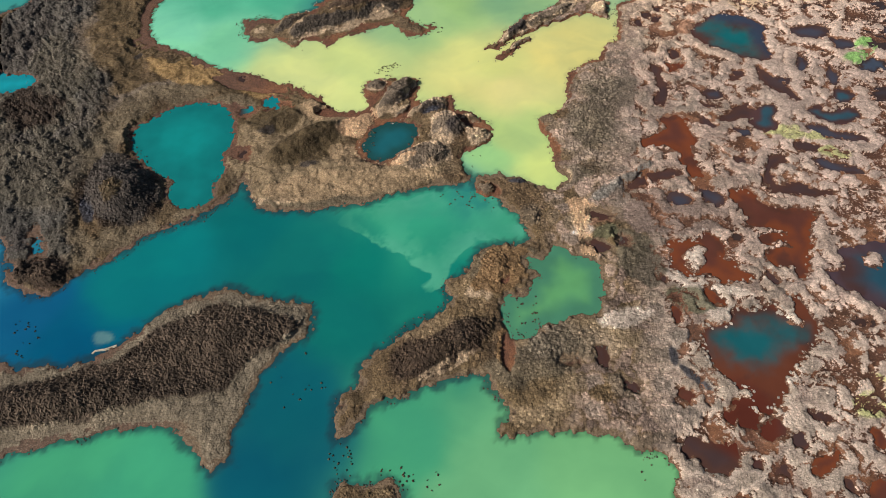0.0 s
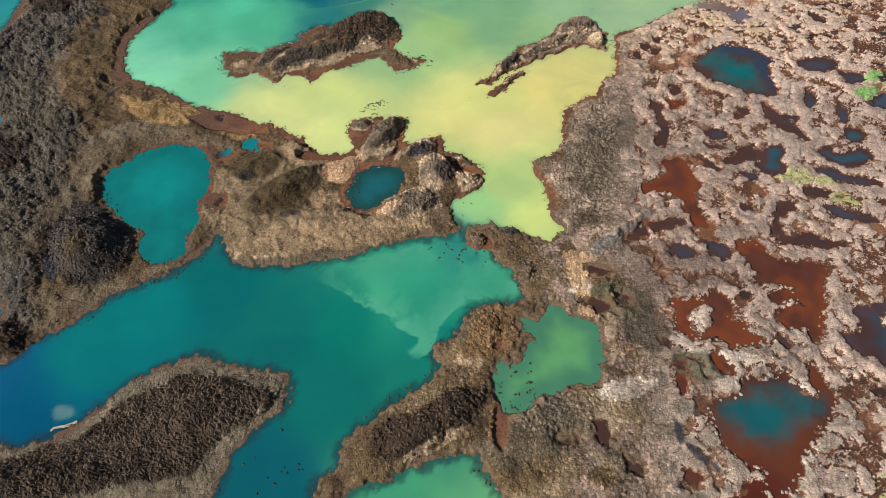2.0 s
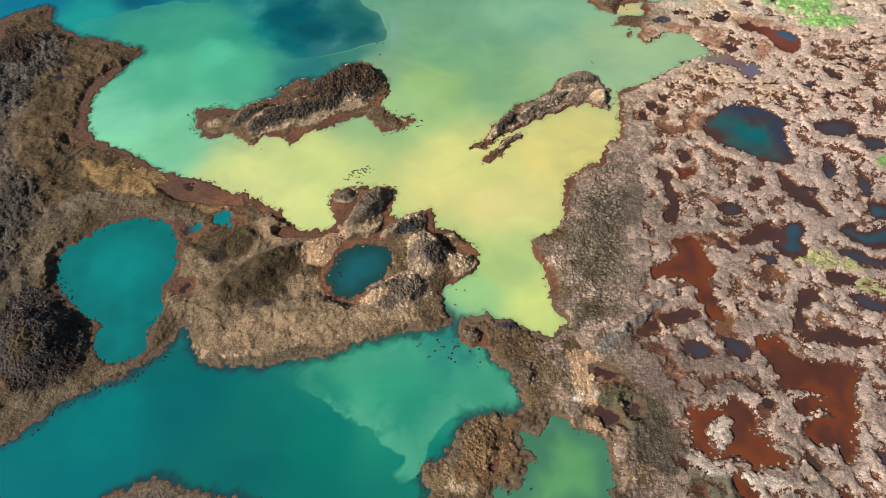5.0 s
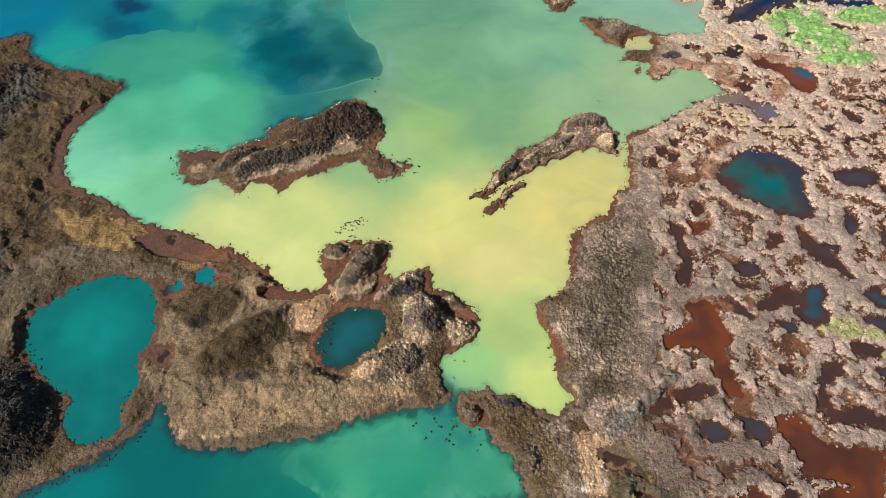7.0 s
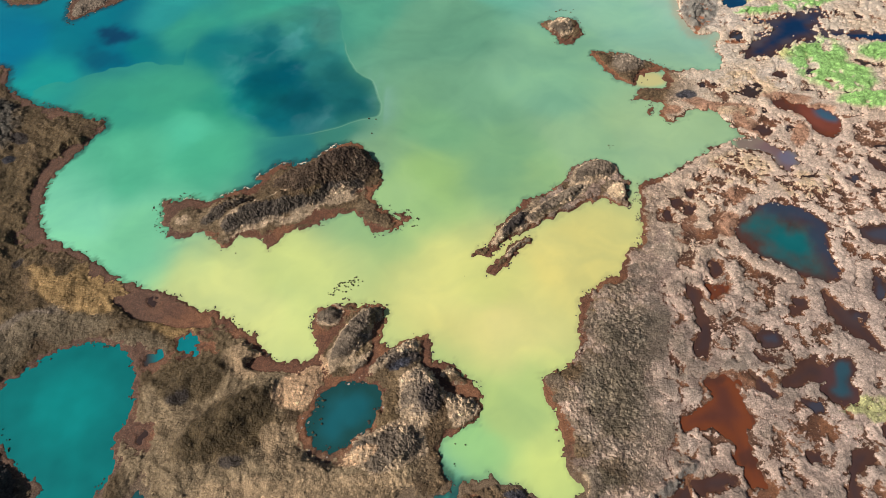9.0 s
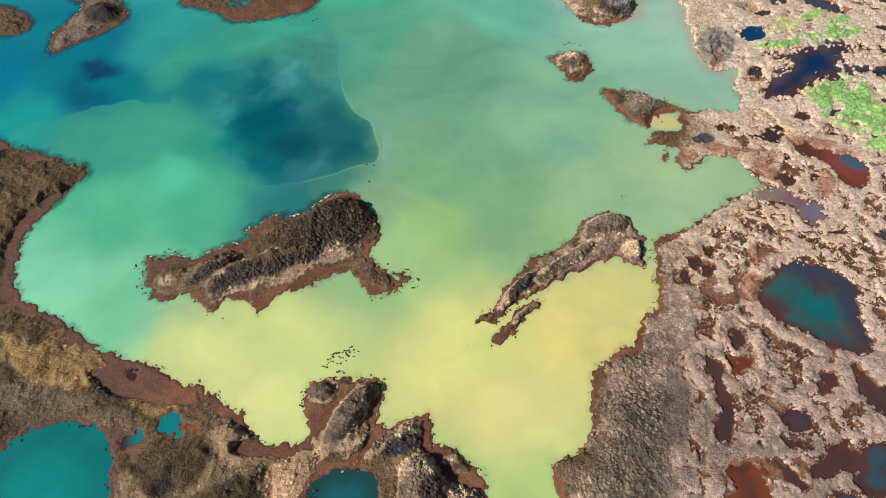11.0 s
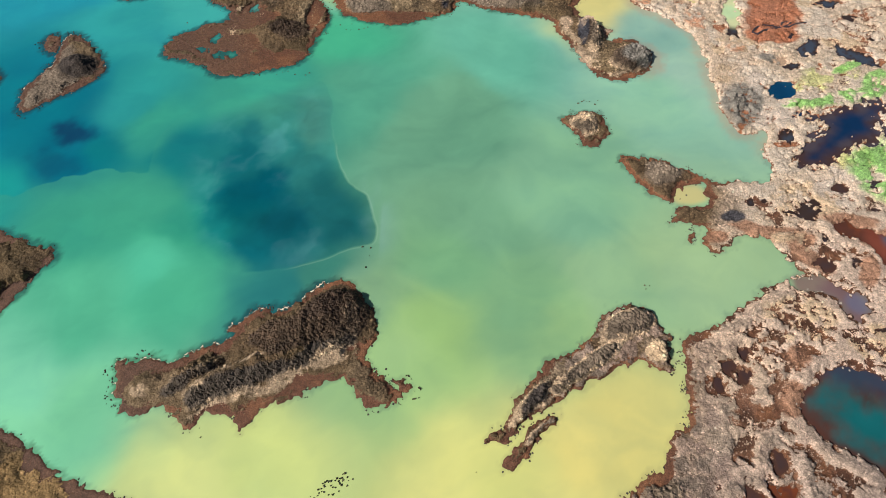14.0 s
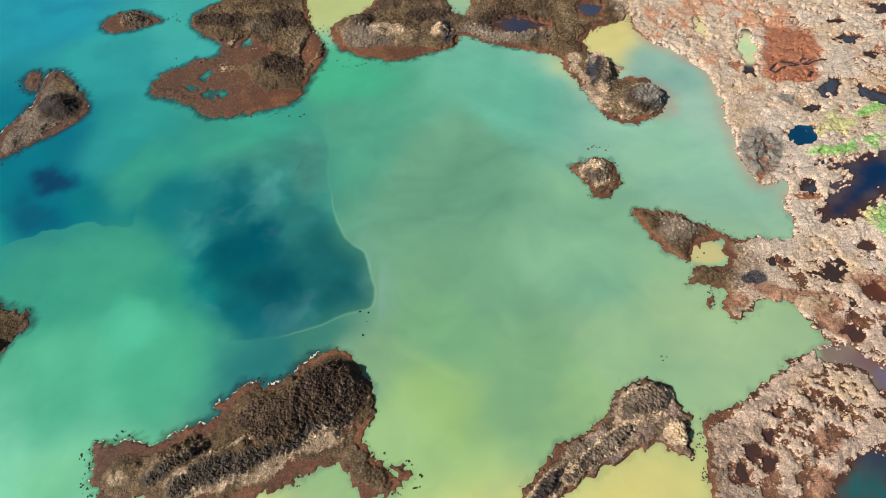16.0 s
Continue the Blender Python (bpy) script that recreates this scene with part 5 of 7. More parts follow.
def cover_colour(x, y, d):
    """The plants' and the mud's own colour at every place, with haze painted over the northern marsh."""
    def lay(base, colour, share):
        return base + (np.array(COLOURS[colour]) - base) * share[:, None]
    c = np.tile(np.array(COLOURS["plain"]), (len(x), 1))
    m = marsh_share(x, y)
    smooth = calm(x, y)
    c = lay(c, "olive", 0.7 * step(0.48, 0.62, layered(x * 1.3, y * 0.8, 13, 4, 161)))
    c = lay(c, "tan", 0.45 * step(0.52, 0.66, layered(x * 1.2, y * 0.7, 9, 4, 163)))
    c = lay(c, "umber", 0.6 * smooth * step(0.44, 0.60, layered(x * 1.1, y * 0.8, 6, 5, 167, 0.58)))
    c = lay(c, "heath", (0.5 - 0.3 * smooth) * step(0.54, 0.66, layered(x * 1.4, y * 0.8, 8, 5, 165, 0.58)))
    stone_grey = slate_share(x, y)
    c = lay(c, "basalt", 0.92 * stone_grey)
    c = lay(c, "bare", 0.6 * stone_grey * step(0.50, 0.62, layered(x * 1.2, y * 0.8, 6, 5, 169, 0.6)))
    c = lay(c, "ash", 0.15 * stone_grey * step(0.52, 0.64, layered(x, y, 3, 4, 175, 0.6)))
    c = lay(c, "marsh", m * (0.8 + 0.2 * layered(x, y, 6, 3, 5)))
    c = lay(c, "grey", m * 0.6 * step(0.46, 0.60, layered(x, y, 8, 4, 15)))
    c = lay(c, "white", m * 0.25 * step(0.54, 0.66, layered(x, y, 5, 4, 25)))
    far, kind_of_mat = mats(x, y)
    grain = 0.34 * (layered(x, y, 1.1, 4, 157, 0.62) - 0.5)
    north = step(32, 54, y)
    e = np.maximum(m, step(13, 18, x) * step(34, 26, y)) * (1 - 0.75 * north)
    # marsh paler northward: light plants, and brightening haze put into the colour
    c = lay(c, "peach", m * 0.8 * step(-8, 18, y))
    c = lay(c, "cream", m * 0.5 * step(-52, -70, y))
    c = lay(c, "marsh", 0.55 * (e - m) * (kind_of_mat > 0.40) * step(0.60, 0.40, far + grain))
    c = lay(c, "core", e * 0.55 * (kind_of_mat > 0.62) * step(0.46, 0.28, far + grain))
    c = lay(c, "grey", e * 0.50 * (kind_of_mat < 0.25) * step(0.56, 0.40, far + grain))
    c = lay(c, "mauve", e * 0.75 * step(0.58, 0.68, far + grain))
    c = lay(c, "pale", m * 0.65 * step(-10, 50, y) * step(0.35, 0.55, layered(x, y, 8, 3, 35)))
    c = lay(c, "sand", m * 0.65 * step(10, 55, y) * step(0.30, 0.5, layered(x, y, 4, 4, 37)))
    c = lay(c, "cream", m * north * (0.5 + 0.5 * step(0.40, 0.58, layered(x, y, 5, 5, 39, 0.6))))
    c = lay(c, "blush", m * (1 - north) * 0.6 * step(40, 74, x))
    for kind in ("tan", "clay", "olive", "gold", "grey", "bank"):
        c = lay(c, kind, (0.9 - 0.4 * e * (kind == "grey")) * (1 - 0.85 * stone_grey) * cover_share(kind, x, y))
    fray = 0.9 * (layered(x, y, 3.0, 5, 113, 0.6) - 0.5)
    for row in KNOLLS:
        near = (np.abs(x - row[0]) < row[2] * 2) & (np.abs(y - row[1]) < row[2] * 2)
        c[near] = lay(c[near], "core", 0.45 * step(-0.1, 0.5, oval(row, x[near], y[near]) + 1.9 * fray[near]))
    for row in MOUNDS:
        near = (np.abs(x - row[0]) < row[2] * 2) & (np.abs(y - row[1]) < row[2] * 2)
        o = oval(row, x[near], y[near]) + fray[near]
        c[near] = lay(lay(c[near], "pale", 0.9 * step(-0.12, 0.02, o)), "soot", 0.75 * step(0.22, 0.40, o + 0.8 * fray[near]))
    for kind in ("moor", "umber", "heath", "bare", "slate", "dune", "pale", "salmon", "sand", "lime", "white", "orange", "green", "ash", "redmud"):
        c = lay(c, kind, (0.65 if kind in ("orange", "salmon", "moor") else 0.9) * cover_share(kind, x, y))
    ragged_rim = 2.4 * (layered(x, y, 2.6, 5, 115, 0.62) - 0.5)
    for kind, rim in PATCHES:
        c = lay(c, kind, 0.85 * step(-0.35, 0.35, inside(rim, x, y) + ragged_rim))
    mottle = (layered(x, y, 2.8, 5, 185, 0.62) - 0.5) * (1.5 - 1.0 * m - 0.6 * smooth)
    dome, own = cells(x, y, 0.85, 81)
    # the marsh's northward gain carries some of the painted haze too
    c = c * ((1 + m * (0.06 + 0.24 * step(-8, 18, y))) * (1.0 + mottle + 0.16 * (own - 0.5) * (1 - 0.6 * smooth)))[:, None]
    return c * np.minimum(1.0, 0.78 / np.maximum(c.max(1), 0.01))[:, None]


def mud_colour(x, y, d):
    """The flat sedge and mud between the raised cover and the water."""
    def lay(base, colour, share):
        return base + (np.array(COLOURS[colour]) - base) * share[:, None]
    m = marsh_share(x, y)
    c = np.tile(np.array(COLOURS["fringe"]), (len(x), 1))
    c = lay(c, "flat", 0.8 * step(0.42, 0.62, layered(x, y, 4, 4, 195)))
    c = lay(c, "bank", 0.8 * step(-25, -32, y) * (1 - m) * (1 - cover_share("rust", x, y)))
    c = lay(c, "rust", 0.75 * step(-38, -50, x))
    c = lay(c, "clay", 0.6 * m * step(0.50, 0.62, layered(x, y, 7, 4, 197)))
    c = lay(c, "mud", 0.7 * m * step(0.46, 0.60, layered(x, y, 3, 4, 199)) * step(60, 40, y))
    glow = step(48, 62, y) * step(38, 44, x)
    c = lay(c, "orange", 0.55 * glow * step(0.40, 0.60, layered(x, y, 4, 4, 46)))
    for kind in ("clay", "orange", "redmud", "salmon"):
        c = lay(c, kind, 0.8 * cover_share(kind, x, y))
    return lay(c, "mud", 0.85 * step(0.25, -0.1, d) * (1 - 0.6 * glow))


# ---- meshes ----
def axis(lo, hi, gap, far):
    """Even steps from lo to hi, then longer and longer ones as far as the horizon."""
    mid = np.arange(lo, hi + gap / 2, gap)
    out, g = [], gap
    while sum(out) < far:
        g *= 1.35
        out.append(g)
    tail = np.cumsum(out)
    return np.concatenate([lo - tail[::-1], mid, mid[-1] + tail])


def mesh_of(name, co, quads, colour=None, smooth=True, low=None, up=None):
    me = bpy.data.meshes.new(name)
    co, quads = np.asarray(co, np.float32), np.asarray(quads, np.int32)
    k = quads.shape[1]
    me.vertices.add(len(co))
    me.vertices.foreach_set("co", co.ravel())
    me.loops.add(quads.size)
    me.loops.foreach_set("vertex_index", quads.ravel())
    me.polygons.add(len(quads))
    me.polygons.foreach_set("loop_start", np.arange(len(quads), dtype=np.int32) * k)
    me.polygons.foreach_set("loop_total", np.full(len(quads), k, np.int32))
    me.polygons.foreach_set("use_smooth", np.full(len(quads), smooth))
    me.update(calc_edges=True)
    if colour is not None:
        at = me.attributes.new("cover", "FLOAT_COLOR", "POINT")
        at.data.foreach_set("color", np.column_stack([colour, np.ones(len(co))]).astype(np.float32).ravel())
    if low is not None:
        at = me.attributes.new("low", "FLOAT_COLOR", "POINT")
        at.data.foreach_set("color", np.column_stack([low, np.ones(len(co))]).astype(np.float32).ravel())
        at = me.attributes.new("up", "FLOAT", "POINT")
        at.data.foreach_set("value", up.astype(np.float32))
    return me


def picked(co, quads, keep, colour):
    """The faces to keep and only their corners."""
    quads = quads[keep]
    used, quads = np.unique(quads, return_inverse=True)
    return co[used], quads.reshape(-1, 4), colour[used]


def sheet(xs, ys):
    gx, gy = np.meshgrid(xs, ys)
    nx, ny = len(xs), len(ys)
    i = (np.arange(ny - 1)[:, None] * nx + np.arange(nx - 1)[None]).ravel()
    return gx.ravel(), gy.ravel(), np.stack([i, i + 1, i + nx + 1, i + nx], 1)


# ---- materials ----
def material(name):
    m = bpy.data.materials.new(name)
    m.use_nodes = True
    n = m.node_tree.nodes
    return m, n, m.node_tree.links, n["Principled BSDF"]


def plant_material(name, rough=0.9, low=0.5, high=1.5, grain=3.0, bump=0.6):
    """Plants and peat: the cover's colour, broken up at two scales, with a fine relief."""
    m, n, ln, bsdf = material(name)
    at = n.new("ShaderNodeAttribute")
    at.attribute_name = "cover"
    pos = n.new("ShaderNodeTexCoord")
    mix = at.outputs["Color"]
    for scale, a, b in ((grain, 0.35 + 0.65 * low, 0.35 + 0.65 * high), (0.5, 0.82, 1.18), (grain * 2.6, 0.5 + 0.5 * low, 0.5 + 0.5 * high)):
        tex = n.new("ShaderNodeTexNoise")
        tex.inputs["Scale"].default_value, tex.inputs["Detail"].default_value, tex.inputs["Roughness"].default_value = scale, 6, 0.65
        ln.new(pos.outputs["Object"], tex.inputs["Vector"])
        ramp = n.new("ShaderNodeMapRange")
        ramp.inputs["From Min"].default_value, ramp.inputs["From Max"].default_value = 0.36, 0.64
        ramp.inputs["To Min"].default_value, ramp.inputs["To Max"].default_value = a, b
        ln.new(tex.outputs["Fac"], ramp.inputs["Value"])
        mul = n.new("ShaderNodeVectorMath")
        mul.operation = "SCALE"
        ln.new(mix, mul.inputs[0])
        ln.new(ramp.outputs["Result"], mul.inputs["Scale"])
        mix = mul.outputs["Vector"]
    ln.new(mix, bsdf.inputs["Base Color"])
    relief = n.new("ShaderNodeTexNoise")
    relief.inputs["Scale"].default_value, relief.inputs["Detail"].default_value = 5.0, 5
    ln.new(pos.outputs["Object"], relief.inputs["Vector"])
    b = n.new("ShaderNodeBump")
    b.inputs["Strength"].default_value, b.inputs["Distance"].default_value = bump, 0.12
    ln.new(relief.outputs["Fac"], b.inputs["Height"])
    ln.new(b.outputs["Normal"], bsdf.inputs["Normal"])
    bsdf.inputs["Roughness"].default_value = rough
    bsdf.inputs["Specular IOR Level"].default_value = 0.2
    return m


def ground_material(name):
    """Tussock cover and flat mud: which of them shows, where the cover ends, its heads and gaps, and a relief to suit."""
    m, n, ln, bsdf = material(name)
    pos = n.new("ShaderNodeTexCoord")

    def known(attribute, socket="Fac"):
        at = n.new("ShaderNodeAttribute")
        at.attribute_name = attribute
        return at.outputs[socket]

    def grain(scale, detail, rough):
        tex = n.new("ShaderNodeTexNoise")
        tex.inputs["Scale"].default_value, tex.inputs["Detail"].default_value, tex.inputs["Roughness"].default_value = scale, detail, rough
        ln.new(pos.outputs["Object"], tex.inputs["Vector"])
        return tex.outputs["Fac"]

    def ranged(value, a, b, lo, hi, soft_ends=False):
        node = n.new("ShaderNodeMapRange")
        node.interpolation_type = "SMOOTHSTEP" if soft_ends else "LINEAR"
        for key, v in zip(("From Min", "From Max", "To Min", "To Max"), (a, b, lo, hi)):
            node.inputs[key].default_value = v
        ln.new(value, node.inputs["Value"])
        return node.outputs["Result"]

    def calc(how, a, b, c=0.0):
        node = n.new("ShaderNodeMath")
        node.operation = how
        for socket, v in zip(node.inputs, (a, b, c)):
            if isinstance(v, (int, float)):
                socket.default_value = v
            else:
                ln.new(v, socket)
        return node.outputs["Value"]

    def scaled(colour, by):
        node = n.new("ShaderNodeVectorMath")
        node.operation = "SCALE"
        ln.new(colour, node.inputs[0])
        ln.new(by, node.inputs["Scale"])
        return node.outputs["Vector"]

    flat = n.new("ShaderNodeVectorMath")
    flat.operation = "MULTIPLY"
    flat.inputs[1].default_value = (1, 1, 0.35)
    ln.new(pos.outputs["Object"], flat.inputs[0])
    heads = n.new("ShaderNodeTexVoronoi")
    heads.inputs["Scale"].default_value = 3.4
    ln.new(flat.outputs["Vector"], heads.inputs["Vector"])
    own = n.new("ShaderNodeSeparateColor")
    ln.new(heads.outputs["Color"], own.inputs["Color"])
    small = n.new("ShaderNodeTexVoronoi")
    small.inputs["Scale"].default_value = 6.5
    ln.new(flat.outputs["Vector"], small.inputs["Vector"])
    coarse, fine, broad = grain(1.7, 7, 0.66), grain(7.0, 5, 0.68), grain(0.4, 5, 0.6)
    # the cover's edge frays by head and by grain
    up = calc("ADD", known("up"), calc("MULTIPLY_ADD", calc("SUBTRACT", coarse, 0.5), 2.6, 0.0))
    up = calc("SUBTRACT", up, calc("MULTIPLY_ADD", heads.outputs["Distance"], 0.5, -0.16))
    # lone tussocks stand out on the flats near the cover's edge
    lone = calc("MULTIPLY", ranged(own.outputs["Green"], 0.80, 0.86, 0.0, 1.0), ranged(heads.outputs["Distance"], 0.22, 0.36, 1.0, 0.0))
    up = calc("MULTIPLY_ADD", lone, 1.1, up)
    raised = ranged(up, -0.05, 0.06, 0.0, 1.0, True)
    # rim: pale edge plants, and a lit edge put into the colour
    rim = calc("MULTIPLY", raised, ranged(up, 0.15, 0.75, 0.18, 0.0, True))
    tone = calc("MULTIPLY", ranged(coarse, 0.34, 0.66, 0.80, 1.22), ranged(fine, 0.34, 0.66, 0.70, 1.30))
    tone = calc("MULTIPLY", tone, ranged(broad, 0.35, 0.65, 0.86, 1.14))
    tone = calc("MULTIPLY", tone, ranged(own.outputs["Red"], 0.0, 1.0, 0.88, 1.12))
    # gaps and pits darker: bare peat, and shade put into the colour
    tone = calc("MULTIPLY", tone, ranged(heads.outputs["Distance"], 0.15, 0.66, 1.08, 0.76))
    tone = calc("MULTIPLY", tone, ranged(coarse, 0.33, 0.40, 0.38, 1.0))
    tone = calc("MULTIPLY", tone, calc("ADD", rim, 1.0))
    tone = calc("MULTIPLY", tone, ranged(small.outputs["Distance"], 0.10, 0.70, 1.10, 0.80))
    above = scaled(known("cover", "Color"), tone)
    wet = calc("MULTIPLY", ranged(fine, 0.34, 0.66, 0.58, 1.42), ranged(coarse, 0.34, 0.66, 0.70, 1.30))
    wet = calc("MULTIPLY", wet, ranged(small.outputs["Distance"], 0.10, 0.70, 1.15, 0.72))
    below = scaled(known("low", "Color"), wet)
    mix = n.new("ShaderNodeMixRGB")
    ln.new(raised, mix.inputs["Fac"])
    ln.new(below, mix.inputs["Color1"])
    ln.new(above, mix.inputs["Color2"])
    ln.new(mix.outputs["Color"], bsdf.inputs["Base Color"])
    domes = calc("MULTIPLY_ADD", heads.outputs["Distance"], -0.13, calc("MULTIPLY", small.outputs["Distance"], -0.09))
    height = calc("MULTIPLY", raised, calc("ADD", domes, calc("MULTIPLY_ADD", coarse, 0.15, 0.16)))
    height = calc("MULTIPLY_ADD", fine, 0.15, height)
    b = n.new("ShaderNodeBump")
    b.inputs["Strength"].default_value, b.inputs["Distance"].default_value = 0.85, 1.0
    ln.new(height, b.inputs["Height"])
    ln.new(b.outputs["Normal"], bsdf.inputs["Normal"])
    ln.new(ranged(raised, 0.0, 1.0, 0.62, 0.92), bsdf.inputs["Roughness"])
    bsdf.inputs["Specular IOR Level"].default_value = 0.2
    return m


def water_material(name, rough=0.12, fronts=False):
    """Milky water: the colour is that of what it carries."""
    m, n, ln, bsdf = material(name)
    at = n.new("ShaderNodeAttribute")
    at.attribute_name = "cover"
    tone = at.outputs["Color"]
    if fronts:
        # two waters that meet along a line, with a pale thread where they meet
        inner, far, rim = (n.new("ShaderNodeAttribute") for _ in range(3))
        inner.attribute_name, far.attribute_name, rim.attribute_name = "inner", "front", "rim"
        meet = n.new("ShaderNodeMapRange")
        meet.interpolation_type = "SMOOTHSTEP"
        meet.inputs["From Min"].default_value, meet.inputs["From Max"].default_value = -0.22, 0.30
        ln.new(far.outputs["Fac"], meet.inputs["Value"])
        both = n.new("ShaderNodeMixRGB")
        ln.new(meet.outputs["Result"], both.inputs["Fac"])
        ln.new(tone, both.inputs["Color1"])
        ln.new(inner.outputs["Color"], both.inputs["Color2"])
        near = n.new("ShaderNodeMath")
        near.operation = "ABSOLUTE"
        off = n.new("ShaderNodeMath")
        off.operation = "ADD"
        off.inputs[1].default_value = 0.25
        ln.new(far.outputs["Fac"], off.inputs[0])
        ln.new(off.outputs["Value"], near.inputs[0])
        thread = n.new("ShaderNodeMapRange")
        thread.interpolation_type = "SMOOTHSTEP"
        thread.inputs["From Max"].default_value = 0.26
        thread.inputs["To Min"].default_value, thread.inputs["To Max"].default_value = 0.15, 0.0
        ln.new(near.outputs["Value"], thread.inputs["Value"])
        share = n.new("ShaderNodeMath")
        share.operation = "MULTIPLY"
        ln.new(thread.outputs["Result"], share.inputs[0])
        ln.new(rim.outputs["Fac"], share.inputs[1])
        foam = n.new("ShaderNodeMixRGB")
        ln.new(share.outputs["Value"], foam.inputs["Fac"])
        ln.new(both.outputs["Color"], foam.inputs["Color1"])
        foam.inputs["Color2"].default_value = (0.36, 0.60, 0.46, 1)
        tone = foam.outputs["Color"]
    ln.new(tone, bsdf.inputs["Base Color"])
    pos = n.new("ShaderNodeTexCoord")
    relief = n.new("ShaderNodeTexNoise")
    relief.inputs["Scale"].default_value, relief.inputs["Detail"].default_value = 1.2, 3
    ln.new(pos.outputs["Object"], relief.inputs["Vector"])
    b = n.new("ShaderNodeBump")
    b.inputs["Strength"].default_value, b.inputs["Distance"].default_value = 0.08, 0.05
    ln.new(relief.outputs["Fac"], b.inputs["Height"])
    ln.new(b.outputs["Normal"], bsdf.inputs["Normal"])
    bsdf.inputs["Roughness"].default_value, bsdf.inputs["IOR"].default_value = rough, 1.33
    return m


PEAT = ground_material("peat_and_moss")
SEDGE = plant_material("drowned_sedge")
MILKY = water_material("milky_water")
LAKE_WATER = water_material("lake_water", fronts=True)

# ---- ground ----
def thinned(plain, nx, ny, block=8):
    """The sheet's faces: large ones where the bed lies flat and deep or far from the flight, fine ones elsewhere."""
    deep = plain.reshape(ny, nx)
    mx, my = (nx - 1) // block * block, (ny - 1) // block * block
    whole = np.ones((my // block, mx // block), bool)
    for i in range(block + 1):
        for j in range(block + 1):
            whole &= deep[i:i + my:block, j:j + mx:block][: my // block, : mx // block]
    fine = np.ones((ny - 1, nx - 1), bool)
    fine[:my, :mx] = ~np.repeat(np.repeat(whole, block, 0), block, 1)
    a = (np.arange(ny - 1)[:, None] * nx + np.arange(nx - 1)[None])[fine]
    r, s = np.nonzero(whole)
    b = r * block * nx + s * block
    k, kn = block, block * nx
    return np.concatenate([np.stack([a, a + 1, a + nx + 1, a + nx], 1), np.stack([b, b + k, b + kn + k, b + kn], 1)])


def in_reach(x, y):
    """The stretch of land that the flight passes over, with some metres to spare."""
    return (np.abs(x) < np.interp(y, [-100, 33], [62, 117])) & (y > -97) & (y < 131)


FINE = 0.2
across, along = axis(-115, 115, FINE, 1800), axis(-95, 129, FINE, 1800)
gx, gy, quads = sheet(across, along)
NXG, NYG = len(across), len(along)
index = np.arange(len(gx))
wanted = in_reach(gx, gy) | ((index % NXG % 8 == 0) & (index // NXG % 8 == 0)) | (np.maximum(np.abs(gx), np.abs(gy - 17)) > 112)
d = np.full(len(gx), -9.0)
d[wanted] = shore_distance(gx[wanted], gy[wanted], MAINLAND)
dry = wanted & (d > -2.7)
z = np.full(len(gx), -1.0)
colour, low, up = np.tile(np.array(COLOURS["mud"]), (len(gx), 1)), np.tile(np.array(COLOURS["mud"]), (len(gx), 1)), np.full(len(gx), -3.0)
z[dry] = ground_height(gx[dry], gy[dry], d[dry])
colour[dry] = cover_colour(gx[dry], gy[dry], d[dry])
low[dry] = mud_colour(gx[dry], gy[dry], d[dry])
up[dry] = upland(gx[dry], gy[dry], d[dry])
quads = thinned((d < -2.7) | ~in_reach(gx, gy), NXG, NYG)
co, quads, values = picked(np.column_stack([gx, gy, z]), quads, np.ones(len(quads), bool), np.column_stack([colour, low, up]))
ground = new("ground", mesh_of("ground", co, quads, values[:, :3], low=values[:, 3:6], up=values[:, 6]))
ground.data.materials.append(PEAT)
tagged(ground, "brown and tan boggy ground with tussocks and moss", "ground", kind="structure")

# ---- islands ----
ISLAND_LABELS = {
    "dark_isle": "dark heather island with a pale sedge rim", "long_isle": "long ridged island with dark heath and rusty shore",
    "curved_isle": "curved grey tussock island in yellow water", "thin_isle": "thin low strip of rusty sedge in yellow water",
    "round_isle": "small round islet of brown tussocks", "teardrop_isle": "olive grass island with a dark shrub patch",
    "lobe_isle": "small drowned sedge lobe beside a grassy island",
    "edge_isle": "brown sedge islet in blue water", "small_isle": "small rust-brown sedge islet in turquoise water",
    "mat_isle": "pale mossy mat in a slate-blue pool", "pale_isle": "pale tussock mound in a rust-red pool", "rim_isle": "pale mound at the rim of a rusty pond",
    "bay_isle": "tiny brown sedge islet near the shore",
    "tail_isle": "low drowned sedge patch beside the long island",
    "north_isle": "broad rust-brown marsh island with small pools", "south_isle": "brown tussock islet in green water",
}
ISLES = {}
for name in ISLANDS:
    lo, hi = np.min(SHORES[name], 0) - 3, np.max(SHORES[name], 0) + 3
    x, y, q = sheet(np.arange(lo[0], hi[0], 0.22), np.arange(lo[1], hi[1], 0.22))
    d = shore_distance(x, y, (name,))
    z = ground_height(x, y, d)
    values = np.column_stack([cover_colour(x, y, d), mud_colour(x, y, d), upland(x, y, d)])
    co, q, values = picked(np.column_stack([x, y, z]), q, (d[q] > -1.6).any(1), values)
    isle = new("island", mesh_of("island", co, q, values[:, :3], low=values[:, 3:6], up=values[:, 6]))
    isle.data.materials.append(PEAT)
    tagged(isle, ISLAND_LABELS[name], "island")
    ISLES[name] = isle

# ---- water ----
WGAP = 0.42
wx, wy, wq = sheet(axis(-115, 115, WGAP, 300), axis(-95, 129, WGAP, 300))
NX, NY = len(axis(-115, 115, WGAP, 300)), len(axis(-95, 129, WGAP, 300))
wide = shore_distance(wx, wy, MAINLAND)
shallow = np.maximum(wide, shore_distance(wx, wy, ISLANDS))


def blend(c, colour, share):
    return c + (np.array(colour) - c) * share[:, None]


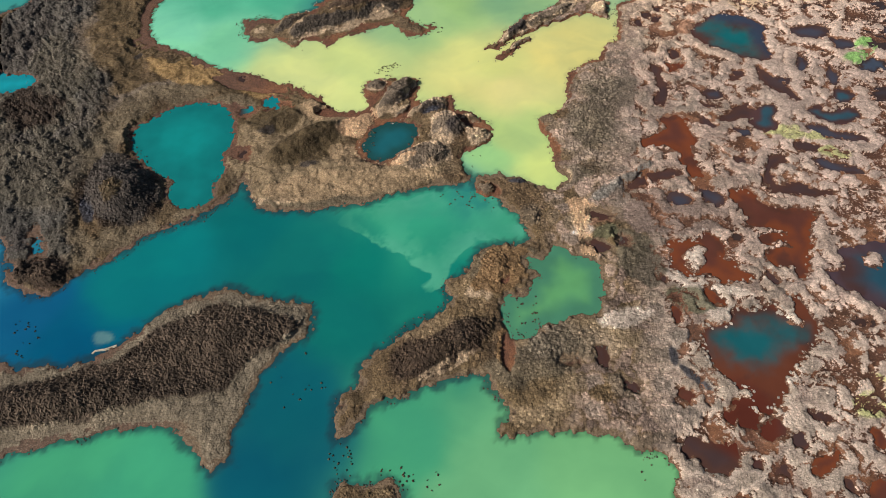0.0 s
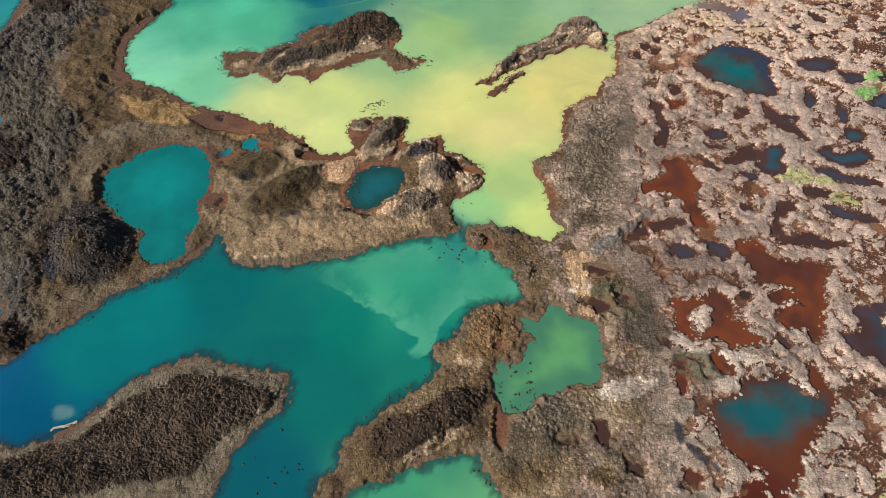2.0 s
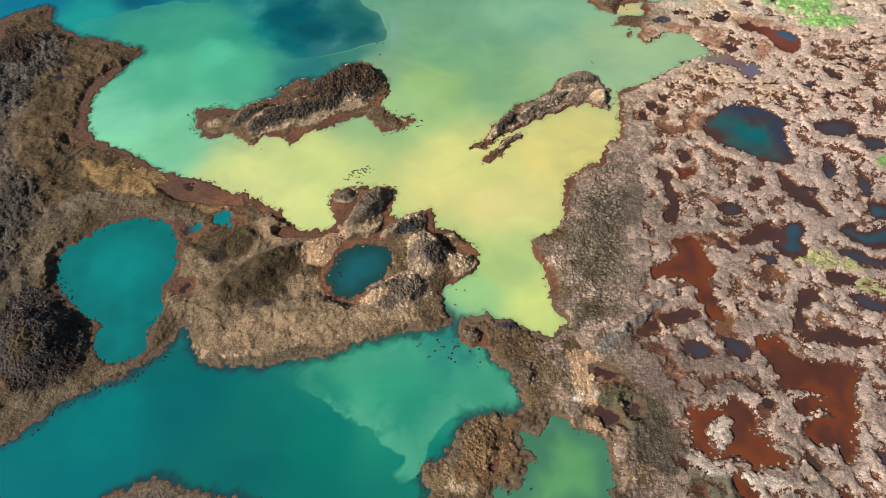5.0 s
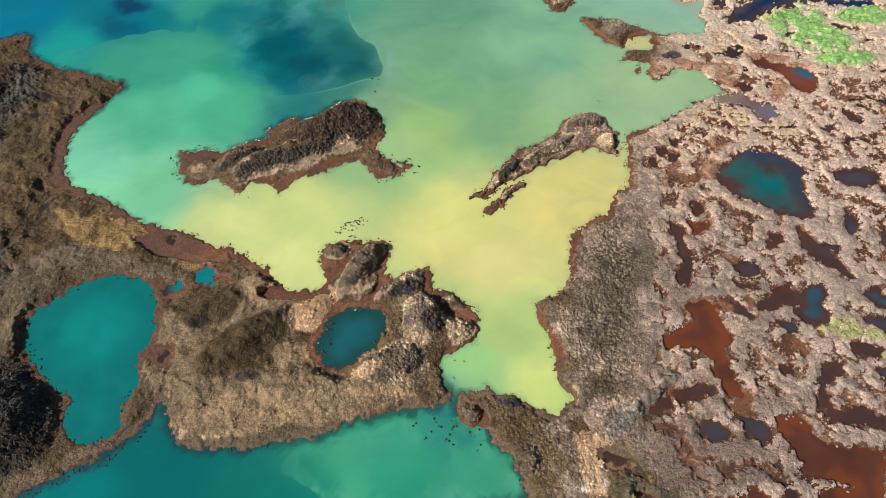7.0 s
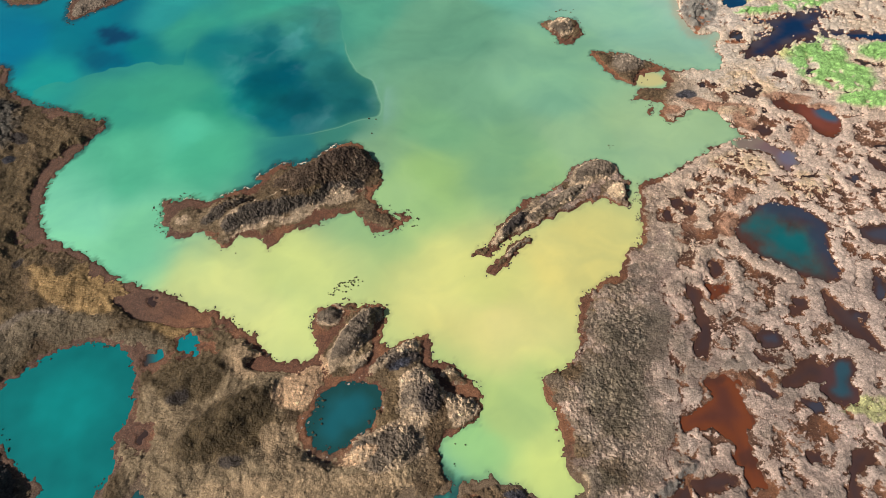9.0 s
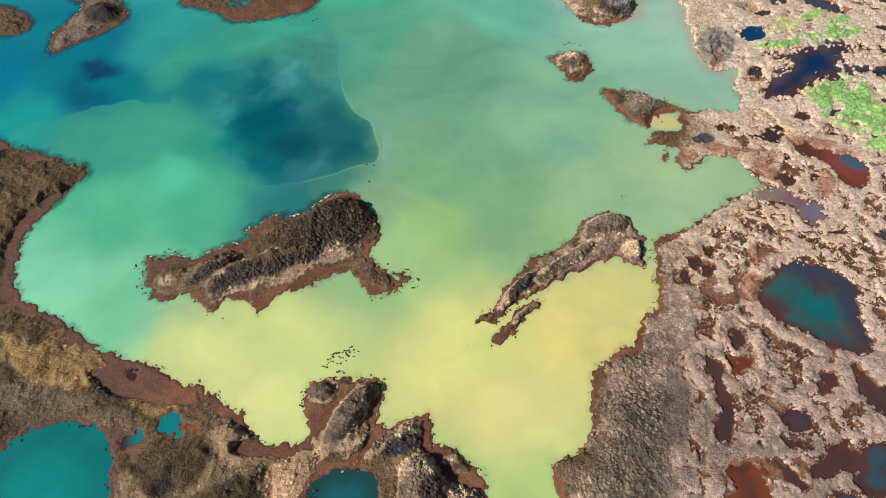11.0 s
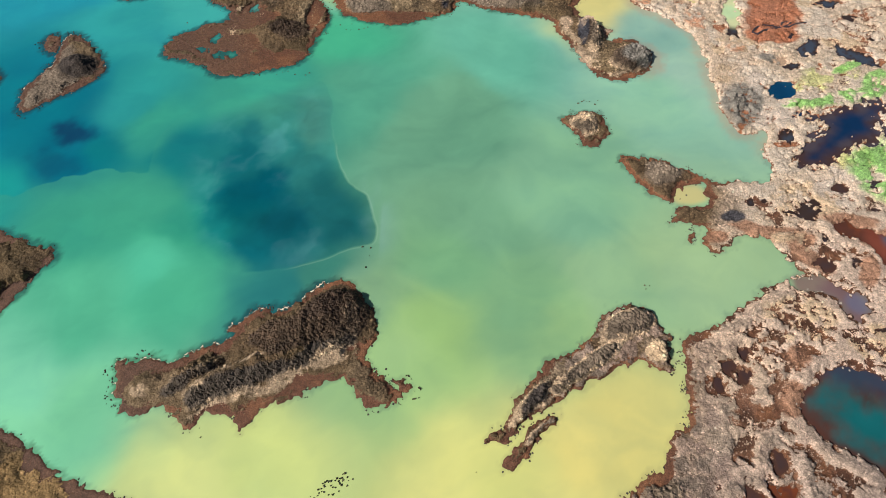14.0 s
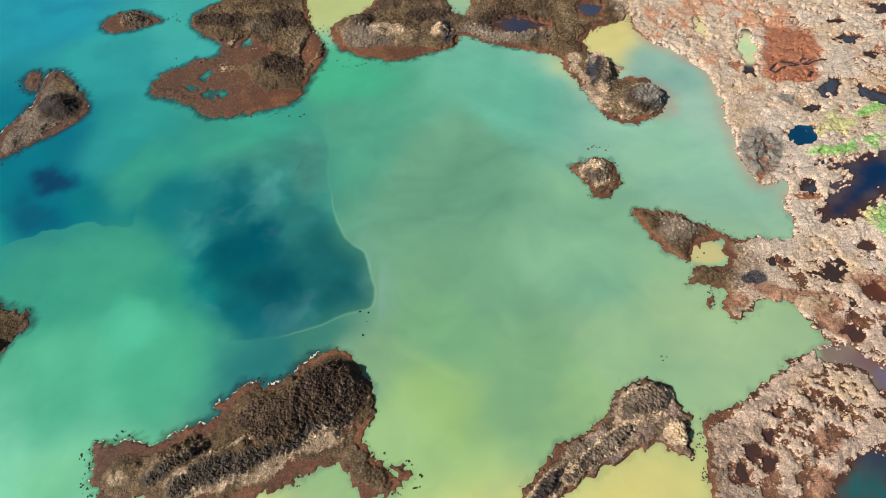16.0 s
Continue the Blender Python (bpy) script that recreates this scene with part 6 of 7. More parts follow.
def carried(rows, x, y):
    """Blends colours between the places where they are known."""
    total, weight = np.zeros((len(x), 3)), np.zeros(len(x))
    for px, py, r, g, b in rows:
        w = 1 / (((x - px) ** 2 + (y - py) ** 2) + 10.0) ** 2.4
        total += w[:, None] * np.array([r, g, b])
        weight += w
    return total / weight[:, None]


def toned(c, x, y):
    """What sun and sky leave of the water's colour, with faint veils."""
    hx, hy = x + 14 * (layered(x, y, 14, 4, 141) - 0.5), y + 14 * (layered(x, y, 14, 4, 143) - 0.5)
    gx, gy = x + 7 * (layered(x, y, 8, 4, 93) - 0.5), y + 7 * (layered(x, y, 8, 4, 95) - 0.5)
    c = c * (1 + 0.35 * (layered(hx, hy * 1.6, 13, 6, 145, 0.58) - 0.5)[:, None] * np.array((1.4, 1.0, 0.4)))
    pale, yellow = step(0.03, 0.2, c[:, 0]), step(0.3, 0.7, c[:, 0])
    # pale water's green is lifted for haze and sky reflection, put into the colour
    c = c * np.column_stack([1.02 - 0.08 * yellow, 0.90 + 0.05 * pale - 0.04 * yellow, 0.92 + 0.40 * pale])
    return c * (0.90 + 0.20 * layered(gx, gy, 12, 5, 73))[:, None]


def lake_fronts(x, y):
    """Metres inside the two bodies of other water, and how pale their rims are."""
    fx, fy = x + 3.0 * (layered(x, y, 5, 4, 63) - 0.5), y + 3.0 * (layered(x, y, 5, 4, 65) - 0.5)
    plume = inside(PLUME, x + 0.3 * (fx - x), y + 0.3 * (fy - y), 14, 3)
    drift = inside(DRIFT, fx, fy, 14, 2)
    right = step(-34, -26, x) * step(74, 66, y) * step(0.30, 0.66, layered(x, y, 6, 3, 99)) * (plume > drift)
    mouth = inside(INFLOW, x + 1.1 * (fx - x) + 1.2 * (layered(x, y, 1.8, 3, 109) - 0.5), y + 1.1 * (fy - y) + 1.2 * (layered(x, y, 1.8, 3, 111) - 0.5), 14, 2)
    return plume, drift, mouth, np.maximum(right, 0.45 * (drift >= plume) * step(60, 64, y)) * (y > 0)


def plume_colour(x, y, c):
    """The dark teal water that pushes in from the west, fading away behind its front."""
    hx, hy = x + 10 * (layered(x, y, 11, 5, 141, 0.55) - 0.5), y + 10 * (layered(x, y, 11, 5, 143, 0.55) - 0.5)
    inner = carried(PLUME_TINT, hx, hy)
    smoke = layered(x + 9 * (layered(x, y, 7, 4, 171) - 0.5), y + 9 * (layered(x, y, 7, 4, 173) - 0.5), 9, 5, 147, 0.55)
    inner = inner * (1.14 + 0.75 * (smoke - 0.5))[:, None] + 0.022 * step(0.48, 0.75, smoke)[:, None]
    return c + (inner - c) * step(0, 11, inside(VEILED, hx, hy, 14))[:, None]


def lake_colour(x, y, d):
    """Blends what the lake carries from place to place, with drifting borders."""
    ux = x + 9 * (layered(x, y, 16, 4, 61) - 0.5)
    uy = y + 9 * (layered(x, y, 16, 4, 67) - 0.5)
    c = carried(TINT, ux, uy)
    fx, fy = x + 3.0 * (layered(x, y, 7, 3, 63) - 0.5), y + 3.0 * (layered(x, y, 7, 3, 65) - 0.5)
    gx, gy = x + 7 * (layered(x, y, 8, 4, 93) - 0.5), y + 7 * (layered(x, y, 8, 4, 95) - 0.5)
    drift = inside(DRIFT, fx, fy, 14)
    c = blend(c, (0.006, 0.200, 0.215), 0.75 * step(-8, -0.3, drift) * step(62, 66, gy))
    front = inside(PLUME, fx, fy, 14)
    streaks = np.exp(-(np.minimum(front + 0.4, 0) / 3.0) ** 2) * step(-17, -13, x) * step(0.5, 0.9, soft(x * 1.0, y * 0.18, 1.6, 97))
    c = blend(c, (0.26, 0.48, 0.33), 0.3 * streaks)
    ochre = step(40, 48, x) * step(56, 64, y) * step(-3.6, -0.2, d + 3 * (layered(x, y, 6, 4, 87) - 0.5))
    c = blend(c, (0.480, 0.270, 0.130), 0.42 * ochre)
    # dark shore band: bed showing through and shore shadow, both put into the colour
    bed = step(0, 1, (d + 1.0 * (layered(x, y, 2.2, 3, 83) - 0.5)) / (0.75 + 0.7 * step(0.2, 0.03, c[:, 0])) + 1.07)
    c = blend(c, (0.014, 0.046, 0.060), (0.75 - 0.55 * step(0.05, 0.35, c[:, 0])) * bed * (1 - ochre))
    for row, tone in ((SPOTS[0], 0.85), (SPOTS[1], 0.35)):
        o = oval(row, fx, fy) + 1.2 * (layered(x, y, 3.0, 4, 89) - 0.5)
        c = blend(c, (0.004, 0.045, 0.110), tone * step(-0.5, 0.45, o))
    c = blend(c, (0.240, 0.430, 0.270), 0.38 * step(-0.1, 0.5, oval(SPOTS[2], fx, fy) + 1.5 * (layered(x, y, 1.8, 4, 88) - 0.5)))
    c = blend(c, (0.640, 0.560, 0.160), 0.8 * step(-0.25, 0.35, oval(SPOTS[3], fx, fy)))
    creek = inside(SHORES["p_creek"], fx, fy)
    c = blend(c, (0.210, 0.120, 0.085), 0.85 * step(-1.2, 0.6, creek))
    c = blend(c, (0.170, 0.110, 0.085), 0.85 * step(7.0, 4.5, np.hypot(x - CREEK_POOL[0], y - CREEK_POOL[1])))
    return blend(c, (0.140, 0.160, 0.185), 0.7 * step(2.6, 1.0, np.hypot(x - CREEK_POOL[0], y - CREEK_POOL[1])))


def pool_colour(x, y, d):
    """Peaty brown at the rim, bluer or redder in the middle, as each pool has it."""
    fray = 0.9 * (layered(x, y, 2.5, 4, 43) - 0.5)
    c = np.tile(np.array((0.046, 0.029, 0.025)), (len(x), 1))
    c = blend(c, (0.040, 0.042, 0.052), step(0.3, 1.3, -d + fray))
    c = blend(c, (0.055, 0.075, 0.110), 0.7 * step(60, 76, x) * step(0.2, 1.0, -d + fray))
    c = blend(c, (0.095, 0.036, 0.024), 0.5 * step(0.55, 0.62, layered(x, y, 12, 2, 47)) * step(70, 55, x))
    for name, rim, core in POND_TINT:
        deep = inside(SHORES[name], x, y)
        most = max(deep.max(), 0.5)
        c = blend(c, rim, step(-2.0, -0.2, deep))
        c = blend(c, (0.062, 0.030, 0.024), 0.75 * step(-0.5, 0.2, deep) * step(0.46, 0.62, layered(x, y, 4.0, 4, 59)) * (rim[0] > rim[2]))
        if name not in CORES:
            c = blend(c, core, step(0.12, 0.85, (deep + 2.2 * fray) / most))
        else:
            c = blend(c, core, step(-0.35, 0.85, oval(CORES[name], x, y) + 1.3 * (layered(x, y, 4, 5, 103, 0.62) - 0.5)) * step(-0.3, 1.2, deep))
    deep = inside(SHORES["p_blue"], x, y)
    c = blend(c, (0.030, 0.048, 0.080), 0.85 * step(-0.5, 0.2, deep) * step(4.5, 1.2, deep + 3 * fray) * step(0, 6, (x - 61) + 0.7 * (y - 8) + 3 * fray))
    for (px, py), rim, core in POOL_TINT:
        near = np.sqrt((x - px) ** 2 + (y - py) ** 2)
        c = blend(c, rim, step(7, 4.5, near))
        c = blend(c, core, step(3.6, 1.5, near + fray) * step(-0.2, 0.6, -d))
    return c * (0.85 + 0.3 * layered(x, y, 3, 4, 49))[:, None]


def pools_apart(wet, nx, ny):
    """Numbers every body of water that hangs together."""
    label, sizes = np.full(nx * ny, -1), []
    flat, seen = wet.tolist(), [False] * (nx * ny)
    for s in np.flatnonzero(wet).tolist():
        if seen[s]:
            continue
        body, seen[s] = [s], True
        for p in body:
            i, j = p % nx, p // nx
            for q, ok in ((p - 1, i > 0), (p + 1, i < nx - 1), (p - nx, j > 0), (p + nx, j < ny - 1)):
                if ok and flat[q] and not seen[q]:
                    seen[q] = True
                    body.append(q)
        label[body] = len(sizes)
        sizes.append(len(body))
    return label, sizes


label, sizes = pools_apart(wide < -0.03, NX, NY)
spread = label.reshape(NY, NX).copy()
for _ in range(3):
    for dx, dy in ((1, 0), (-1, 0), (0, 1), (0, -1)):
        moved = np.roll(np.roll(spread, dx, 1), dy, 0)
        spread = np.where(spread < 0, moved, spread)
spread = spread.ravel()
lake = int(np.argmax(sizes))
flat_water = np.column_stack([wx, wy, np.zeros(len(wx))])
for n, size in enumerate(sizes):
    mine = spread == n
    keep = mine[wq].all(1)
    if size < 4 or not keep.any():
        continue
    colour = np.zeros((len(wx), 3))
    px, py = wx[mine], wy[mine]
    if n == lake:
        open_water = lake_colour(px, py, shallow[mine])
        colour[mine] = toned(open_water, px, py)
    else:
        colour[mine] = pool_colour(px, py, wide[mine])
    co, q, c = picked(flat_water, wq, keep, colour)
    name = "water" if n == lake else "pond"
    pond = new(name, mesh_of(name, co, q, c))
    pond.data.materials.append(LAKE_WATER if n == lake else MILKY)
    if n == lake:
        plume, drift, mouth, rim = lake_fronts(px, py)
        other = blend(open_water, (0.048, 0.370, 0.240), 0.55 * step(34, 58, py))
        other = other + (plume_colour(px, py, open_water) - other) * step(-1, 7, plume - np.maximum(drift, -3))[:, None] ** 0.7
        wisps = layered(px + 5 * (layered(px, py, 4, 4, 101, 0.6) - 0.5), py + 5 * (layered(px, py, 4, 4, 105, 0.6) - 0.5), 6, 5, 107, 0.6)
        fresh = blend(blend(open_water, (0.045, 0.36, 0.215), 0.20 + 0.55 * step(0.36, 0.62, wisps)), (0.085, 0.42, 0.250), 0.65 * step(0.40, 0.64, wisps) * np.exp(-(np.maximum(mouth, 0) / 2.6) ** 2))
        fresh = open_water + (fresh - open_water) * step(-25, -13, px)[:, None]
        other = np.where((mouth > -12)[:, None], fresh, other)
        spread_out = np.zeros((len(wx), 5))
        spread_out[mine] = np.column_stack([toned(other, px, py), np.maximum(np.maximum(plume, drift), mouth), rim])
        values = picked(flat_water, wq, keep, spread_out)[2]
        more = pond.data.attributes.new("inner", "FLOAT_COLOR", "POINT")
        more.data.foreach_set("color", np.column_stack([values[:, :3], np.ones(len(values))]).astype(np.float32).ravel())
        for at_name, column in (("front", 3), ("rim", 4)):
            more = pond.data.attributes.new(at_name, "FLOAT", "POINT")
            more.data.foreach_set("value", values[:, column].astype(np.float32))
        tagged(pond, "milky lake water, yellow, green and deep teal", "lake", kind="structure")
    else:
        rusty = c[:, 0].mean() > c[:, 2].mean()
        tagged(pond, "rust-brown bog pool among tussocks" if rusty else "blue-green bog pond among tussocks", "pond", kind="structure")

# ---- tussocks ----
TUSSOCK = plant_material("tussock_blades", rough=0.85, low=0.7, high=1.3, grain=1.5, bump=0.0)


def tufts(x, y, z, colour, reach, tall, points, seed):
    """Pointed tufts round the given places, star-shaped from above: corners, faces and colours."""
    rng = np.random.default_rng(seed)
    n, k = len(x), 2 * points
    turn = np.arange(k)[None] * 2 * np.pi / k + rng.uniform(0, 6.3, (n, 1)) + rng.uniform(-0.2, 0.2, (n, k))
    out = reach[:, None] * np.where(np.arange(k) % 2, 0.72, 1.0)[None] * rng.uniform(0.72, 1.28, (n, k))
    low = np.where(np.arange(k) % 2, -0.12, 0.10)[None] * tall[:, None] + tall[:, None] * rng.uniform(-0.15, 0.2, (n, k)) - 0.03
    ring = np.stack([x[:, None] + out * np.cos(turn), y[:, None] + out * np.sin(turn), z[:, None] + low], -1)
    lean = rng.uniform(-0.3, 0.3, (2, n)) * reach
    top = np.stack([x + lean[0], y + lean[1], z + tall], -1)[:, None]
    co = np.concatenate([ring, top], 1).reshape(-1, 3)
    i = (np.arange(n) * (k + 1))[:, None] + np.arange(k)[None]
    nxt = (np.arange(n) * (k + 1))[:, None] + (np.arange(k)[None] + 1) % k
    tri = np.stack([i, nxt, np.broadcast_to((np.arange(n) * (k + 1) + k)[:, None], i.shape)], -1).reshape(-1, 3)
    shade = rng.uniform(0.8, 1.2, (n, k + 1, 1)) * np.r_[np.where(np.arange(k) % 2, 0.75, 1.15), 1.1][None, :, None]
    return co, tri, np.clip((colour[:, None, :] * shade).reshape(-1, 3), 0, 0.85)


def strewn(lo, hi, per_metre, seed):
    """Places at even, jittered distances."""
    rng = np.random.default_rng(seed)
    gap = per_metre ** -0.5
    x, y = (v.ravel() for v in np.meshgrid(np.arange(lo[0], hi[0], gap), np.arange(lo[1], hi[1], gap)))
    return x + rng.uniform(-0.55, 0.55, len(x)) * gap, y + rng.uniform(-0.55, 0.55, len(x)) * gap, rng


def lumpiness(x, y, d):
    """How tall the tufts stand: heather and mounds are lumpy, grass and sedge lie flatter."""
    k = np.full(len(x), 0.42)
    for row in MOUNDS + KNOLLS + RIDGES[:9]:
        near = (np.abs(x - row[0]) < row[2] * 2) & (np.abs(y - row[1]) < row[2] * 2)
        k[near] = np.maximum(k[near], 0.42 + 0.6 * step(-0.1, 0.2, oval(row, x[near], y[near])))
    k = np.maximum(k, 0.42 + 0.5 * np.maximum(cover_share("grey", x, y) * (0.3 + 0.7 * (x > 0)), heathery(x, y)))
    return k * (0.4 + 0.6 * step(0.3, 2.5, d)) * (1 - 0.6 * calm(x, y))


def grow(name, lo, hi, names, per_metre, blades, seed, parent=None, label="", near=0.12, far=99.0, reach=0.38, tall=0.22):
    """One mesh of tufts on the land of the named outlines, between near and far metres from its shore."""
    x, y, rng = strewn(lo, hi, per_metre, seed)
    d = shore_distance(x, y, names)
    up = upland(x, y, d)
    ok = (d > near) & (d < far) & (cover_share("redmud", x, y) < 0.4) & ((up > 0.15) | (far < 2)) & in_reach(x, y)
    ok &= rng.random(len(x)) < 1 - 0.6 * marsh_share(x, y) - 0.65 * calm(x, y)
    x, y, d = x[ok], y[ok], d[ok]
    if not len(x):
        return None
    size = rng.uniform(0.55, 1.3, len(x)) * (0.55 + 0.45 * step(0.2, 2.0, d)) * (1 - 0.45 * marsh_share(x, y))
    lump = lumpiness(x, y, d)
    heavy = np.where(rng.random(len(x)) < 0.08, rng.uniform(1.2, 1.5, len(x)), rng.uniform(0.75, 1.15, len(x)))
    heavy = 1 + (heavy - 1) * (1 - 0.65 * calm(x, y))
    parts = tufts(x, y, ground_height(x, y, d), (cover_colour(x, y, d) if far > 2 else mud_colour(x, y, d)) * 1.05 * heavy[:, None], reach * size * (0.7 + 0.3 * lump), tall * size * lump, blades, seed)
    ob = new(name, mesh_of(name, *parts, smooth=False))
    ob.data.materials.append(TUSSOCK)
    ob.parent = parent
    return tagged(ob, label, "" if parent else "grass", kind="stuff")


grow("tussock_grass", (-115, -95), (115, 129), MAINLAND, 3.8, 5, 301, None, "brown, grey and tan tussock grass and heather on the bog")
for n, name in enumerate(ISLANDS):
    lo, hi = np.min(SHORES[name], 0) - 2, np.max(SHORES[name], 0) + 2
    grow("heather", lo, hi, (name,), 6.5, 5, 400 + n, ISLES[name], "dry heather and tussock grass", near=0.8)
    grow("shore_sedge", lo, hi, (name,), 3.5, 4, 430 + n, ISLES[name], "rust-brown shore sedge", near=-0.12, far=0.8, reach=0.26)



def drowned_sedge():
    """Small dark tufts that stand in the shallows, thick in some bays and absent in others."""
    rng = np.random.default_rng(471)
    x, y = rng.uniform(-100, 100, 260000), rng.uniform(-90, 125, 260000)
    d = np.maximum(shore_distance(x, y, MAINLAND), shore_distance(x, y, ISLANDS))
    thick = layered(x, y, 9, 3, 473)
    reach_out = 0.35 + 1.2 * step(0.52, 0.74, thick)
    ok = (d < 0.02) & (d > -reach_out) & (rng.random(len(x)) < 0.8 * (1 - np.clip(-d / reach_out, 0, 1)) + 0.1) & in_reach(x, y) & (layered(x, y, 1.6, 3, 477) > 0.47) & (marsh_share(x, y) < 0.5)
    x, y = x[ok], y[ok]
    size = rng.uniform(0.07, 0.22, len(x))
    brown = np.array((0.062, 0.054, 0.044))[None] * rng.uniform(0.6, 1.6, (len(x), 1))
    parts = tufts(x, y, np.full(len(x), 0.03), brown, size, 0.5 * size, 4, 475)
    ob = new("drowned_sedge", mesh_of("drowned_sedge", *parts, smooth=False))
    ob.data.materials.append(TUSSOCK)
    tagged(ob, "dark brown sedge tufts drowned in the shallows", "sedge", kind="stuff")


drowned_sedge()

# ---- drowned sedge, foam and sand in the water ----
def rafts(name, places, label, seed):
    """Clumps of drowned sedge in the water: each a ragged low mound with a star-shaped rim."""
    for n, (cx, cy, r) in enumerate(places):
        rng = np.random.default_rng(seed + n)
        k = 14
        a = np.arange(k) * 2 * np.pi / k + rng.uniform(-0.15, 0.15, k)
        rad = r * np.where(np.arange(k) % 2, 0.78, 1.08) * rng.uniform(0.65, 1.3, k)
        ring = np.column_stack([rad * np.cos(a), rad * np.sin(a), np.full(k, -0.15)])
        brow = np.column_stack([0.55 * rad * np.cos(a), 0.55 * rad * np.sin(a), rng.uniform(0.02, 0.3, k) * (0.4 + r)])
        co = np.concatenate([ring, brow, [[0, 0, 0.14]]])
        tri = [(i, (i + 1) % k, k + i) for i in range(k)] + [((i + 1) % k, k + (i + 1) % k, k + i) for i in range(k)]
        tri += [(k + i, k + (i + 1) % k, 2 * k) for i in range(k)]
        brown = np.array((0.100, 0.086, 0.052)) * rng.uniform(0.6, 1.5) * rng.uniform(0.7, 1.3, (len(co), 1))
        clump = new(name, mesh_of(name, co, tri, brown, smooth=False))
        clump.location = (cx, cy, 0)
        clump.data.materials.append(SEDGE)
        tagged(clump, label, "sedge", group="drowned sedge clumps")


def scattered(region, count, seed, low=0.08, high=0.26):
    """Places inside an oval region that lie in the lake."""
    rng = np.random.default_rng(seed)
    cx, cy, a, b, turn = region
    out = []
    c, s = math.cos(radians(turn)), math.sin(radians(turn))
    while len(out) < count:
        t, q = rng.uniform(0, 2 * np.pi), math.sqrt(rng.random())
        u, v = a * q * math.cos(t), b * q * math.sin(t)
        out.append((cx + u * c - v * s, cy + u * s + v * c, rng.uniform(low, high)))
    d = np.maximum(*(shore_distance(np.array([p[0] for p in out]), np.array([p[1] for p in out]), names) for names in (MAINLAND, ISLANDS)))
    return [p for p, far in zip(out, d) if far < -0.1]


for n, (region, count) in enumerate(CLUMPS):
    rafts("sedge_clump", scattered(region, count, 500 + n), "dark brown drowned sedge clump standing in shallow water", 600 + 40 * n)

FOAM = material("dry_foam")
FOAM[3].inputs["Base Color"].default_value, FOAM[3].inputs["Roughness"].default_value = (0.80, 0.68, 0.50, 1), 0.8
foam_noise = FOAM[1].new("ShaderNodeTexNoise")
foam_noise.inputs["Scale"].default_value = 6
foam_bump = FOAM[1].new("ShaderNodeBump")
foam_bump.inputs["Distance"].default_value = 0.05
FOAM[2].new(foam_noise.outputs["Fac"], foam_bump.inputs["Height"])
FOAM[2].new(foam_bump.outputs["Normal"], FOAM[3].inputs["Normal"])


def foam_line(name, lo, hi, names, side, seed, label):
    """A thin raised line of foam where the wind drives it on the named shore."""
    x, y, q = sheet(np.arange(lo[0], hi[0], 0.09), np.arange(lo[1], hi[1], 0.09))
    d = shore_distance(x, y, names)
    e = 0.4
    up = shore_distance(x + e * side[0], y + e * side[1], names) - d
    mask = (d > -0.20) & (d < 0.02) & (up < -0.06) & (layered(x, y, 2.6, 2, seed) > 0.30)
    z = 0.02 + 0.05 * soft(x, y, 0.3, seed)
    keep = mask[q].all(1)
    if keep.any():
        co, q, _ = picked(np.column_stack([x, y, z]), q, keep, np.zeros((len(x), 3)))
        ob = new(name, mesh_of(name, co, q))
        ob.data.materials.append(FOAM[0])
        tagged(ob, label, "foam", kind="stuff")


lo, hi = np.min(SHORES["long_isle"], 0), np.max(SHORES["long_isle"], 0)
foam_line("shore_foam", (lo[0] - 1, lo[1] + 5), (hi[0] - 12, hi[1] + 1), ("long_isle",), (-0.4, 0.9), 211, "cream-white foam line along the island's shore")
lo, hi = np.min(SHORES["teardrop_isle"], 0), np.max(SHORES["teardrop_isle"], 0)
foam_line("shore_foam", lo - 1, hi + 1, ("teardrop_isle",), (-0.9, 0.4), 213, "thin cream foam line on the island's shore")
# ---- stones ----
def stone_material():
    m, n, ln, bsdf = material("pale_stone")
    pos = n.new("ShaderNodeTexCoord")
    own = n.new("ShaderNodeObjectInfo")
    tex = n.new("ShaderNodeTexNoise")
    tex.inputs["Scale"].default_value, tex.inputs["Detail"].default_value = 7, 6
    ln.new(pos.outputs["Object"], tex.inputs["Vector"])
    ramp = n.new("ShaderNodeValToRGB")
    ramp.color_ramp.elements[0].position, ramp.color_ramp.elements[0].color = 0.3, (0.20, 0.16, 0.13, 1)
    ramp.color_ramp.elements[1].position, ramp.color_ramp.elements[1].color = 0.7, (0.50, 0.43, 0.35, 1)
    ln.new(tex.outputs["Fac"], ramp.inputs["Fac"])
    hue = n.new("ShaderNodeHueSaturation")
    spread = n.new("ShaderNodeMapRange")
    spread.inputs["To Min"].default_value, spread.inputs["To Max"].default_value = 0.75, 1.25
    ln.new(own.outputs["Random"], spread.inputs["Value"])
    ln.new(spread.outputs["Result"], hue.inputs["Value"])
    ln.new(ramp.outputs["Color"], hue.inputs["Color"])
    ln.new(hue.outputs["Color"], bsdf.inputs["Base Color"])
    b = n.new("ShaderNodeBump")
    b.inputs["Distance"].default_value = 0.04
    ln.new(tex.outputs["Fac"], b.inputs["Height"])
    ln.new(b.outputs["Normal"], bsdf.inputs["Normal"])
    bsdf.inputs["Roughness"].default_value = 0.85
    return m


STONE = stone_material()


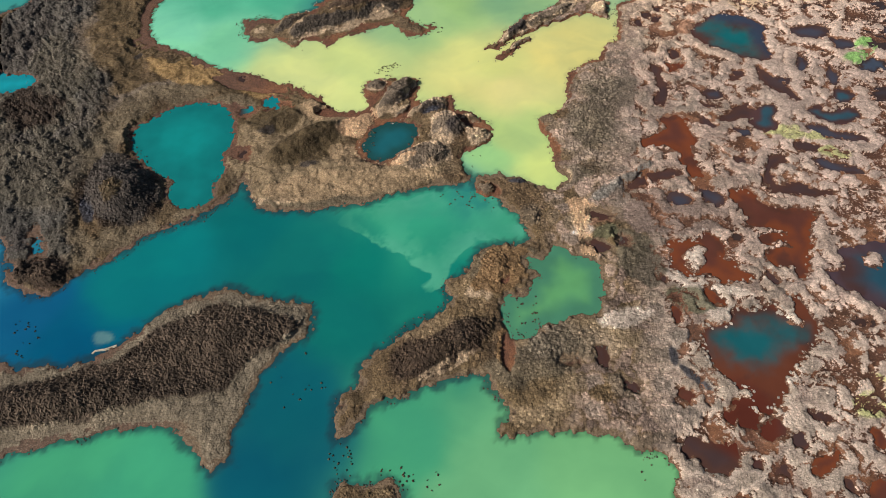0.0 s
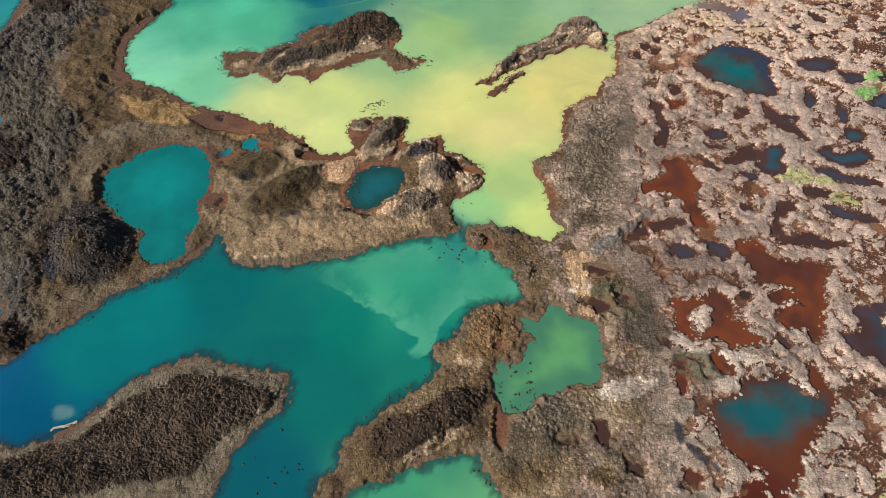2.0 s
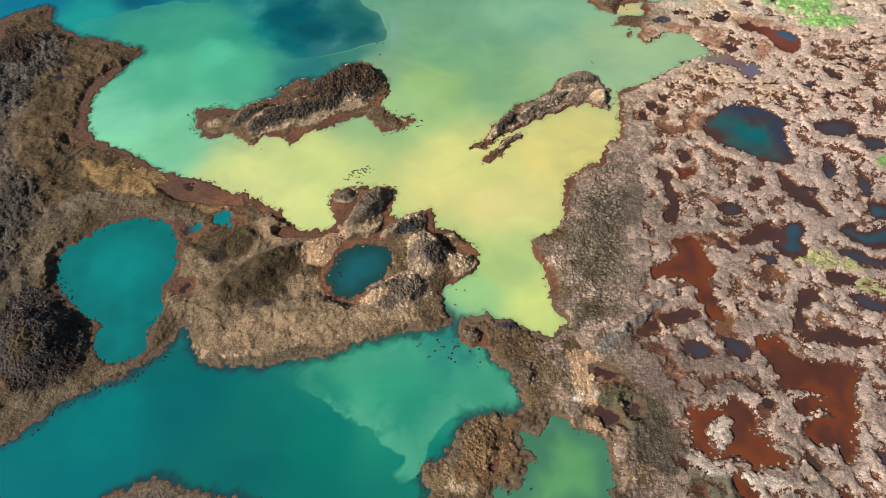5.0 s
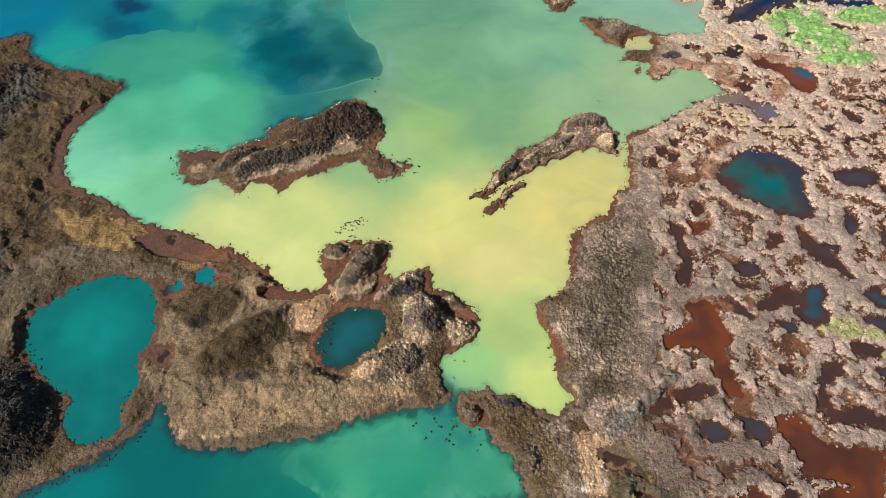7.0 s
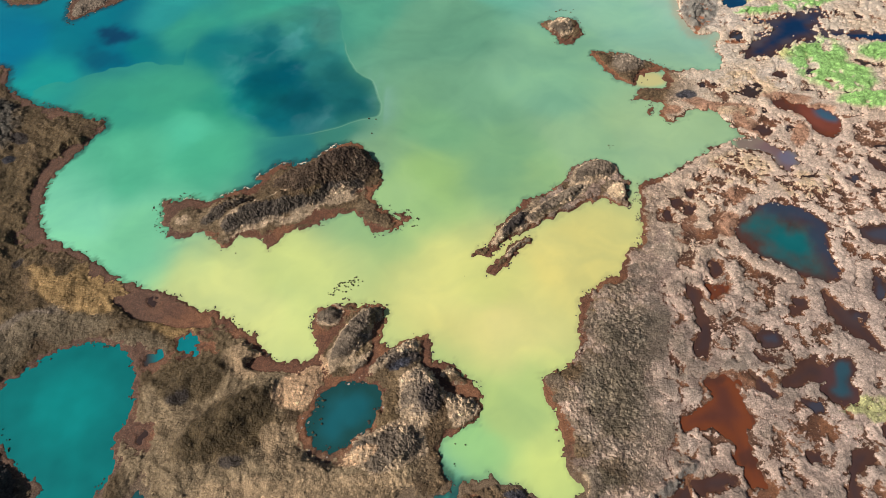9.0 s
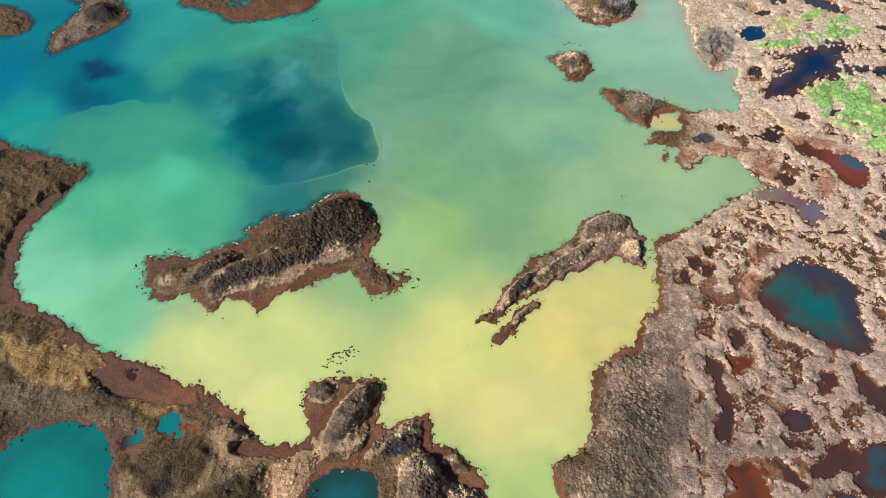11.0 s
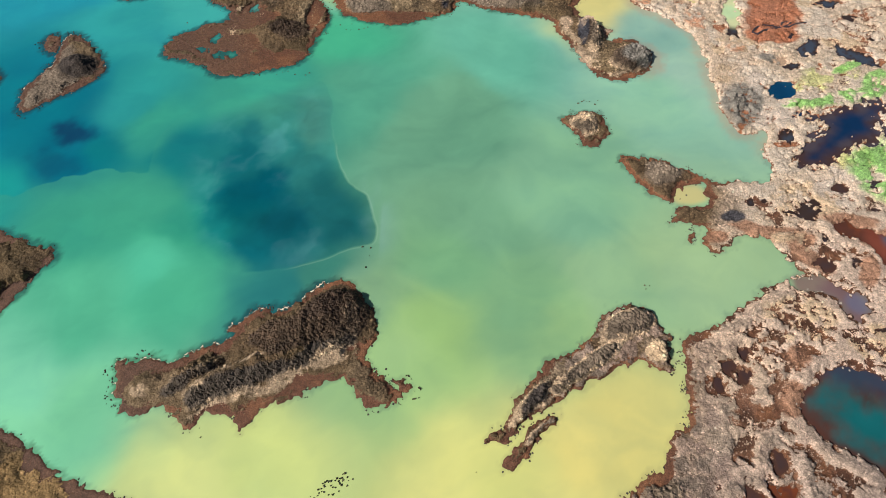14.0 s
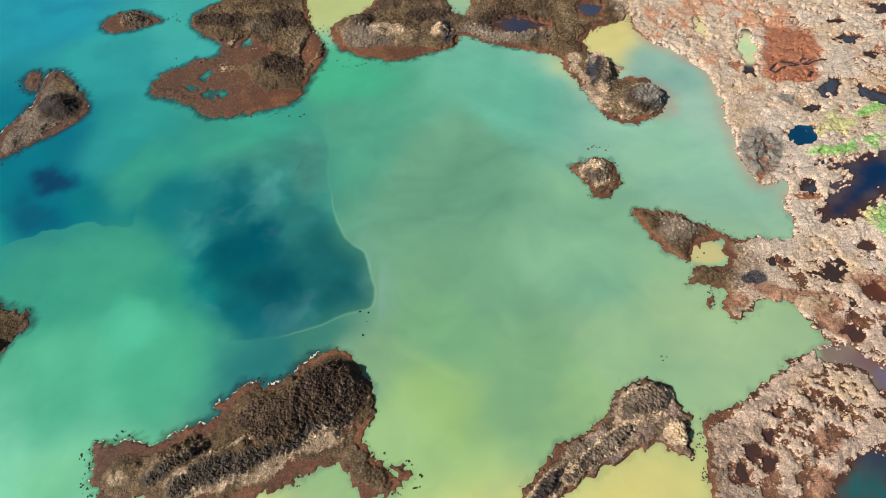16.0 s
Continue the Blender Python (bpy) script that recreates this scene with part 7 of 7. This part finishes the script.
def stone_mesh(seed, flat=0.6):
    bm = bmesh.new()
    bmesh.ops.create_icosphere(bm, subdivisions=2, radius=0.5)
    for v in bm.verts:
        k = 0.75 + 0.5 * noise.noise(v.co * 2.2 + Vector((seed, 0, 0)))
        v.co = Vector((v.co.x * k * 1.2, v.co.y * k, max(v.co.z * k * flat, -0.12)))
    me = bpy.data.meshes.new("stone")
    bm.to_mesh(me)
    bm.free()
    me.materials.append(STONE)
    return me


STONES = [stone_mesh(n * 3.7, 0.55 + 0.12 * n) for n in range(4)]


def put_stones(region, shore, count, seed, low, high, label, group, band=(-0.5, 0.8)):
    """Stones along a pond's rim inside a region."""
    rng = np.random.default_rng(seed)
    cx, cy, a, b = region
    x, y = rng.uniform(cx - a, cx + a, count * 40), rng.uniform(cy - b, cy + b, count * 40)
    deep = inside(SHORES[shore], x, y) if shore else np.zeros(len(x))
    ok = np.flatnonzero((-deep > band[0]) & (-deep < band[1]))[:count]
    d = shore_distance(x[ok], y[ok], MAINLAND)
    z = ground_height(x[ok], y[ok], d)
    for n, i in enumerate(ok):
        ob = new("stone", STONES[int(rng.integers(4))])
        s = rng.uniform(low, high)
        ob.matrix_world = Matrix.Translation((x[i], y[i], max(float(z[n]), 0.0) - 0.02 if z[n] > -0.3 else float(z[n]))) @ Euler((0, 0, rng.uniform(0, 6))).to_matrix().to_4x4() @ Matrix.Diagonal((s, s, s, 1))
        tagged(ob, label, "stone", group=group)


for n, (region, shore, count, low, high) in enumerate(RIMS):
    put_stones(region, shore, count, 700 + n, low, high, "small pale crusted stone at a pool's rim", "pale stones round the pools")


# ---- a dark rill on the orange mud ----
def rill(name, points, wide, stuff, label, category):
    """A winding strip of wet peat or sand, slightly proud of what it lies on."""
    bm = bmesh.new()
    p = [Vector((x, y, 0)) for x, y in points]
    rows = []
    for n, q in enumerate(p):
        along = (p[min(n + 1, len(p) - 1)] - p[max(n - 1, 0)]).normalized()
        side = Vector((-along.y, along.x, 0)) * wide * (0.7 + 0.6 * noise.noise(q * 0.9))
        px, py = np.array([q.x]), np.array([q.y])
        z = max(0.0, float(ground_height(px, py, shore_distance(px, py, MAINLAND))[0])) + (0.12 if stuff is WET else 0.03)
        rows.append([bm.verts.new((q.x + side.x * k, q.y + side.y * k, z + h)) for k, h in ((-1, -0.3), (-0.6, 0.05), (0.6, 0.05), (1, -0.3))])
    for a, b in zip(rows, rows[1:]):
        for i in range(3):
            bm.faces.new((a[i], a[i + 1], b[i + 1], b[i]))
    me = bpy.data.meshes.new(name)
    bm.to_mesh(me)
    bm.free()
    me.materials.append(stuff)
    return tagged(new(name, me), label, category)


WET, wet_nodes, wet_links, wet_bsdf = material("wet_black_peat")
wet_tex = wet_nodes.new("ShaderNodeTexNoise")
wet_tex.inputs["Scale"].default_value = 3
wet_ramp = wet_nodes.new("ShaderNodeValToRGB")
wet_ramp.color_ramp.elements[0].color, wet_ramp.color_ramp.elements[1].color = (0.02, 0.016, 0.02, 1), (0.07, 0.05, 0.06, 1)
wet_links.new(wet_tex.outputs["Fac"], wet_ramp.inputs["Fac"])
wet_links.new(wet_ramp.outputs["Color"], wet_bsdf.inputs["Base Color"])
wet_bsdf.inputs["Roughness"].default_value = 0.35
SAND, sand_nodes, sand_links, sand_bsdf = material("wet_sand")
sand_tex = sand_nodes.new("ShaderNodeTexNoise")
sand_tex.inputs["Scale"].default_value, sand_tex.inputs["Detail"].default_value = 5, 5
sand_ramp = sand_nodes.new("ShaderNodeValToRGB")
sand_ramp.color_ramp.elements[0].position, sand_ramp.color_ramp.elements[1].position = 0.35, 0.65
sand_ramp.color_ramp.elements[0].color, sand_ramp.color_ramp.elements[1].color = (0.26, 0.23, 0.16, 1), (0.56, 0.48, 0.36, 1)
sand_links.new(sand_tex.outputs["Fac"], sand_ramp.inputs["Fac"])
sand_links.new(sand_ramp.outputs["Color"], sand_bsdf.inputs["Base Color"])
sand_bsdf.inputs["Roughness"].default_value = 0.75
for points in RILLS:
    rill("peat_rill", points, 0.35, WET, "dark wet peat rill looping over orange mud", "rill")
rill("sand_spit", SPIT, 0.45, SAND, "narrow cream sand spit at the dark island's shore", "sand")
